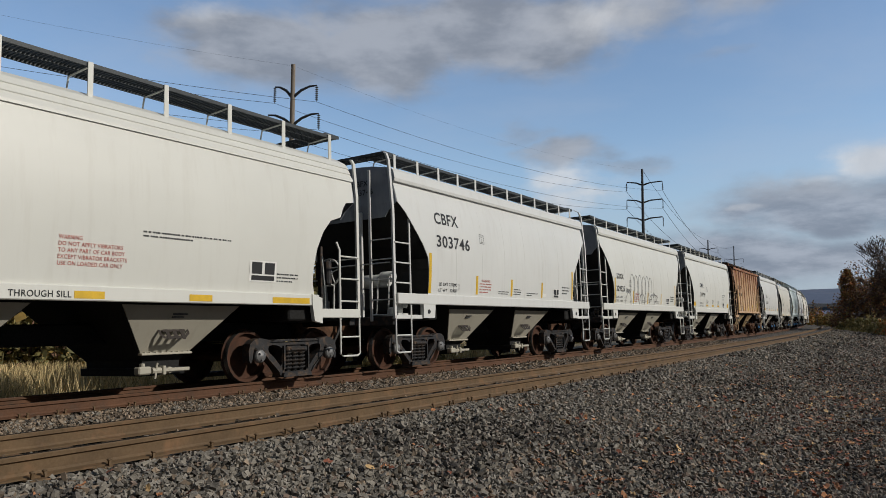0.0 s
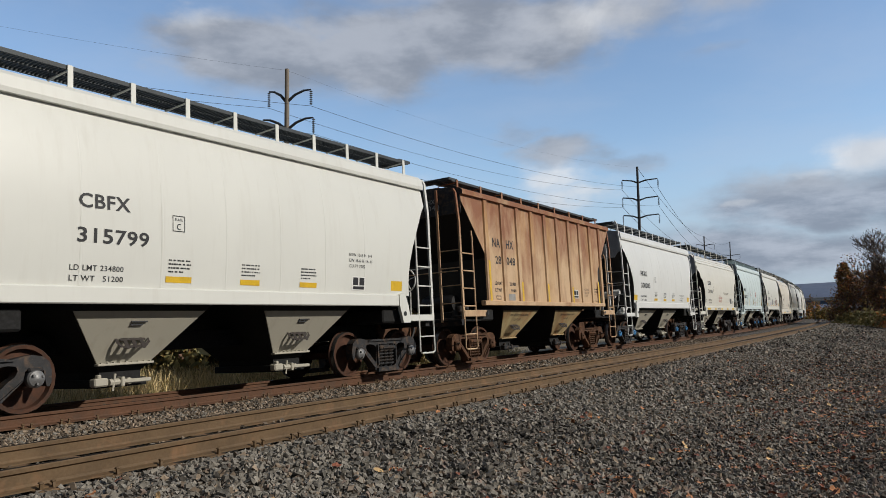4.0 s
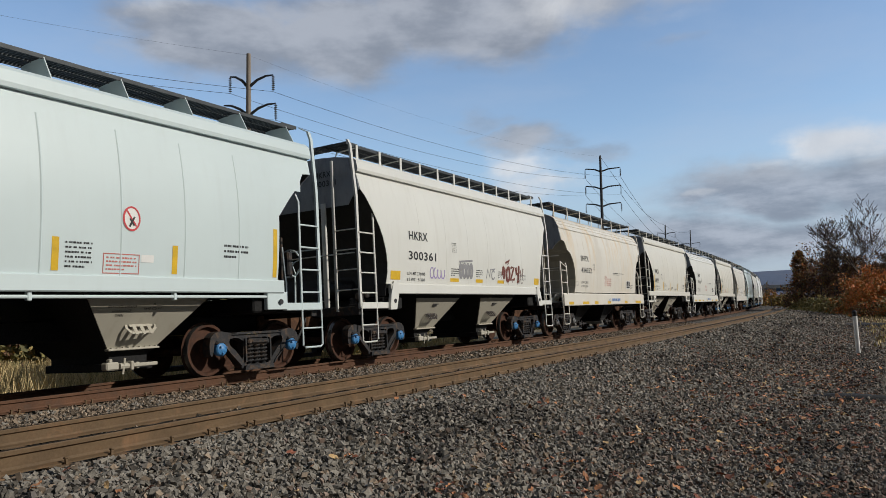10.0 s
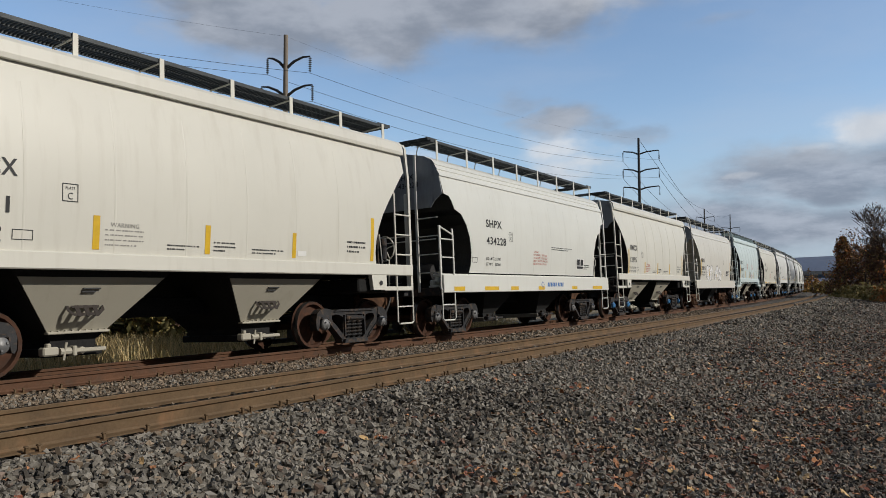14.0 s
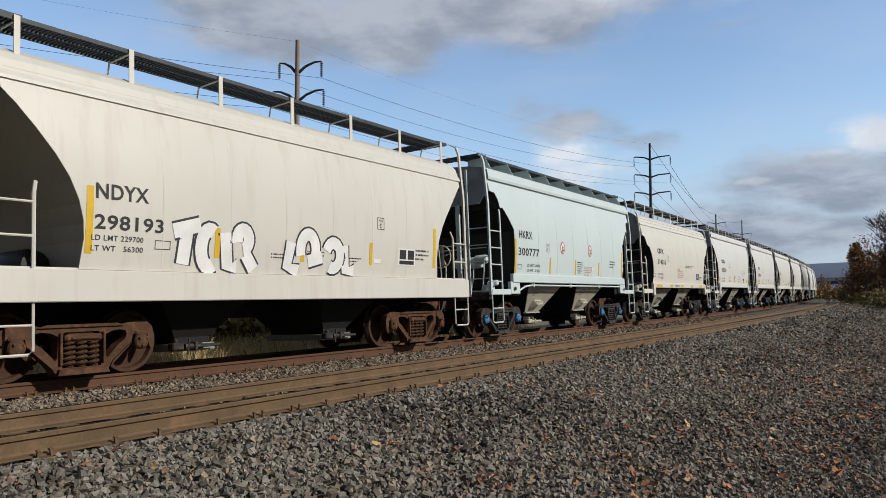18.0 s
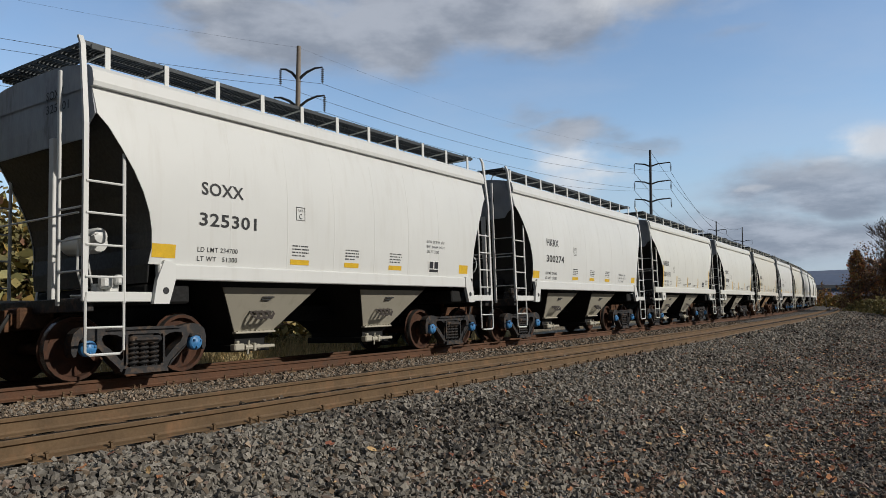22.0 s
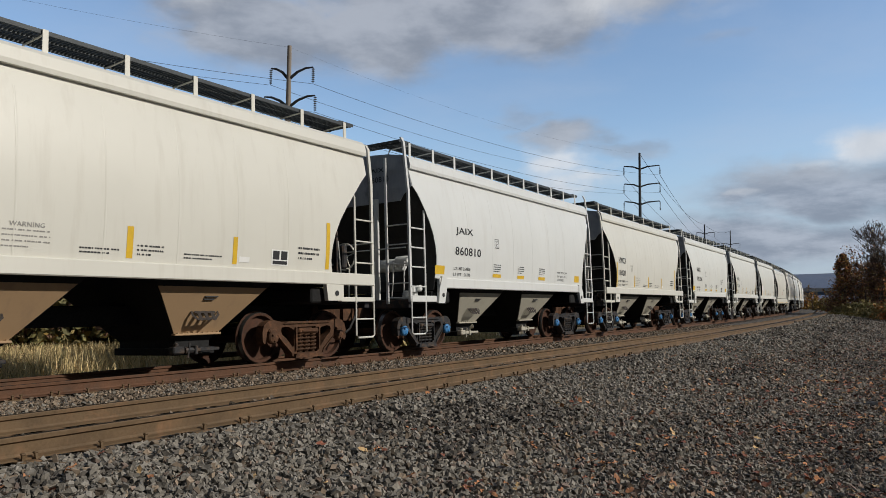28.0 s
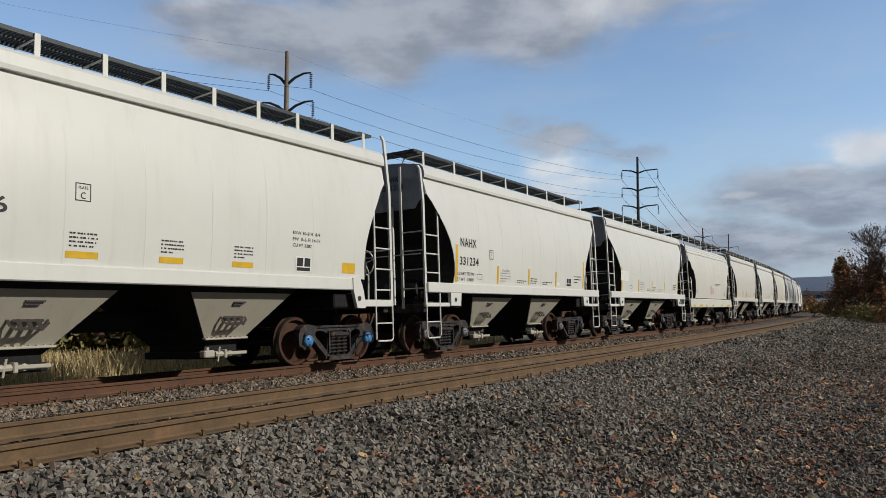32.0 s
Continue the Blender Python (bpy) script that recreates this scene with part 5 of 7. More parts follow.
    if not c.get("far"):
        sd = c["i"]
        if c["stripes"] in ("vert", "gusset") or kind == "rib":
            for x, za, zb in ((-4.10 if c["stripes"] == "gusset" else -4.03, 1.66, 2.56), (-1.92, 1.68, 2.14), (-.05, 1.68, 2.13), (1.90 if c["stripes"] == "gusset" else 1.86, 1.68, 2.12), (4.12 if c["stripes"] == "gusset" else 4.08, 1.68, 2.55)) if kind != "rib" else ((-3.92, 1.55, 2.6), (-2.06, 1.56, 2.1), (-.32, 1.56, 2.1), (1.56, 1.56, 2.05), (3.86, 1.55, 2.3)):
                decal("reflective_stripe", car, x, x + .10, za, zb, YELLOW, kind, .004 if kind != "rib" else .049)
            if c["stripes"] == "gusset":
                bar_code("small_lettering", car, .14, 2.08, .40, 6, INK, kind, .065, seed=sd + 1)
                bar_code("small_lettering", car, .76, 1.90, .50, 4, REDINK, kind, .055, seed=sd + 3)
                frame_decal("warning_frame", car, .71, 1.31, 1.66, 1.95, REDINK, kind, .014, "thin red stencilled frame")
            elif kind == "rib":
                for k, (tx, w_) in enumerate((("EW    8-2 H 14-8", .62), ("EXW 10-0 H  9-8", .62), ("CU.  FT. 3000", .50))):
                    side_text("dimension_lettering", car, tx, 2.42, 1.97 - k * .105, w_, .06, INK, kind, .002)
                side_text("lot_lettering", car, "LOT 2001", 3.52, 1.60, .30, .045, INK, kind, .002)
            else:
                if c["i"] != 13:
                    red = c["i"] in (1, 2, 12)
                    side_text("warning_lettering", car, "WARNING", -1.66, 2.0, .44, .060, REDINK if red else GREYINK, kind, .004 if red else 0, "red stencilled lettering" if red else "faded grey stencilled lettering")
                    bar_code("small_lettering", car, -1.74, 1.965, .60, 4, REDINK if red else GREYINK, kind, .068, seed=sd, fill=.4 if red else .26)
                bar_code("small_lettering", car, -.74, 1.80, .58, 2, INK, kind, .055, seed=sd + 5)
                bar_code("small_lettering", car, .12, 1.88, .44, 3, INK, kind, .062, seed=sd + 1)
                bar_code("small_lettering", car, .92, 1.80, .72, 2, INK, kind, .055, seed=sd + 3)
                decal("white_label", car, 2.0, 2.22, 1.72, 1.81, WHITEINK, kind, .004, "small white label")
            if not c.get("dims"):
                bar_code("small_lettering", car, 3.35 if c["stripes"] != "gusset" else 2.95, 2.05 if c["stripes"] != "gusset" else 2.2, .55, 3, INK, kind, .09, seed=sd + 2)
        elif c["stripes"] == "horiz":
            for x, w_, h_ in ((-4.27, .40, .20), (-1.52, .46, .09), (-.10, .42, .09), (1.27, .44, .09), (3.97, .38, .20)):
                decal("reflective_stripe", car, x, x + w_, 1.72, 1.72 + h_, YELLOW, kind)
            for x in (-1.48, -.08, 1.30):
                bar_code("small_lettering", car, x, 2.06, .40, 4, INK, kind, .056, seed=sd + int(x * 3))
        if deep and c["stripes"] != "vert":
            for x, l in ((-3.75, .80), (-1.75, .36), (0.0, .36), (1.75, .36), (3.3, .55)) if c["i"] in (6, 15) else ((-4.9, .5), (-3.4, .75), (-1.95, .45), (-.21, .43), (1.6 if c.get("shallow") else 2.3, .43), (3.3 if c.get("shallow") else 4.1, .9)):
                decal("reflective_stripe", car, x, x + l, 1.06 if not c.get("shallow") else 1.35, 1.16 if not c.get("shallow") else 1.45, YELLOW, kind, .004, "", -1.60)
            for k, (tx, w_) in enumerate((("WARNING", .32), ("DO NOT APPLY VIBRATORS", .92), ("TO ANY PART OF CAR BODY", .95), ("EXCEPT VIBRATOR BRACKETS", .99), ("USE ON LOADED CAR ONLY", .93))):
                side_text("warning_lettering", car, tx, -.44, 2.12 - k * .085, w_, .056, REDINK, kind, .006, "red stencilled lettering")
            bar_code("small_lettering", car, .79, 2.34, 1.6, 2, INK, kind, .06, seed=sd + 1)
            bar_code("small_lettering", car, 3.42, 1.86, .5, 3, INK, kind, .06, seed=sd + 2)
        plain = c["stripes"] == "gusset" or (c["stripes"] == "horiz" and c.get("mark") in ("HKRX", "JAIX"))
        dx_, dz_ = (2.62, 1.95 if plain else 2.36) if c["stripes"] == "horiz" else (None, 0)
        if dx_:
            for k, tx in enumerate(("EXW 10-8 H  8-9", "EW  8-6 H 14-11", "CU FT 3282")):
                side_text("dimension_lettering", car, tx, dx_, dz_ - k * .11, .70 if k < 2 else .48, .06, INK, kind, .002)
        ax = 2.80 if deep else (2.71 if kind != "rib" else 1.72)
        az = 1.70
        plain = c["stripes"] == "gusset" or (c["stripes"] == "horiz" and c.get("mark") in ("HKRX", "JAIX"))
        if not c.get("mark") and c["i"]:
            pass
        elif plain:
            decal("white_label", car, 1.34, 1.56, 1.84, 1.95, WHITEINK, kind, .004, "small white label")
        else:
            if c.get("mark") != "HWCX":
                kx, kz = (1.5, 1.3) if deep else (1, 1)
                decal("data_plate", car, ax, ax + .40 * kx, az, az + .27 * kz, WHITEINK, kind, .005 if kind != "rib" else .01, "white data plate with two black squares and a black band")
                for k in range(2):
                    decal("data_plate_field", car, ax + (.03 + k * .19) * kx, ax + (.18 + k * .19) * kx, az + .10 * kz, az + .25 * kz, INK, kind, .008 if kind != "rib" else .014)
                decal("data_plate_band", car, ax + .03 * kx, ax + .37 * kx, az + .02 * kz, az + .08 * kz, INK, kind, .008 if kind != "rib" else .014)
        bx = -2.98 if kind == "rib" or c["stripes"] == "vert" else -3.96
        if kind != "rib" and c["stripes"] != "horiz":
            frame_decal("repack_box", car, bx, bx + .26, 1.76, 1.89, INK, kind, .01)
    for f in c.get("extra", ()):
        f(car, kind)
    return car


# ================= the train =================
SLATE = material("slate_spray_paint", (0.03, 0.032, 0.04), 0.6)
VIOLET = material("violet_spray_paint", (0.34, 0.27, 0.50), 0.6)
RUSTSPRAY = material("red_brown_spray_paint", (0.16, 0.045, 0.03), 0.6)
GREYSPRAY = material("grey_spray_paint", (0.27, 0.27, 0.28), 0.6)
WHITESPRAY = material("white_spray_paint", (0.80, 0.80, 0.80), 0.6)
BLUEINK = material("blue_stencil_paint", (0.05, 0.16, 0.42), 0.6)
SIGNRED = material("red_sign_paint", (0.55, 0.05, 0.06), 0.5)


def arc(cx, cz, rx, rz, a0, a1, n=14):
    return [(cx + rx * math.cos(radians(a0 + (a1 - a0) * i / n)), cz + rz * math.sin(radians(a0 + (a1 - a0) * i / n))) for i in range(n + 1)]


def scrawl_outline(car, kind):
    """Large thin-line bubble shapes with two small tags."""
    st = []
    for k, x in enumerate((-2.0, -1.55, -1.05, -.55, -.1, .35)):
        st.append([(x - .18, 1.75)] + [(x - .2, 2.2)] + arc(x, 2.45, .2, .33 - .03 * (k % 2), 180, 10, 10) + [(x + .18, 2.05), (x + .10, 1.8)])
    for k, x in enumerate((-2.45, -1.2, -.75, .55)):
        st.append(arc(x, 1.68, .34, .38, 185, -5, 12))
    st += [arc(-1.1, 1.58, .35, .18, 190, 350, 10), arc(-2.0, 1.75, .2, .15, 180, 360, 8), arc(.1, 1.62, .4, .16, 180, 350, 8)]
    ribbon("graffiti_outline", car, st, .022, SLATE, kind, "thin black sprayed bubble outlines")
    rnd = random.Random(3)
    for x0, z0 in ((-2.75, 2.05), (.75, 2.0)):
        st = []
        for k in range(5):
            x = x0 + k * .12
            st.append([(x, z0 - .1 * (x0 > 0) * k * .5), (x + .04, z0 + .16 - .05 * (x0 > 0) * k), (x + .09, z0 + .02), (x + .12, z0 + .15 - .05 * (x0 > 0) * k), (x + .05, z0 + .06)])
        ribbon("graffiti_tag", car, st, .025, SLATE, kind, "small black sprayed tag")


def scrawl_tags(car, kind):
    """Four sprayed tags of different colours."""
    st = [arc(-2.45 + k * .18, 1.92, .09, .13, 60 + 40 * k, 400, 12) for k in range(4)]
    ribbon("graffiti_tag", car, st, .035, VIOLET, kind, "violet sprayed tag")
    st = [arc(-.95 + k * .19, 2.02, .10, .20, 100 - 30 * k, 430, 12) for k in range(4)] + [[(-1.05, 2.25), (-.3, 2.3)]]
    ribbon("graffiti_tag", car, st, .05, GREYSPRAY, kind, "grey sprayed tag")
    ribbon("graffiti_tag", car, [arc(-.95 + k * .19, 2.0, .07, .14, 0, 360, 12) for k in range(4)], .09, GREYSPRAY, kind, "grey sprayed tag").location.y = -.002
    st = [[(.55, 1.85), (.62, 2.1), (.75, 1.9), (.8, 2.12)], [(.85, 2.1), (1.1, 2.12)], arc(.98, 1.95, .1, .12, 40, 330)]
    ribbon("graffiti_tag", car, st, .04, GREYSPRAY, kind, "grey sprayed tag")
    st = [[(1.55, 1.95), (1.62, 2.2), (1.72, 2.1), (1.66, 1.85)], arc(1.95, 1.98, .11, .2, 20, 380), [(2.15, 2.18), (2.36, 2.2), (2.14, 1.82), (2.42, 1.85)],
          [(2.5, 2.2), (2.56, 2.0), (2.74, 2.05), (2.72, 2.25), (2.68, 1.75)], [(2.85, 1.78), (2.9, 2.15), (3.05, 1.9), (3.08, 2.2)], [(1.8, 2.32), (2.1, 2.42), (1.95, 2.28)]]
    ribbon("graffiti_tag", car, st, .06, RUSTSPRAY, kind, "red-brown sprayed tag with drips")
    ribbon("graffiti_tag", car, [[(x + .05, z * 1.02 - .02) for x, z in q] for q in st[:4]], .085, RUSTSPRAY, kind, "red-brown sprayed tag with drips").location.y = -.002
    ribbon("graffiti_drip", car, [[(x, 1.85), (x, 1.85 - d)] for x, d in ((1.7, .12), (2.0, .16), (2.3, .1), (2.7, .14))], .02, RUSTSPRAY, kind, "paint drips")


def scrawl_white(car, kind):
    """Two blocks of white bubble letters edged in dark grey."""
    for width, mat, lab in ((.29, SLATE, "dark edge of sprayed letters"), (.22, WHITESPRAY, "white sprayed bubble letters")):
        st = [[(-2.35, 2.32), (-1.95, 2.42)], [(-2.15, 2.35), (-2.2, 1.95)], arc(-1.80, 2.15, .13, .22, 60, 300), [(-1.55, 2.35), (-1.5, 1.95), (-1.35, 1.95)],
              arc(-1.25, 2.28, .10, .12, -90, 200), [(-1.2, 2.1), (-1.05, 1.92)],
              [(-.35, 2.3), (-.42, 1.98), (-.2, 1.92)], arc(.0, 2.2, .16, .22, 200, -20), [(.0, 2.05), (.3, 2.12)], arc(.55, 2.15, .16, .18, 160, -120), [(.8, 2.3), (.85, 1.95), (1.05, 1.95)]]
        st = [[(-.52 + (x + .55) * 1.20, 1.82 + (z - 2.15) * 1.30) for x, z in q] for q in st]
        p = tagged(ribbon("graffiti_letters", car, st, width, mat, kind, lab), kind="stuff")
        if mat is WHITESPRAY:
            p.location.y = -.003


def no_sign(car, kind):
    """Two round warning signs: a red ring and slash on white."""
    for x in (-1.0, 1.16):
        g = Geo()
        n = 20
        g.add([(x + DX, -(hw(2.47) + .005), 2.47)] + [(x + DX + .15 * math.cos(2 * math.pi * k / n), -(hw(2.47 + .185 * math.sin(2 * math.pi * k / n)) + .005), 2.47 + .185 * math.sin(2 * math.pi * k / n)) for k in range(n)],
              [(0, k + 1, (k + 1) % n + 1) for k in range(n)])
        d = part("warning_disc", g.mesh("warning_disc", WHITEINK), car, None, "white disc with a red ring")
        ribbon("warning_ring", d, [arc(x, 2.47, .135, .17, 0, 360, 24), [(x - .08, 2.58), (x + .08, 2.36)]], .028, SIGNRED, kind, "red ring and slash")
        ribbon("warning_mark", d, [[(x - .04, 2.35), (x + .05, 2.5)], [(x - .03, 2.47), (x + .04, 2.37)]], .03, INK, kind, "small dark symbol")
        d.location.y = -.002
        for ch in d.children:
            ch.location.y = -.003


def patch(car, kind):
    decal("number_patch", car, -4.1, -3.2, 2.05, 2.42, WHITEINK, kind, .004, "white painted-over patch")


def blue_bars(car, kind):
    """A slanted blue word mark and a small diamond on the sill, as plain shapes."""
    g = Geo()
    for k in range(10):
        x = .42 + k * .115 + (k > 5) * .06
        g.add([(x + DX, -1.604, 1.15), (x + .075 + DX, -1.604, 1.15), (x + .115 + DX, -1.604, 1.27), (x + .04 + DX, -1.604, 1.27)], [(0, 1, 2, 3)])
    tagged(part("word_mark", g.mesh("word_mark", BLUEINK), car, None, "slanted blue word mark"), kind="stuff")
    ribbon("diamond_mark", car, [[(.1, 1.12), (.2, 1.21), (.1, 1.30), (0, 1.21), (.1, 1.12)]], .02, BLUEINK, "rib", "small blue diamond outline").location.y = -.08


def bay_text(car, kind):
    side_text("sill_lettering", car, "THROUGH SILL", -1.05, 1.36, .80, .085, INK, kind, .01, "black stencilled lettering", -1.60)


def dims(a, b, c_):
    def put(car, kind):
        for k, tx in enumerate((a, b, c_)):
            side_text("dimension_lettering", car, tx, 3.2, 2.0 - k * .11, .62 if k < 2 else .44, .06, INK, kind, .002)
    return put


def spec(i, kind, paint, outline, stripes, label, **k):
    return dict(i=i, kind=kind, paint=paint, outline=outline, stripes=stripes, label=label, **k)


H, FL = "hop", "flow"
NARROW = dict(mark_at=(-3.8, 2.53, .78, .21), num_at=(-3.84, 2.08, .92, .205))
GUS = dict(plate_at=(-2.16, 2.29), mark_at=(-3.84, 2.60, .81, .21), num_at=(-3.89, 2.13, 1.27, .215), ld_dx=.54)
HW = dict(mark_at=(-3.77, 2.54, .84, .22), num_at=(-3.80, 2.08, .78, .21))
WIDE = dict(mark_at=(-3.37, 2.67, .83, .205), num_at=(-3.41, 2.20, 1.24, .205), ld_dx=-.05)
FLOWAT = dict(plate_at=(-1.98, 2.38), mark_at=(-3.24, 2.68, .86, .205), num_at=(-3.24, 2.24, 1.08, .2), ld_dx=-.0)
CARS = [
    spec(0, FL, "white", "flow", "sill", "white covered hopper wagon with a deep side sill and yellow markers", extra=(bay_text,), seams=(), shallow=1),
    spec(1, H, "grey", "chamfer", "vert", "off-white covered hopper wagon with chamfered ends and yellow stripes", mark="CBFX", num="303746", ld="233200", lt="52800", brake=1, tall=1, posts=12,
         mark_at=(-3.71, 3.26, 1.03, .28), num_at=(-3.70, 2.72, 1.48, .285), ld_dx=.09, plate_at=(-1.7, 2.96)),
    spec(2, H, "white", "round", "vert", "white covered hopper wagon with black line graffiti", mark="SOXX", num="329525", ld="232800", lt="53200", posts=9, extra=(scrawl_outline,), **NARROW),
    spec(3, H, "white", "round", "horiz", "white covered hopper wagon with yellow blocks on its sill", mark="CBFX", num="315799", posts=11, brake=1, mark_at=(-2.88, 2.68, .76, .2), num_at=(-2.9, 2.21, 1.08, .205)),
    spec(4, "rib", "brown", "rib", "rib", "rusty faded brown hopper wagon with ribbed sides", mark="NA  HX", num="28.  048", ld="231900", lt="54100", truck="rust", cap="rust", hopper="mustard", posts=9, half=4.1,
         mark_at=(-3.62, 2.98, 1.22, .24), num_at=(-3.52, 2.54, 1.16, .21), seams=()),
    spec(5, H, "grey", "round", "horiz", "off-white covered hopper wagon with blue bearing caps", mark="HKRX", num="300283", ld="234500", lt="51500", cap="blue", brake=1, tall=1, posts=11,
         mark_at=(-3.32, 2.69, .83, .205), num_at=(-3.37, 2.21, 1.24, .205), ld_dx=-.06),
    spec(6, FL, "cream", "flow", "sill", "cream covered hopper wagon with a deep yellow-marked sill", mark="CEFX", num="311456", ld="233600", lt="53400", posts=7, seams=(-2.9,), shallow=1, extra=(bay_text,), **FLOWAT),
    spec(7, H, "pale_green", "stepped", "gusset", "pale green covered hopper wagon with gusset walkway brackets", mark="HKRX", num="300725", ld="234600", lt="51400", cap="blue", brake=1, posts=9, dx=-.05, seams=(-2.73, -1.48, -.28, .92, 2.07, 3.22), extra=(no_sign,), **GUS),
    spec(8, H, "white", "round", "horiz", "white covered hopper wagon with coloured graffiti tags", mark="HKRX", num="300361", ld="234400", lt="51600", cap="blue", posts=12, extra=(scrawl_tags,), tall=1, dx=.12, mark_at=(-3.48, 2.67, .85, .205), num_at=(-3.52, 2.20, 1.27, .205), ld_dx=-.05),
    spec(9, FL, "rusty_white", "flow", "sill", "cream covered hopper wagon stained with orange rust", mark="SHPX", num="434352", ld="232700", lt="53300", hopper="black", posts=8, seams=(-3.0, -1.6, .2, 1.9), extra=(blue_bars,), plate_at=(-1.93, 2.38), mark_at=(-3.34, 2.68, .92, .205), num_at=(-3.35, 2.24, 1.24, .2), ld_dx=0),
    spec(10, H, "cream", "round", "vert", "cream covered hopper wagon with tall black numerals", mark="HWCX", num="10721", ld="232400", lt="53600", posts=8, **HW),
    spec(11, FL, "white", "flow", "sill", "white covered hopper wagon with black discharge hoppers", mark="SHPX", num="434228", ld="232700", lt="53300", hopper="black", posts=8, extra=(blue_bars,), **FLOWAT),
    spec(12, H, "cream", "round", "vert", "cream covered hopper wagon with bowed weld seams", mark="HWCX", num="12195", ld="232300", lt="53700", cap="blue", posts=8, dims=1, extra=(dims("EXW 10-8 H  9-3", "EW   8-2 H 15-0", "CU FT 3281"),), **HW),
    spec(13, FL, "tan", "round_deep", "vert", "dusty tan covered hopper wagon with white graffiti letters", mark="NDYX", num="298193", ld="229700", lt="56300", hopper="black", truck="rust", cap="rust", posts=7, tall=1, short=1, extra=(scrawl_white,),
         mark_at=(-3.90, 2.40, .8, .21), num_at=(-3.91, 1.99, 1.06, .20), ld_dx=-.04, plate_at=(2.1, 2.4)),
    spec(14, H, "pale_green", "stepped", "gusset", "pale green covered hopper wagon with two warning discs", mark="HKRX", num="300777", ld="234800", lt="51200", cap="blue", brake=1, posts=9, dx=-.07, seams=(-2.73, -1.48, -.28, .92, 2.07, 3.22), extra=(no_sign,), **GUS),
    spec(15, FL, "cream", "flow", "sill", "cream covered hopper wagon with a deep yellow-marked sill", mark="CBFX", num="314016", ld="233200", lt="52800", posts=9, shallow=1, extra=(bay_text,), plate_at=(-2.08, 2.44), mark_at=(-3.44, 2.72, .88, .215), num_at=(-3.46, 2.28, 1.15, .21), ld_dx=-.0),
    spec(16, H, "grey", "round", "horiz", "off-white covered hopper wagon with yellow sill blocks", mark="SOXX", num="325301", ld="234700", lt="51300", cap="blue", brake=1, tall=1, posts=11,
         mark_at=(-3.42, 2.72, .83, .205), num_at=(-3.46, 2.24, 1.14, .205), ld_dx=-.02, plate_at=(-1.40, 2.50)),
    spec(17, H, "grey", "round", "horiz", "off-white covered hopper wagon with blue bearing caps", mark="HKRX", num="300274", ld="234800", lt="51200", cap="blue", tall=1, posts=11, **WIDE),
    spec(18, H, "white", "chamfer", "vert", "white covered hopper wagon with stencilled mark and yellow stripes", mark="NAHX", num="331193", ld="232700", lt="53300", cap="blue", posts=9, dx=-.06, mark_at=(-3.90, 2.53, .80, .21), num_at=(-3.92, 2.08, 1.0, .205), ld_dx=0, plate_at=(-2.48, 2.29)),
    spec(19, H, "white", "round", "vert", "white covered hopper wagon with faint weld seams", mark="SOXX", num="329350", posts=9, **NARROW),
    spec(20, H, "cream", "round", "vert", "cream covered hopper wagon with dusty brown hoppers", mark="MBKX", num="102560", hopper="dusty_tan_hopper", truck="rust", cap="rust", posts=9, **NARROW),
    spec(21, H, "grey", "round", "horiz", "off-white covered hopper wagon with yellow sill blocks", mark="JAIX", num="860810", ld="234300", lt="51700", cap="blue", brake=1, tall=1, posts=11, dx=-.06, **WIDE),
    spec(22, H, "cream", "round", "vert", "cream covered hopper wagon with blue bearing caps", mark="HWCX", num="11028", cap="blue", posts=8, dx=-.06, **HW),
    spec(23, H, "white", "round", "horiz", "white covered hopper wagon with yellow sill blocks", mark="SOXX", num="325256", cap="blue", posts=11, tall=1, dx=-.05, mark_at=(-3.40, 2.69, .83, .205), num_at=(-3.44, 2.22, 1.16, .205), ld_dx=-.02),
    spec(24, H, "white", "round", "vert", "white covered hopper wagon with pale stencilled mark", mark="NAHX", num="331234", ld="232700", lt="53300", posts=8, **NARROW),
    spec(25, H, "white", "chamfer", "vert", "white covered hopper wagon with a painted-over patch", posts=9, extra=(patch,)),
    spec(26, FL, "cream", "flow", "sill", "cream covered hopper wagon", posts=8),
    spec(27, H, "tan", "round", "vert", "dusty tan covered hopper wagon", posts=9),
    spec(28, H, "white", "chamfer", "horiz", "white covered hopper wagon", posts=9),
    spec(29, H, "cream", "round", "vert", "cream covered hopper wagon", posts=9),
]
for k in range(30, 38):
    CARS.append(spec(k, (H, H, FL)[k % 3], ("white", "cream", "grey", "tan")[k % 4], ("round", "chamfer", "flow")[k % 3], ("vert", "horiz", "sill")[k % 3], "covered hopper wagon in dusty off-white paint", posts=8, far=1))
# where each wagon's front corner post stands along the track at the start
STARTS = [0.24, 12.34, 24.46, 36.5, 48.67, 60.65, 72.71, 84.85, 96.97, 109.01, 121.14, 133.24, 145.35, 157.58, 169.57, 181.65, 193.75, 205.88, 218.0, 230.09, 242.2, 254.33,
          266.42, 278.49, 290.58, 302.64, 314.67, 326.77, 338.87]
while len(STARTS) < len(CARS):
    STARTS.append(STARTS[-1] + PITCH)
TRAIN = [(build_car(c), s0 + (5.435 if c["kind"] == "rib" else 5.535)) for c, s0 in zip(CARS, STARTS)]


def car_pose(s):
    p = on_track(s, -0.755, 0.0)
    return pose(*p, math.degrees(-CANT), 0, heading(s))


for car, s0 in TRAIN:
    car.matrix_basis = car_pose(s0)

# ================= poles and wires =================
POLES = ((-11.82, 58.82, 21.4), (31.93, 115.67, 24.4), (78.46, 216.2, 23.7), (110.84, 278.8, 28.0))


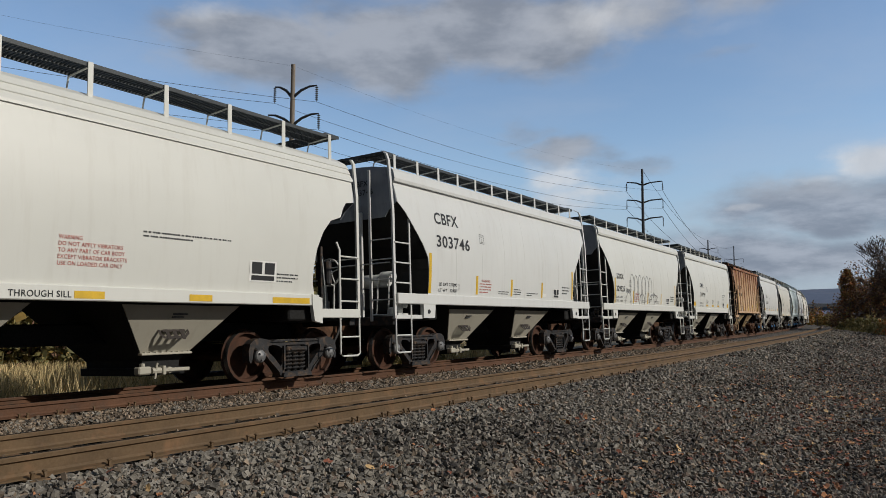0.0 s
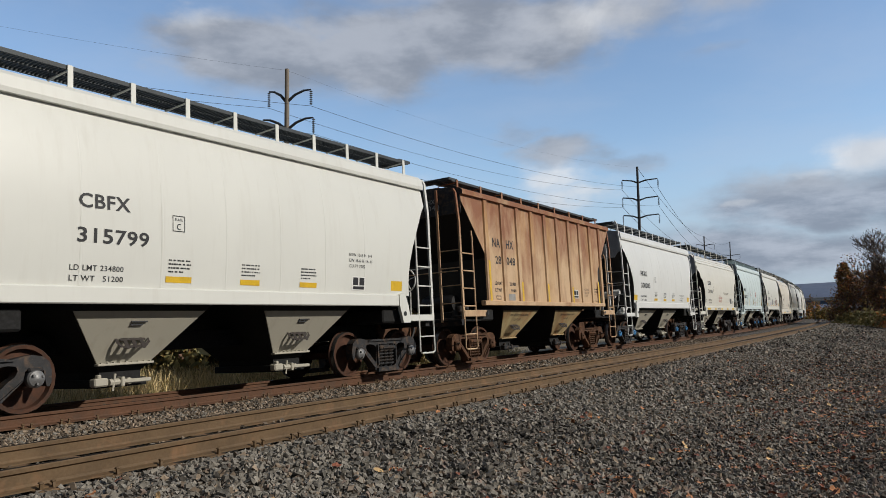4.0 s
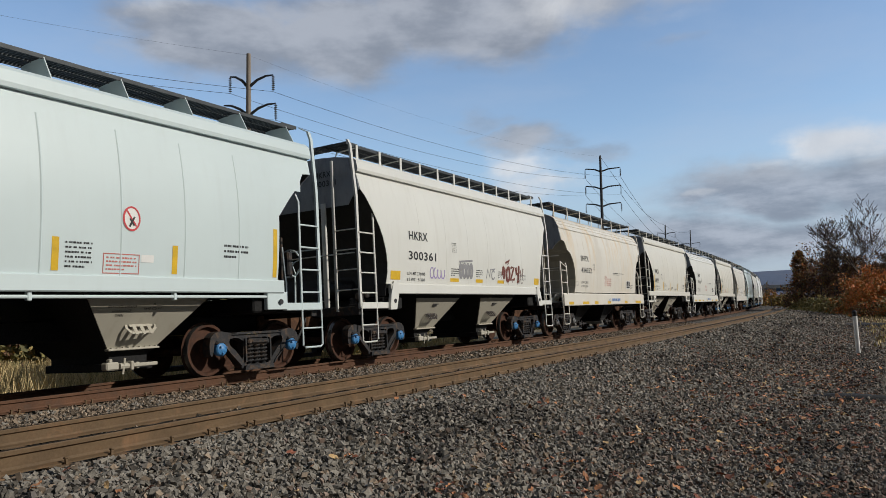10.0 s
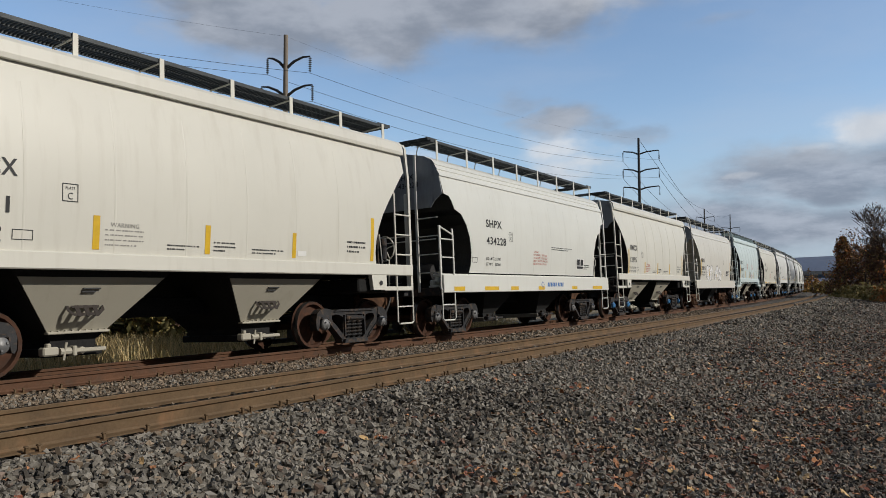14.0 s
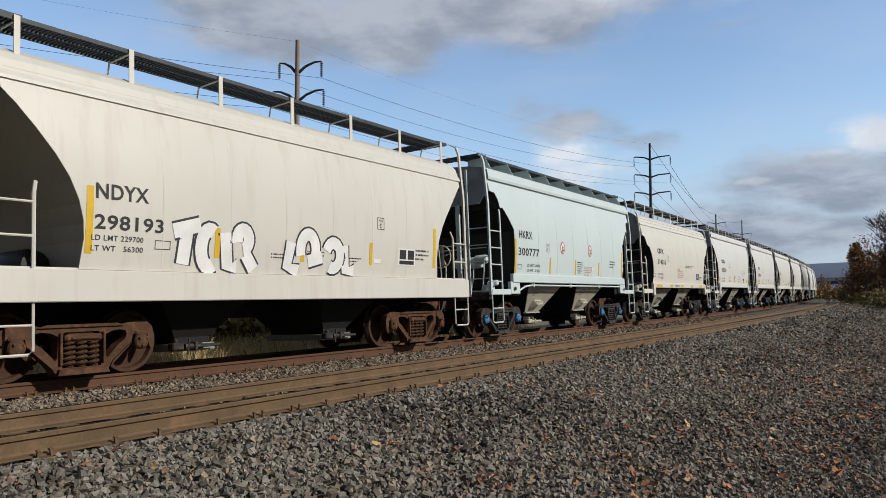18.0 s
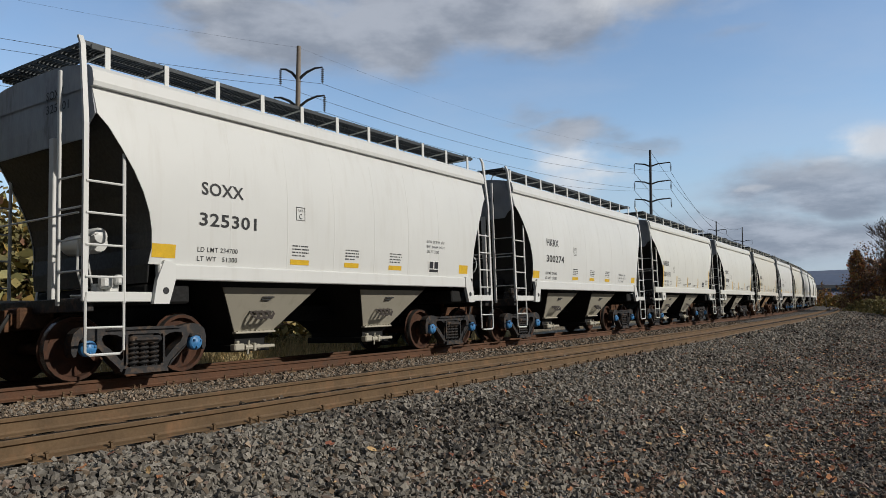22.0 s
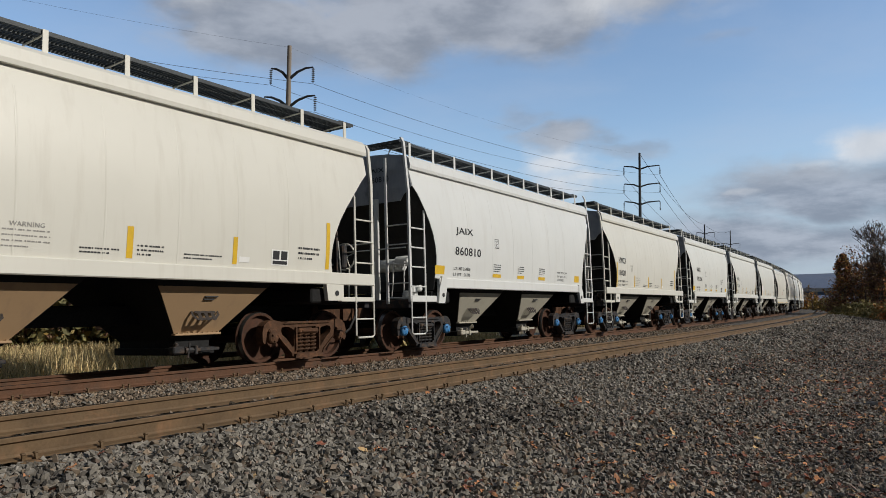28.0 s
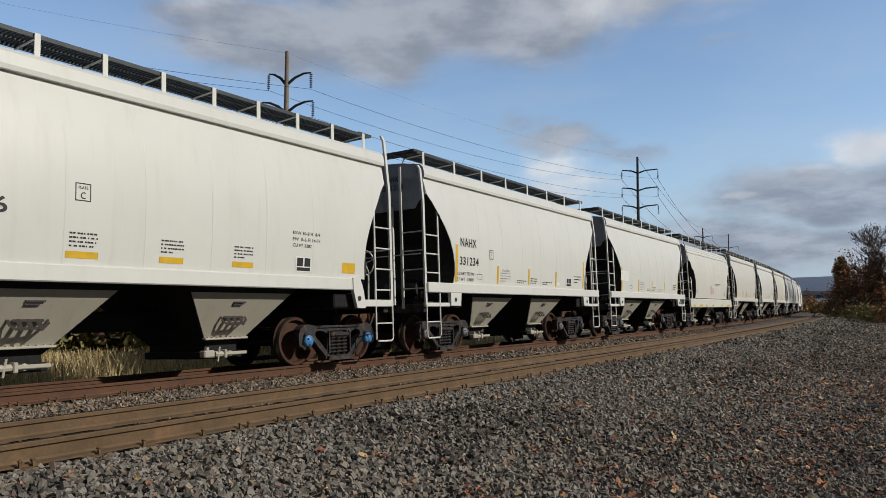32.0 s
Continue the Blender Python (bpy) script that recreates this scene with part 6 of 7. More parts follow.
def pole_thing(name, x, y, h, levels, face, label, wood):
    """An upright pole with swept arms, each with a string of insulator discs."""
    po = thing(name, label, "utility pole", "poles beside the line", pose(x, y, -1.3, 0, 0, face))
    H_ = h + 1.3
    g = Geo()
    g.tube([(0, 0, 0), (0, 0, H_ * .5), (0, 0, H_)], [.30, .25, .17], 12)
    part("shaft", g.mesh("shaft", wood, True), po, None, "tall round shaft")
    tips = []
    for z, left, right, rise in levels:
        z += 1.3
        for s, ln in ((-1, left), (1, right)):
            if not ln:
                continue
            g = Geo()
            pts = [(s * .1, 0, z - .55 * rise), (s * ln * .35, 0, z - .05), (s * ln * .7, 0, z + .25 * rise), (s * ln, 0, z + .3 * rise)]
            if rise < .5:
                pts = [(s * .1, 0, z - .35), (s * ln * .4, 0, z), (s * ln, 0, z + .15), (s * ln * 1.05, 0, z + .0)]
            g.tube(pts, [.13, .11, .09, .06], 8)
            arm = part("arm", g.mesh("arm", STEELPOLE, True), po, None, "swept dark steel arm")
            tip = Vector(pts[-1])
            gi = Geo()
            for k in range(7):
                c = tip + Vector((0, 0, -.15 - k * .17))
                n = 10
                vs = [(c.x + r * math.cos(2 * math.pi * i / n), c.y + r * math.sin(2 * math.pi * i / n), c.z + dz) for r, dz in ((.03, .06), (.13, .0), (.12, -.03), (.03, -.05)) for i in range(n)]
                gi.add(vs, [(a * n + i, a * n + (i + 1) % n, (a + 1) * n + (i + 1) % n, (a + 1) * n + i) for a in range(3) for i in range(n)])
            gi.tube([tip, tip + Vector((0, 0, -1.35))], .02, 5)
            part("insulator_string", gi.mesh("insulator_string", PORCELAIN, True), arm, None, "string of grey insulator discs")
            tips.append(po.matrix_basis @ (tip + Vector((0, 0, -1.35))))
    tips.append(po.matrix_basis @ Vector((0, 0, H_ - .1)))
    return tips


def hang(a, b, sag, r=.016, n=28):
    g = Geo()
    pts = [Vector(a).lerp(Vector(b), i / n) - Vector((0, 0, sag * 4 * (i / n) * (1 - i / n))) for i in range(n + 1)]
    g.tube(pts, r, 5)
    thing("overhead_wire", "thin sagging overhead power wire between poles", "wire", "overhead wires", me=g.mesh("overhead_wire", WIRE, True))


P1, P2, P3, P4 = POLES
t1 = pole_thing("utility_pole", *P1, ((19.3, 1.5, 2.0, 1.0), (17.0, 2.0, 2.2, 1.0)), -8, "weathered wooden power pole with swept dark arms", WOODPOLE)
t2 = pole_thing("utility_pole", *P2, ((22.2, 2.3, 2.9, .3), (19.4, 2.3, 2.9, .3), (16.6, 2.3, 2.9, .3)), -14, "dark steel power pole with three pairs of arms", STEELPOLE)
t3 = pole_thing("utility_pole", *P3, ((21.2, 2.2, 2.6, .3), (18.6, 2.2, 2.6, .3)), -14, "dark power pole with two pairs of arms", STEELPOLE)
t4 = pole_thing("utility_pole", *P4, ((23.0, 3.2, 3.2, .3), (20.0, 3.2, 3.2, .3)), -14, "dark power pole with wide arms", STEELPOLE)
P0 = (-58.0, 22.0, 21.4)
back = [Vector(p) + (Vector((P0[0], P0[1], 0)) - Vector((P1[0], P1[1], 0))) for p in t1]
for i, j in ((0, 0), (1, 1), (2, 2), (3, 3), (4, 6)):
    hang(back[i], t1[i], 1.3, .006 if i == 4 else .016)
    hang(t1[i], t2[j], 1.5, .005 if i == 4 else .016)
for i, j in ((0, 0), (1, 1), (2, 2), (3, 3), (6, 4)):
    hang(t2[i], t3[j], 2.2, .03)
for i in range(5):
    hang(t3[i], t4[i], 1.5, .035)


# ================= plants =================
def leaf_material(name, a, b, rough=0.7):
    m = material(name, a, rough, var=0.35, scale=0.8, second=b, second_amt=.55, island=0.4)
    return m


GREEN = leaf_material("late_green_leaves", (0.21, 0.20, 0.08), (0.27, 0.22, 0.08))
OLIVE = leaf_material("olive_yellow_leaves", (0.29, 0.24, 0.09), (0.36, 0.27, 0.10))
ORANGE = leaf_material("orange_autumn_leaves", (0.62, 0.19, 0.05), (0.50, 0.25, 0.06))
BROWNLEAF = leaf_material("dull_brown_leaves", (0.15, 0.085, 0.055), (0.24, 0.12, 0.06))
GOLD = leaf_material("gold_autumn_leaves", (0.38, 0.25, 0.06), (0.17, 0.13, 0.04))
DRYGRASS = material("dry_golden_grass", (0.68, 0.53, 0.27), 0.85, var=0.3, scale=1.5, island=0.4)


def clump_mesh(name, centres, spread, n, size, mats, seed, weights=None):
    """Many small bent leaves scattered round a set of centres."""
    rng = np.random.default_rng(seed)
    c = np.asarray(centres, float)
    idx = rng.integers(0, len(c), n)
    d = np.clip(rng.normal(size=(n, 3)), -1.6, 1.6) * spread
    p = c[idx, :3] + d * (c[idx, 3:4] if c.shape[1] > 3 else 1)
    p[:, 2] = np.maximum(p[:, 2], 0.05)
    u = rng.normal(size=(n, 3)); u /= np.linalg.norm(u, axis=1, keepdims=True)
    w = rng.normal(size=(n, 3)); v = np.cross(u, w); v /= np.linalg.norm(v, axis=1, keepdims=True)
    s = size * np.exp(rng.normal(0, .35, n))[:, None]
    V = np.stack([p - u * s, p + v * s * .55, p + u * s, p - v * s * .55], 1).reshape(-1, 3)
    Q = np.arange(4 * n).reshape(n, 4)
    mi = rng.choice(len(mats), n, p=weights)
    return fast_mesh(name, V, Q, mats, mi)


def tree(name, x, y, zb, h, crown_r, leafy, mats, weights, seed, label, bare=0.4, leaf=.14, cat="tree", twig=.008):
    """A tapered trunk that forks into limbs and twigs, with loose leaf clumps at the twig ends."""
    rnd = random.Random(seed)
    t = thing(name, label, cat, "trees beside the line", pose(x, y, zb))
    g = Geo()
    ends = []

    def grow(p, d, l, r, depth):
        q = p
        pts, rs = [p], [r]
        for k in range(3):
            d = (d + Vector((rnd.uniform(-.22, .22), rnd.uniform(-.22, .22), rnd.uniform(-.05, .16)))).normalized()
            q = q + d * l / 3
            pts.append(q)
            rs.append(max(twig, r * (1 - .16 * (k + 1))))
        g.tube(pts, rs, 7 if depth < 2 else (4 if depth < 4 else 3), caps=False)
        if depth >= 2:
            ends.append((*q, l))
        if depth < 5:
            for k in range(rnd.choice((2, 3, 3) if twig < .02 else (3, 3, 4)) if depth else rnd.choice((4, 5))):
                a = rnd.uniform(0, 2 * math.pi)
                tilt = rnd.uniform(.35, .95)
                nd_ = (d * math.cos(tilt) + Vector((math.cos(a), math.sin(a), .15)) * math.sin(tilt)).normalized()
                grow(pts[rnd.choice((2, 3, 3))] if depth else pts[rnd.choice((1, 2, 3, 3))], nd_, l * rnd.uniform(.58, .8), rs[-1] * rnd.uniform(.5, .72), depth + 1)
    grow(Vector((0, 0, 0)), Vector((0, 0, 1)), h * .36, h * .022, 0)
    me = g.mesh("trunk", BARK, True)
    top = max(v.co.z for v in me.vertices)
    wid = max(math.hypot(v.co.x, v.co.y) for v in me.vertices)
    kz, kx = h / top, crown_r / wid
    for v in me.vertices:
        v.co.x, v.co.y, v.co.z = v.co.x * kx, v.co.y * kx, v.co.z * kz
    part("trunk", me, t, None, "dark branching trunk and limbs")
    if leafy:
        c = [(e[0] * kx, e[1] * kx, e[2] * kz, .5) for e in ends if rnd.random() > bare]
        part("crown", clump_mesh("crown", c, h * .040, leafy, leaf, mats, seed, weights), t, None, "thin ragged autumn crown")
    return t


def bush(name, x, y, zb, r, h, n, mats, weights, seed, label, leaf=.10):
    rnd = random.Random(seed)
    b = thing(name, label, "bush", "bushes beside the line", pose(x, y, zb))
    c = []
    for k in range(int(16 + r * 5)):
        a, q = rnd.uniform(0, 6.28), rnd.random() ** .5
        z = h * (1 - q * q * .7) * rnd.uniform(.12, 1.0)
        c.append((r * q * math.cos(a), r * q * math.sin(a), z, rnd.uniform(.5, 1.2)))
    g = Geo()
    for k in range(0, len(c), 2):
        g.tube([(c[k][0] * .15, c[k][1] * .15, 0), (c[k][0] * .6, c[k][1] * .6, c[k][2] * .6), c[k][:3]], [.03, .02, .008], 4, caps=False)
    part("stem_tangle", g.mesh("stem_tangle", BARK), b)
    part("foliage", clump_mesh("foliage", c, max(r, h) * (.10 if h > 3 else .13), n, leaf, mats, seed, weights), b, None, "dense small leaves")
    return b


rnd = random.Random(11)
# hedge and saplings on the far side of the tracks
for k in range(52):
    s = -14 + k * 3.1 + rnd.uniform(-1, 1)
    w = rnd.uniform(-27, -15) - (s > 60) * 8
    p = on_track(s, w, 0, False)
    big = rnd.random()
    bush("bush", p.x, p.y, -1.35, rnd.uniform(2.0, 3.4), rnd.uniform(2.2, 3.6) if s > 27 else rnd.uniform(5.0, 8.0), 1500 if s > 27 else 3600, [GREEN, OLIVE, GOLD, BROWNLEAF], [.5, .3, .1, .1], 100 + k, "tangled green and yellow bush behind dry grass", .15 if s > 27 else .21)


def at_az(az, d):
    return (d * math.sin(radians(az)), d * math.cos(radians(az)))


# dense thicket behind the dry grass, to the left of the line
for k in range(13):
    az = -37 + k * 2.7
    x, y = at_az(az, rnd.uniform(27, 34))
    bush("thicket", x, y, -1.35, rnd.uniform(2.2, 2.9), rnd.uniform(6.0, 8.2) if az < -14 else rnd.uniform(4.5, 5.5), 8000, [GREEN, OLIVE, GOLD, BROWNLEAF], [.5, .32, .1, .08], 300 + k, "dense tall green and yellow thicket behind dry grass", .12)
# brown thicket under the trees on the right
for k in range(8):
    az = 29.0 + k * .78
    x, y = at_az(az, rnd.uniform(98, 106))
    bush("thicket", x, y, -.6, rnd.uniform(2.0, 2.5), rnd.uniform(6.2, 8.4) if az > 29.5 else 6.4, 7000, [BROWNLEAF, GOLD, ORANGE, OLIVE], [.74, .10, .08, .08], 330 + k, "dense dull brown autumn thicket under trees", .10)


# wood on the right of the line
for k, (az, d, h, r, n, ms, ws, lab) in enumerate((
        (29.0, 104, 7.6, 1.7, 7000, [BROWNLEAF, GOLD, ORANGE], [.50, .28, .22], "leafy brown and gold autumn tree"),
        (30.0, 100, 7.0, 2.2, 7000, [BROWNLEAF, ORANGE, GOLD], [.84, .08, .08], "dull brown autumn tree"),
        (30.9, 97, 11.2, 5.0, 260, [BROWNLEAF, OLIVE], [.8, .2], "tall nearly bare tree with dark spreading branches"),
        (32.9, 94, 13.2, 6.4, 260, [BROWNLEAF, OLIVE], [.8, .2], "tall nearly bare tree with dark spreading branches"),
        (30.9, 99, 9.0, 2.4, 500, [BROWNLEAF, OLIVE], [.8, .2], "nearly bare tree with dark spreading branches"),
        (31.5, 97, 6.4, 2.6, 7000, [BROWNLEAF, GOLD], [.9, .1], "dull brown autumn tree"),
        (32.6, 92, 6.0, 2.8, 6000, [BROWNLEAF, ORANGE], [.88, .12], "dull brown autumn tree"),
        (34.0, 90, 6.2, 2.8, 6000, [BROWNLEAF, OLIVE], [.88, .12], "dull brown autumn tree"),
        (35.6, 90, 8.5, 3.6, 2600, [BROWNLEAF, OLIVE], [.8, .2], "thinning brown autumn tree"))):
    x, y = at_az(az, d)
    tree("tree", x, y, -.6, h, r, n, ms, ws, 40 + k, lab, bare=.2 if n > 3000 else .5, leaf=.10, twig=.024 if n < 3000 else .012)
for k, (az, d, r, h, ms, ws, lab) in enumerate((
        (31.9, 74, 1.5, 3.9, [ORANGE, OLIVE, GOLD], [.72, .13, .15], "orange autumn bush beside the gravel lot"),
        (32.9, 72, 1.7, 4.7, [ORANGE, OLIVE, GOLD], [.75, .1, .15], "orange autumn bush beside the gravel lot"),
        (34.1, 72, 1.9, 4.7, [ORANGE, OLIVE, GOLD], [.66, .14, .2], "orange autumn bush beside the gravel lot"),
        (31.5, 76, 1.6, 2.7, [OLIVE, ORANGE, GREEN], [.5, .25, .25], "yellow and orange bush at the wood's edge"),
        (30.7, 80, 1.8, 1.9, [GREEN, OLIVE], [.4, .6], "low green and yellow bush at the wood's edge"),
        (29.8, 84, 1.8, 1.7, [GREEN, OLIVE], [.5, .5], "low green and yellow bush at the wood's edge"),
        (29.0, 90, 1.6, 1.6, [GREEN, OLIVE, GOLD], [.4, .4, .2], "low green and yellow bush at the wood's edge"),
        (32.8, 66, 1.5, 1.2, [OLIVE, ORANGE, BROWNLEAF], [.4, .3, .3], "low green and yellow bush at the wood's edge"),
        (34.4, 64, 2.0, 1.7, [OLIVE, ORANGE, BROWNLEAF], [.4, .4, .2], "low orange and yellow bush"),
        (27.5, 150, 2.0, 2.7, [GOLD, OLIVE], [.7, .3], "gold autumn bush at the bend"),
        (26.9, 165, 2.2, 3.2, [GOLD, ORANGE], [.7, .3], "gold autumn bush at the bend"),
        (28.2, 132, 2.0, 2.6, [OLIVE, GOLD], [.5, .5], "gold autumn bush at the bend"),
        (26.3, 180, 2.6, 3.8, [GOLD, OLIVE], [.7, .3], "gold autumn bush at the bend"),
        (25.4, 200, 3.0, 4.0, [OLIVE, BROWNLEAF], [.6, .4], "gold autumn bush at the bend"))):
    x, y = at_az(az, d)
    bush("bush", x, y, -.55, r, h, 4500 if d < 100 else 2000, ms, ws, 70 + k, lab, .09 if d < 100 else .15)
for k, (az, d, h) in enumerate(((26.9, 135, 4.6), (27.8, 130, 4.0), (26.5, 150, 5.0))):
    x, y = at_az(az, d)
    tree("tree", x, y, -.6, h, 1.2, 60, [GOLD, BROWNLEAF], [.5, .5], 90 + k, "slim bare sapling at the bend", .6, .12)


def grass_stuff():
    rng = np.random.default_rng(8)
    n = 100000
    s = rng.uniform(-15, 34, n)
    w = -6.2 - rng.gamma(2.2, 2.8, n)
    x, y = on_track_np(s, w)
    z = ground_z(w)
    h = rng.uniform(.22, .72, n) * np.clip((-w - 4) / 3, .4, 1.15)
    a = rng.uniform(0, np.pi, n)
    bw = .008 + .009 * rng.random(n)
    lean = rng.normal(0, .34, (n, 2)) * h[:, None]
    p = np.stack([x, y, z], -1)
    d = np.stack([np.cos(a) * bw, np.sin(a) * bw, np.zeros(n)], -1)
    top = p + np.stack([lean[:, 0], lean[:, 1], h], -1)
    V = np.stack([p - d, p + d, top + d * .25, top - d * .25], 1).reshape(-1, 3)
    mi = rng.choice(3, n, p=[.90, .06, .04])
    me = fast_mesh("dry_grass", V, np.arange(4 * n).reshape(n, 4), [DRYGRASS, OLIVE, GREEN], mi)
    thing("dry_grass", "tall dry golden grass beside the track", "grass", me=me, kind="stuff")


grass_stuff()


def tuft_stuff():
    rng = np.random.default_rng(12)
    n = 5200
    s = rng.uniform(24, 90, n)
    w = 9.9 + rng.gamma(2.0, 1.3, n)
    x, y = on_track_np(s, w)
    h = rng.uniform(.05, .22, n)
    a = rng.uniform(0, np.pi, n)
    p = np.stack([x, y, ground_z(w) - .01], -1)
    d = np.stack([np.cos(a), np.sin(a), np.zeros(n)], -1) * .03
    top = p + np.stack([rng.normal(0, .05, n), rng.normal(0, .05, n), h], -1)
    V = np.stack([p - d, p + d, top + d * .3, top - d * .3], 1).reshape(-1, 3)
    me = fast_mesh("low_grass", V, np.arange(4 * n).reshape(n, 4), [DRYGRASS, OLIVE, BROWNLEAF], rng.choice(3, n, p=[.35, .35, .3]))
    thing("low_grass", "sparse low dry weeds on brown dirt", "grass", me=me, kind="stuff")


tuft_stuff()

# ================= far hills, bridge, marker =================
HILL = material("hazy_blue_hill", (0.11, 0.145, 0.225), 0.95, var=0.15, scale=0.004, second=(0.16, 0.17, 0.22), second_amt=.4, coords="Object")


def build_hills():
    g = Geo()
    vs, fs = [], []
    n = 90
    for i in range(n + 1):
        az = -60 + 130 * i / n
        d = 2600
        h = 95 + 28 * noise.noise((az * .045, 1.7, 0)) + 10 * noise.noise((az * .3, 4.1, 0))
        for dd, hh in ((d - 500, -2), (d - 200, h * .55), (d, h), (d + 400, h * .9), (d + 900, -2)):
            vs.append((dd * math.sin(radians(az)), dd * math.cos(radians(az)), hh))
    for i in range(n):
        for k in range(4):
            fs.append((i * 5 + k, i * 5 + k + 1, (i + 1) * 5 + k + 1, (i + 1) * 5 + k))
    g.add(vs, fs)
    thing("hills", "long hazy blue wooded ridge on the horizon", "hill", me=g.mesh("hills", HILL, True), kind="structure")


build_hills()
BLUESTEEL = material("blue_bridge_steel", (0.05, 0.10, 0.20), 0.6, 0.2, var=0.2, scale=1)
PALECONC = material("pale_bridge_deck", (0.34, 0.38, 0.44), 0.8, var=0.15, scale=1)


def build_bridge():
    """A blue girder bridge over the line beyond the bend."""
    x, y = at_az(27.6, 330)
    b = thing("road_bridge", "distant blue steel girder bridge with a pale deck", "bridge", "", pose(x, y, -1.0, 0, 0, -26))
    g = Geo().box(-16, 16, -4, 4, 6.4, 7.0, .05)
    part("deck", g.mesh("deck", PALECONC), b)
    for yy in (-4.2, 4.2):
        part("girder", Geo().box(-16, 16, yy - .2, yy + .2, 5.2, 6.4, .03).mesh("girder", BLUESTEEL), b)
        part("parapet", Geo().box(-16, 16, yy - .12, yy + .12, 7.0, 7.8, .03).mesh("parapet", PALECONC), b)
    for xx in (-14, -5, 5, 14):
        part("pier", Geo().box(xx - .6, xx + .6, -3.5, 3.5, 0, 5.2, .05).mesh("pier", PALECONC), b)


build_bridge()
MARKER_W = material("white_marker_plastic", (0.78, 0.78, 0.76), 0.5, var=0.12, scale=6)
mk = thing("marker_post", "slim white marker post with a dark cap on gravel", "marker post", "", pose(12.34, 19.62, -.44, 3, -4, 0))
part("post", Geo().tube([(0, 0, 0), (0, 0, 1.10)], .056, 12).mesh("post", MARKER_W, True), mk)
part("cap", Geo().tube([(0, 0, 1.10), (0, 0, 1.22), (0, 0, 1.25)], [.059, .059, .03], 12).mesh("cap", BLACK, True), mk, None, "dark cap")

# ================= track, ballast, leaves =================
build_track("railway_track", "curved main track with rust-red rails under the train", 0.0, 0.0, [RAIL_RED, DARKHEAD], 130)
build_track("railway_track", "empty curved track with brown rails nearest the lot", 4.2911, ZN, [RAIL_TOP, DARKHEAD], 130)
stones("ballast_stones", "angular grey crushed ballast stones in the lot", ((1.5, 12, 4.42, 10.6, 1250, .036), (12, 24, 4.42, 10.3, 620, .045), (24, 42, 4.5, 10.2, 190, .070), (42, 80, 4.6, 9.6, 60, .10), (22, 70, 9.7, 12.5, 36, .06)), [STONE, STONE_TAN, STONE_DARK, STONE_BROWN], 21)
stones("ballast_stones", "dusty tan-grey ballast stones between the tracks", ((-3, 16, .15, 2.72, 700, .035), (16, 44, .15, 2.72, 280, .05), (-3, 16, 2.85, 4.2, 60, .035), (-3, 16, -2.8, -.1, 60, .06)), [STONE_TAN, STONE], 22, .2)


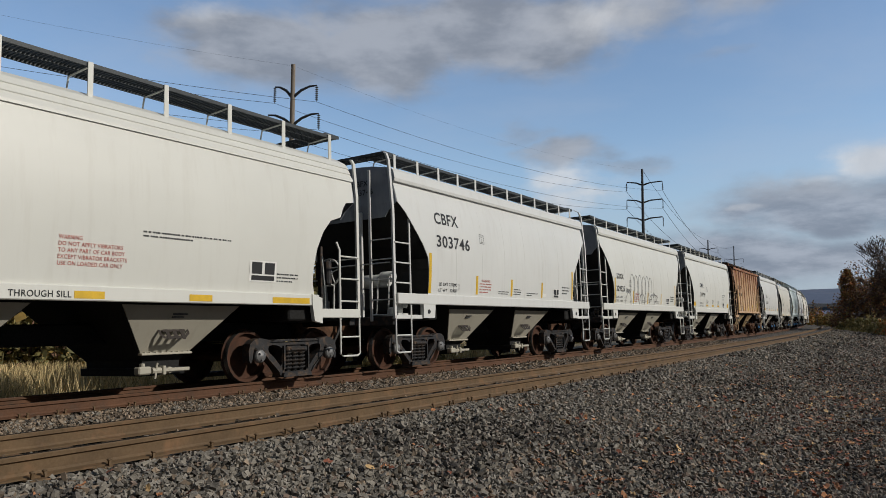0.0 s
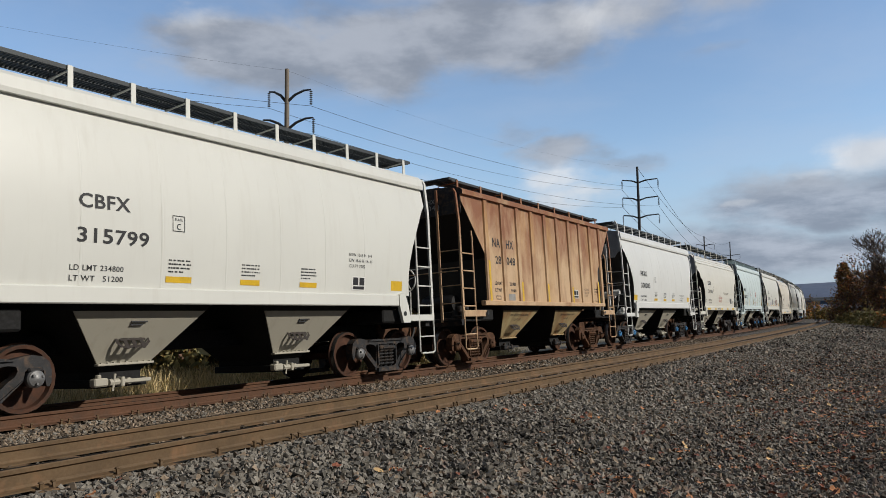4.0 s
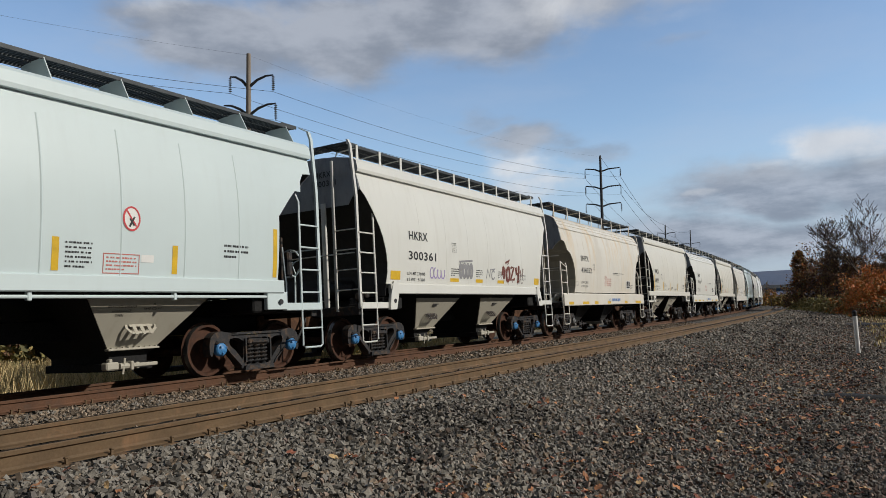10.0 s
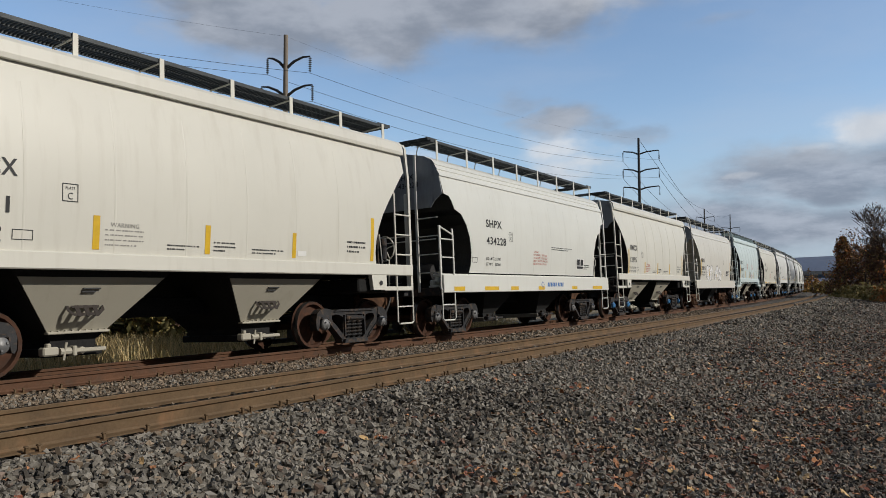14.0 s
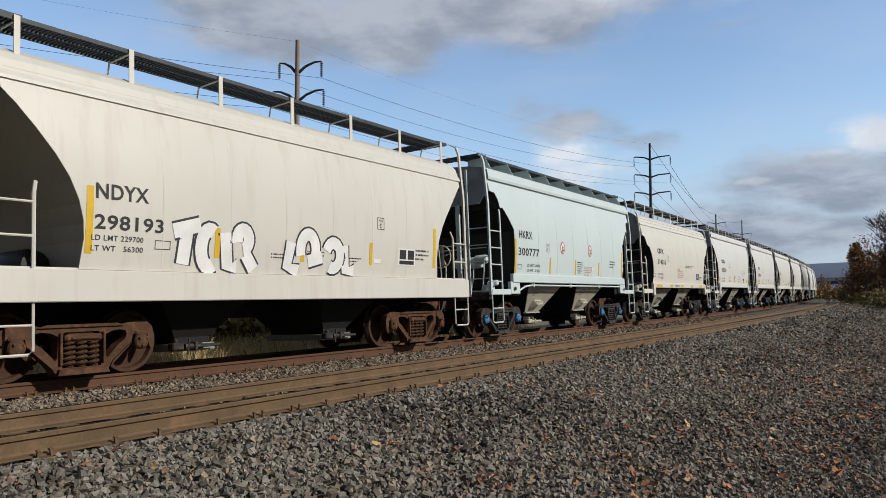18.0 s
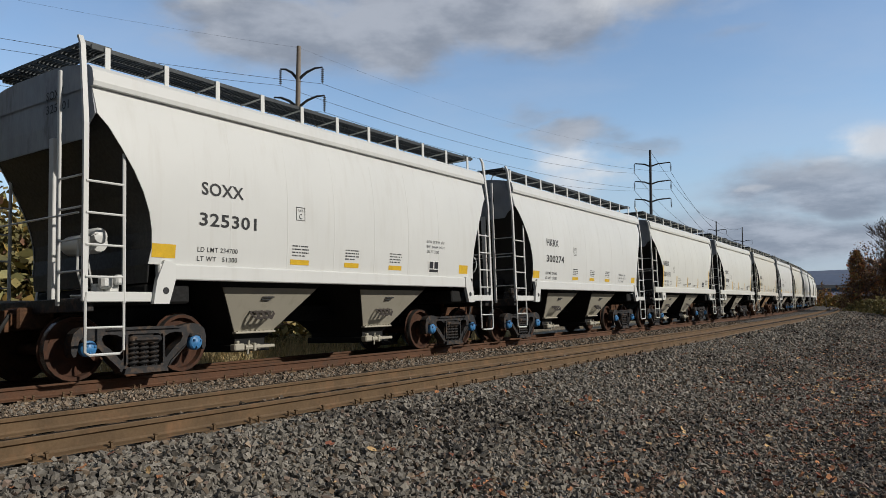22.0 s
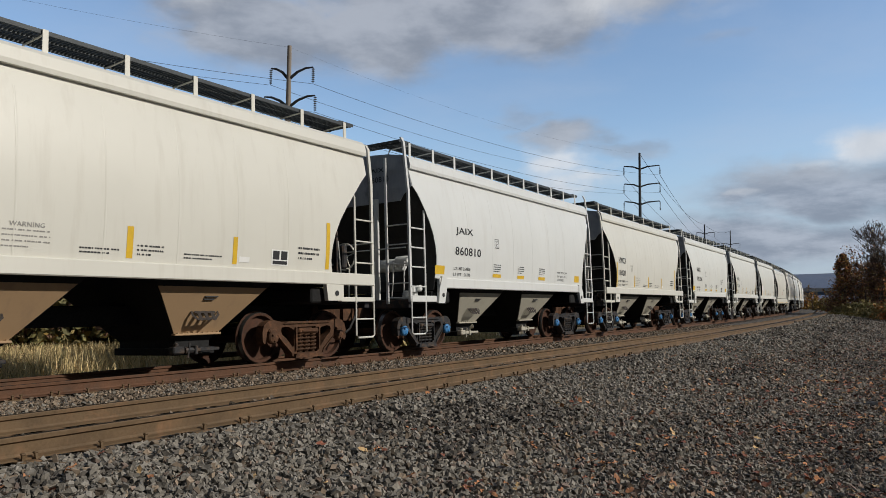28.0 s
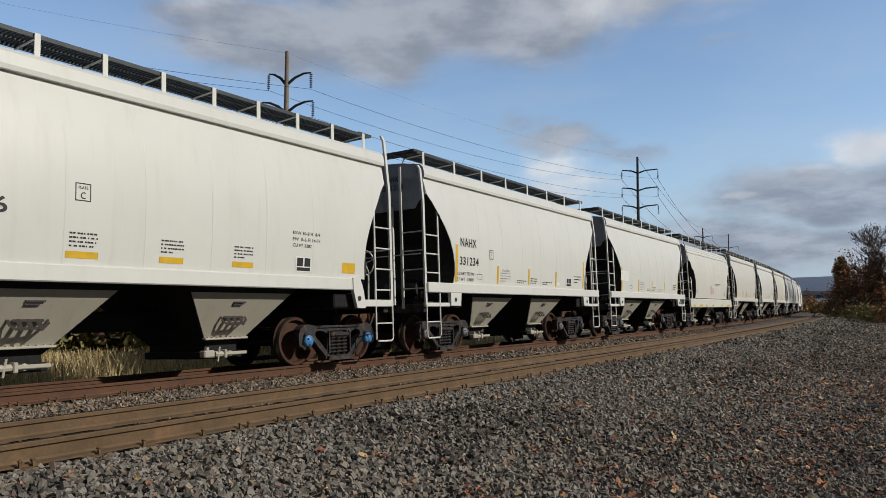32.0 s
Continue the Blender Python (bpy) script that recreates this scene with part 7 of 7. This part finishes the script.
def leaves_stuff():
    """Fallen leaves with five ragged lobes, lying in loose drifts."""
    rng = np.random.default_rng(31)
    V, Q, M = [], [], []
    lob = [(math.cos(a) * r, math.sin(a) * r) for a, r in zip(np.linspace(0, 2 * math.pi, 11)[:-1], (1, .72, .62, .48, .66, .80, .58, .44, .60, .80))]
    spots = [(2.5 + 30 * rng.random() ** 1.4, 4.8 + 5.1 * rng.random() ** .55) for k in range(440)]
    spots += [(3 + 16 * rng.random(), 7.4 + 2.6 * rng.random()) for k in range(170)]
    for s0, w0 in spots:
        for k in range(rng.choice((1, 1, 1, 2, 3, 5, 7))):
            s, w = s0 + rng.normal(0, .16), max(4.55, w0 + rng.normal(0, .16))
            x, y = on_track_np(np.array(s), np.array(w))
            z = float(ground_z(w)) + .060
            sz, a = rng.uniform(.022, .052), rng.uniform(0, 6.28)
            tx, ty = rng.normal(0, .28, 2)
            o = len(V)
            V.append((x, y, z + .010))
            for u, v in lob:
                c, d = u * math.cos(a) - v * math.sin(a), u * math.sin(a) + v * math.cos(a)
                V.append((x + c * sz, y + d * sz, z + (c * tx + d * ty) * sz + .022 * rng.random()))
            Q += [(o, o + 1 + i, o + 1 + (i + 1) % 10) for i in range(10)]
            M += [int(rng.choice(3, p=[.40, .18, .42]))] * 10
    me = fast_mesh("fallen_leaves", np.array(V), None, [LEAFLITTER, LEAFTAN, LEAFDARK], M, tris=np.array(Q))
    thing("fallen_leaves", "scattered orange and brown fallen leaves on gravel", "leaves", me=me, kind="stuff")


leaves_stuff()


def shadow_mound(name, label, x, y, z, rx, ry, h, turn, mat, seed):
    """A low uneven dark mesh that stands in for a shadow cast on the gravel."""
    rnd = random.Random(seed)
    g = Geo()
    n = 22
    vs = [(0, 0, h)]
    for k, q in ((0, .45), (1, .8), (2, 1.0)):
        for i in range(n):
            a = 2 * math.pi * i / n
            j = q * rnd.uniform(.86, 1.12)
            vs.append((rx * j * math.cos(a), ry * j * math.sin(a), h * (1 - q * q) * rnd.uniform(.8, 1.1) if k < 2 else -.05))
    fs = [(0, 1 + i, 1 + (i + 1) % n) for i in range(n)]
    for k in (0, 1):
        fs += [(1 + k * n + i, 1 + k * n + n + i, 1 + k * n + n + (i + 1) % n, 1 + k * n + (i + 1) % n) for i in range(n)]
    g.add(vs, fs)
    thing(name, label, "earth heap", "", pose(x, y, z, 0, 0, turn), g.mesh(name, mat, "all"))


# two shadows cast from off to the right, built as dark meshes
SHADOW_BLACK = material("painted_shadow_black", (0.018, 0.017, 0.016), 0.9, var=0.4, scale=6, bump=0.5, bump_scale=25)
hx, hy = at_az(33.0, 46)
shadow_mound("earth_heap", "low long heap of dark damp earth on gravel", hx, hy, -.42, 2.6, .9, .22, -33, SHADOW_BLACK, 4)
hx, hy = at_az(31.9, 12.9)
shadow_mound("oily_patch", "flat dark damp oily patch on the gravel", hx, hy, -.36, .75, .26, .075, -34, SHADOW_BLACK, 6)


# ================= what moves =================
def motions():
    for ob, s0 in TRAIN:
        walk(ob, [(float(t), car_pose(s0 - run(t))) for t in range(0, 33)])
    times = [k / 15 for k in range(481)]
    turns = [math.degrees(-run(t) / WR) for t in times]
    for w in WHEELS:
        x, y, z = w.location
        walk(w, [(t, pose(x, y, z, 0, a, 0)) for t, a in zip(times, turns)])


motions()
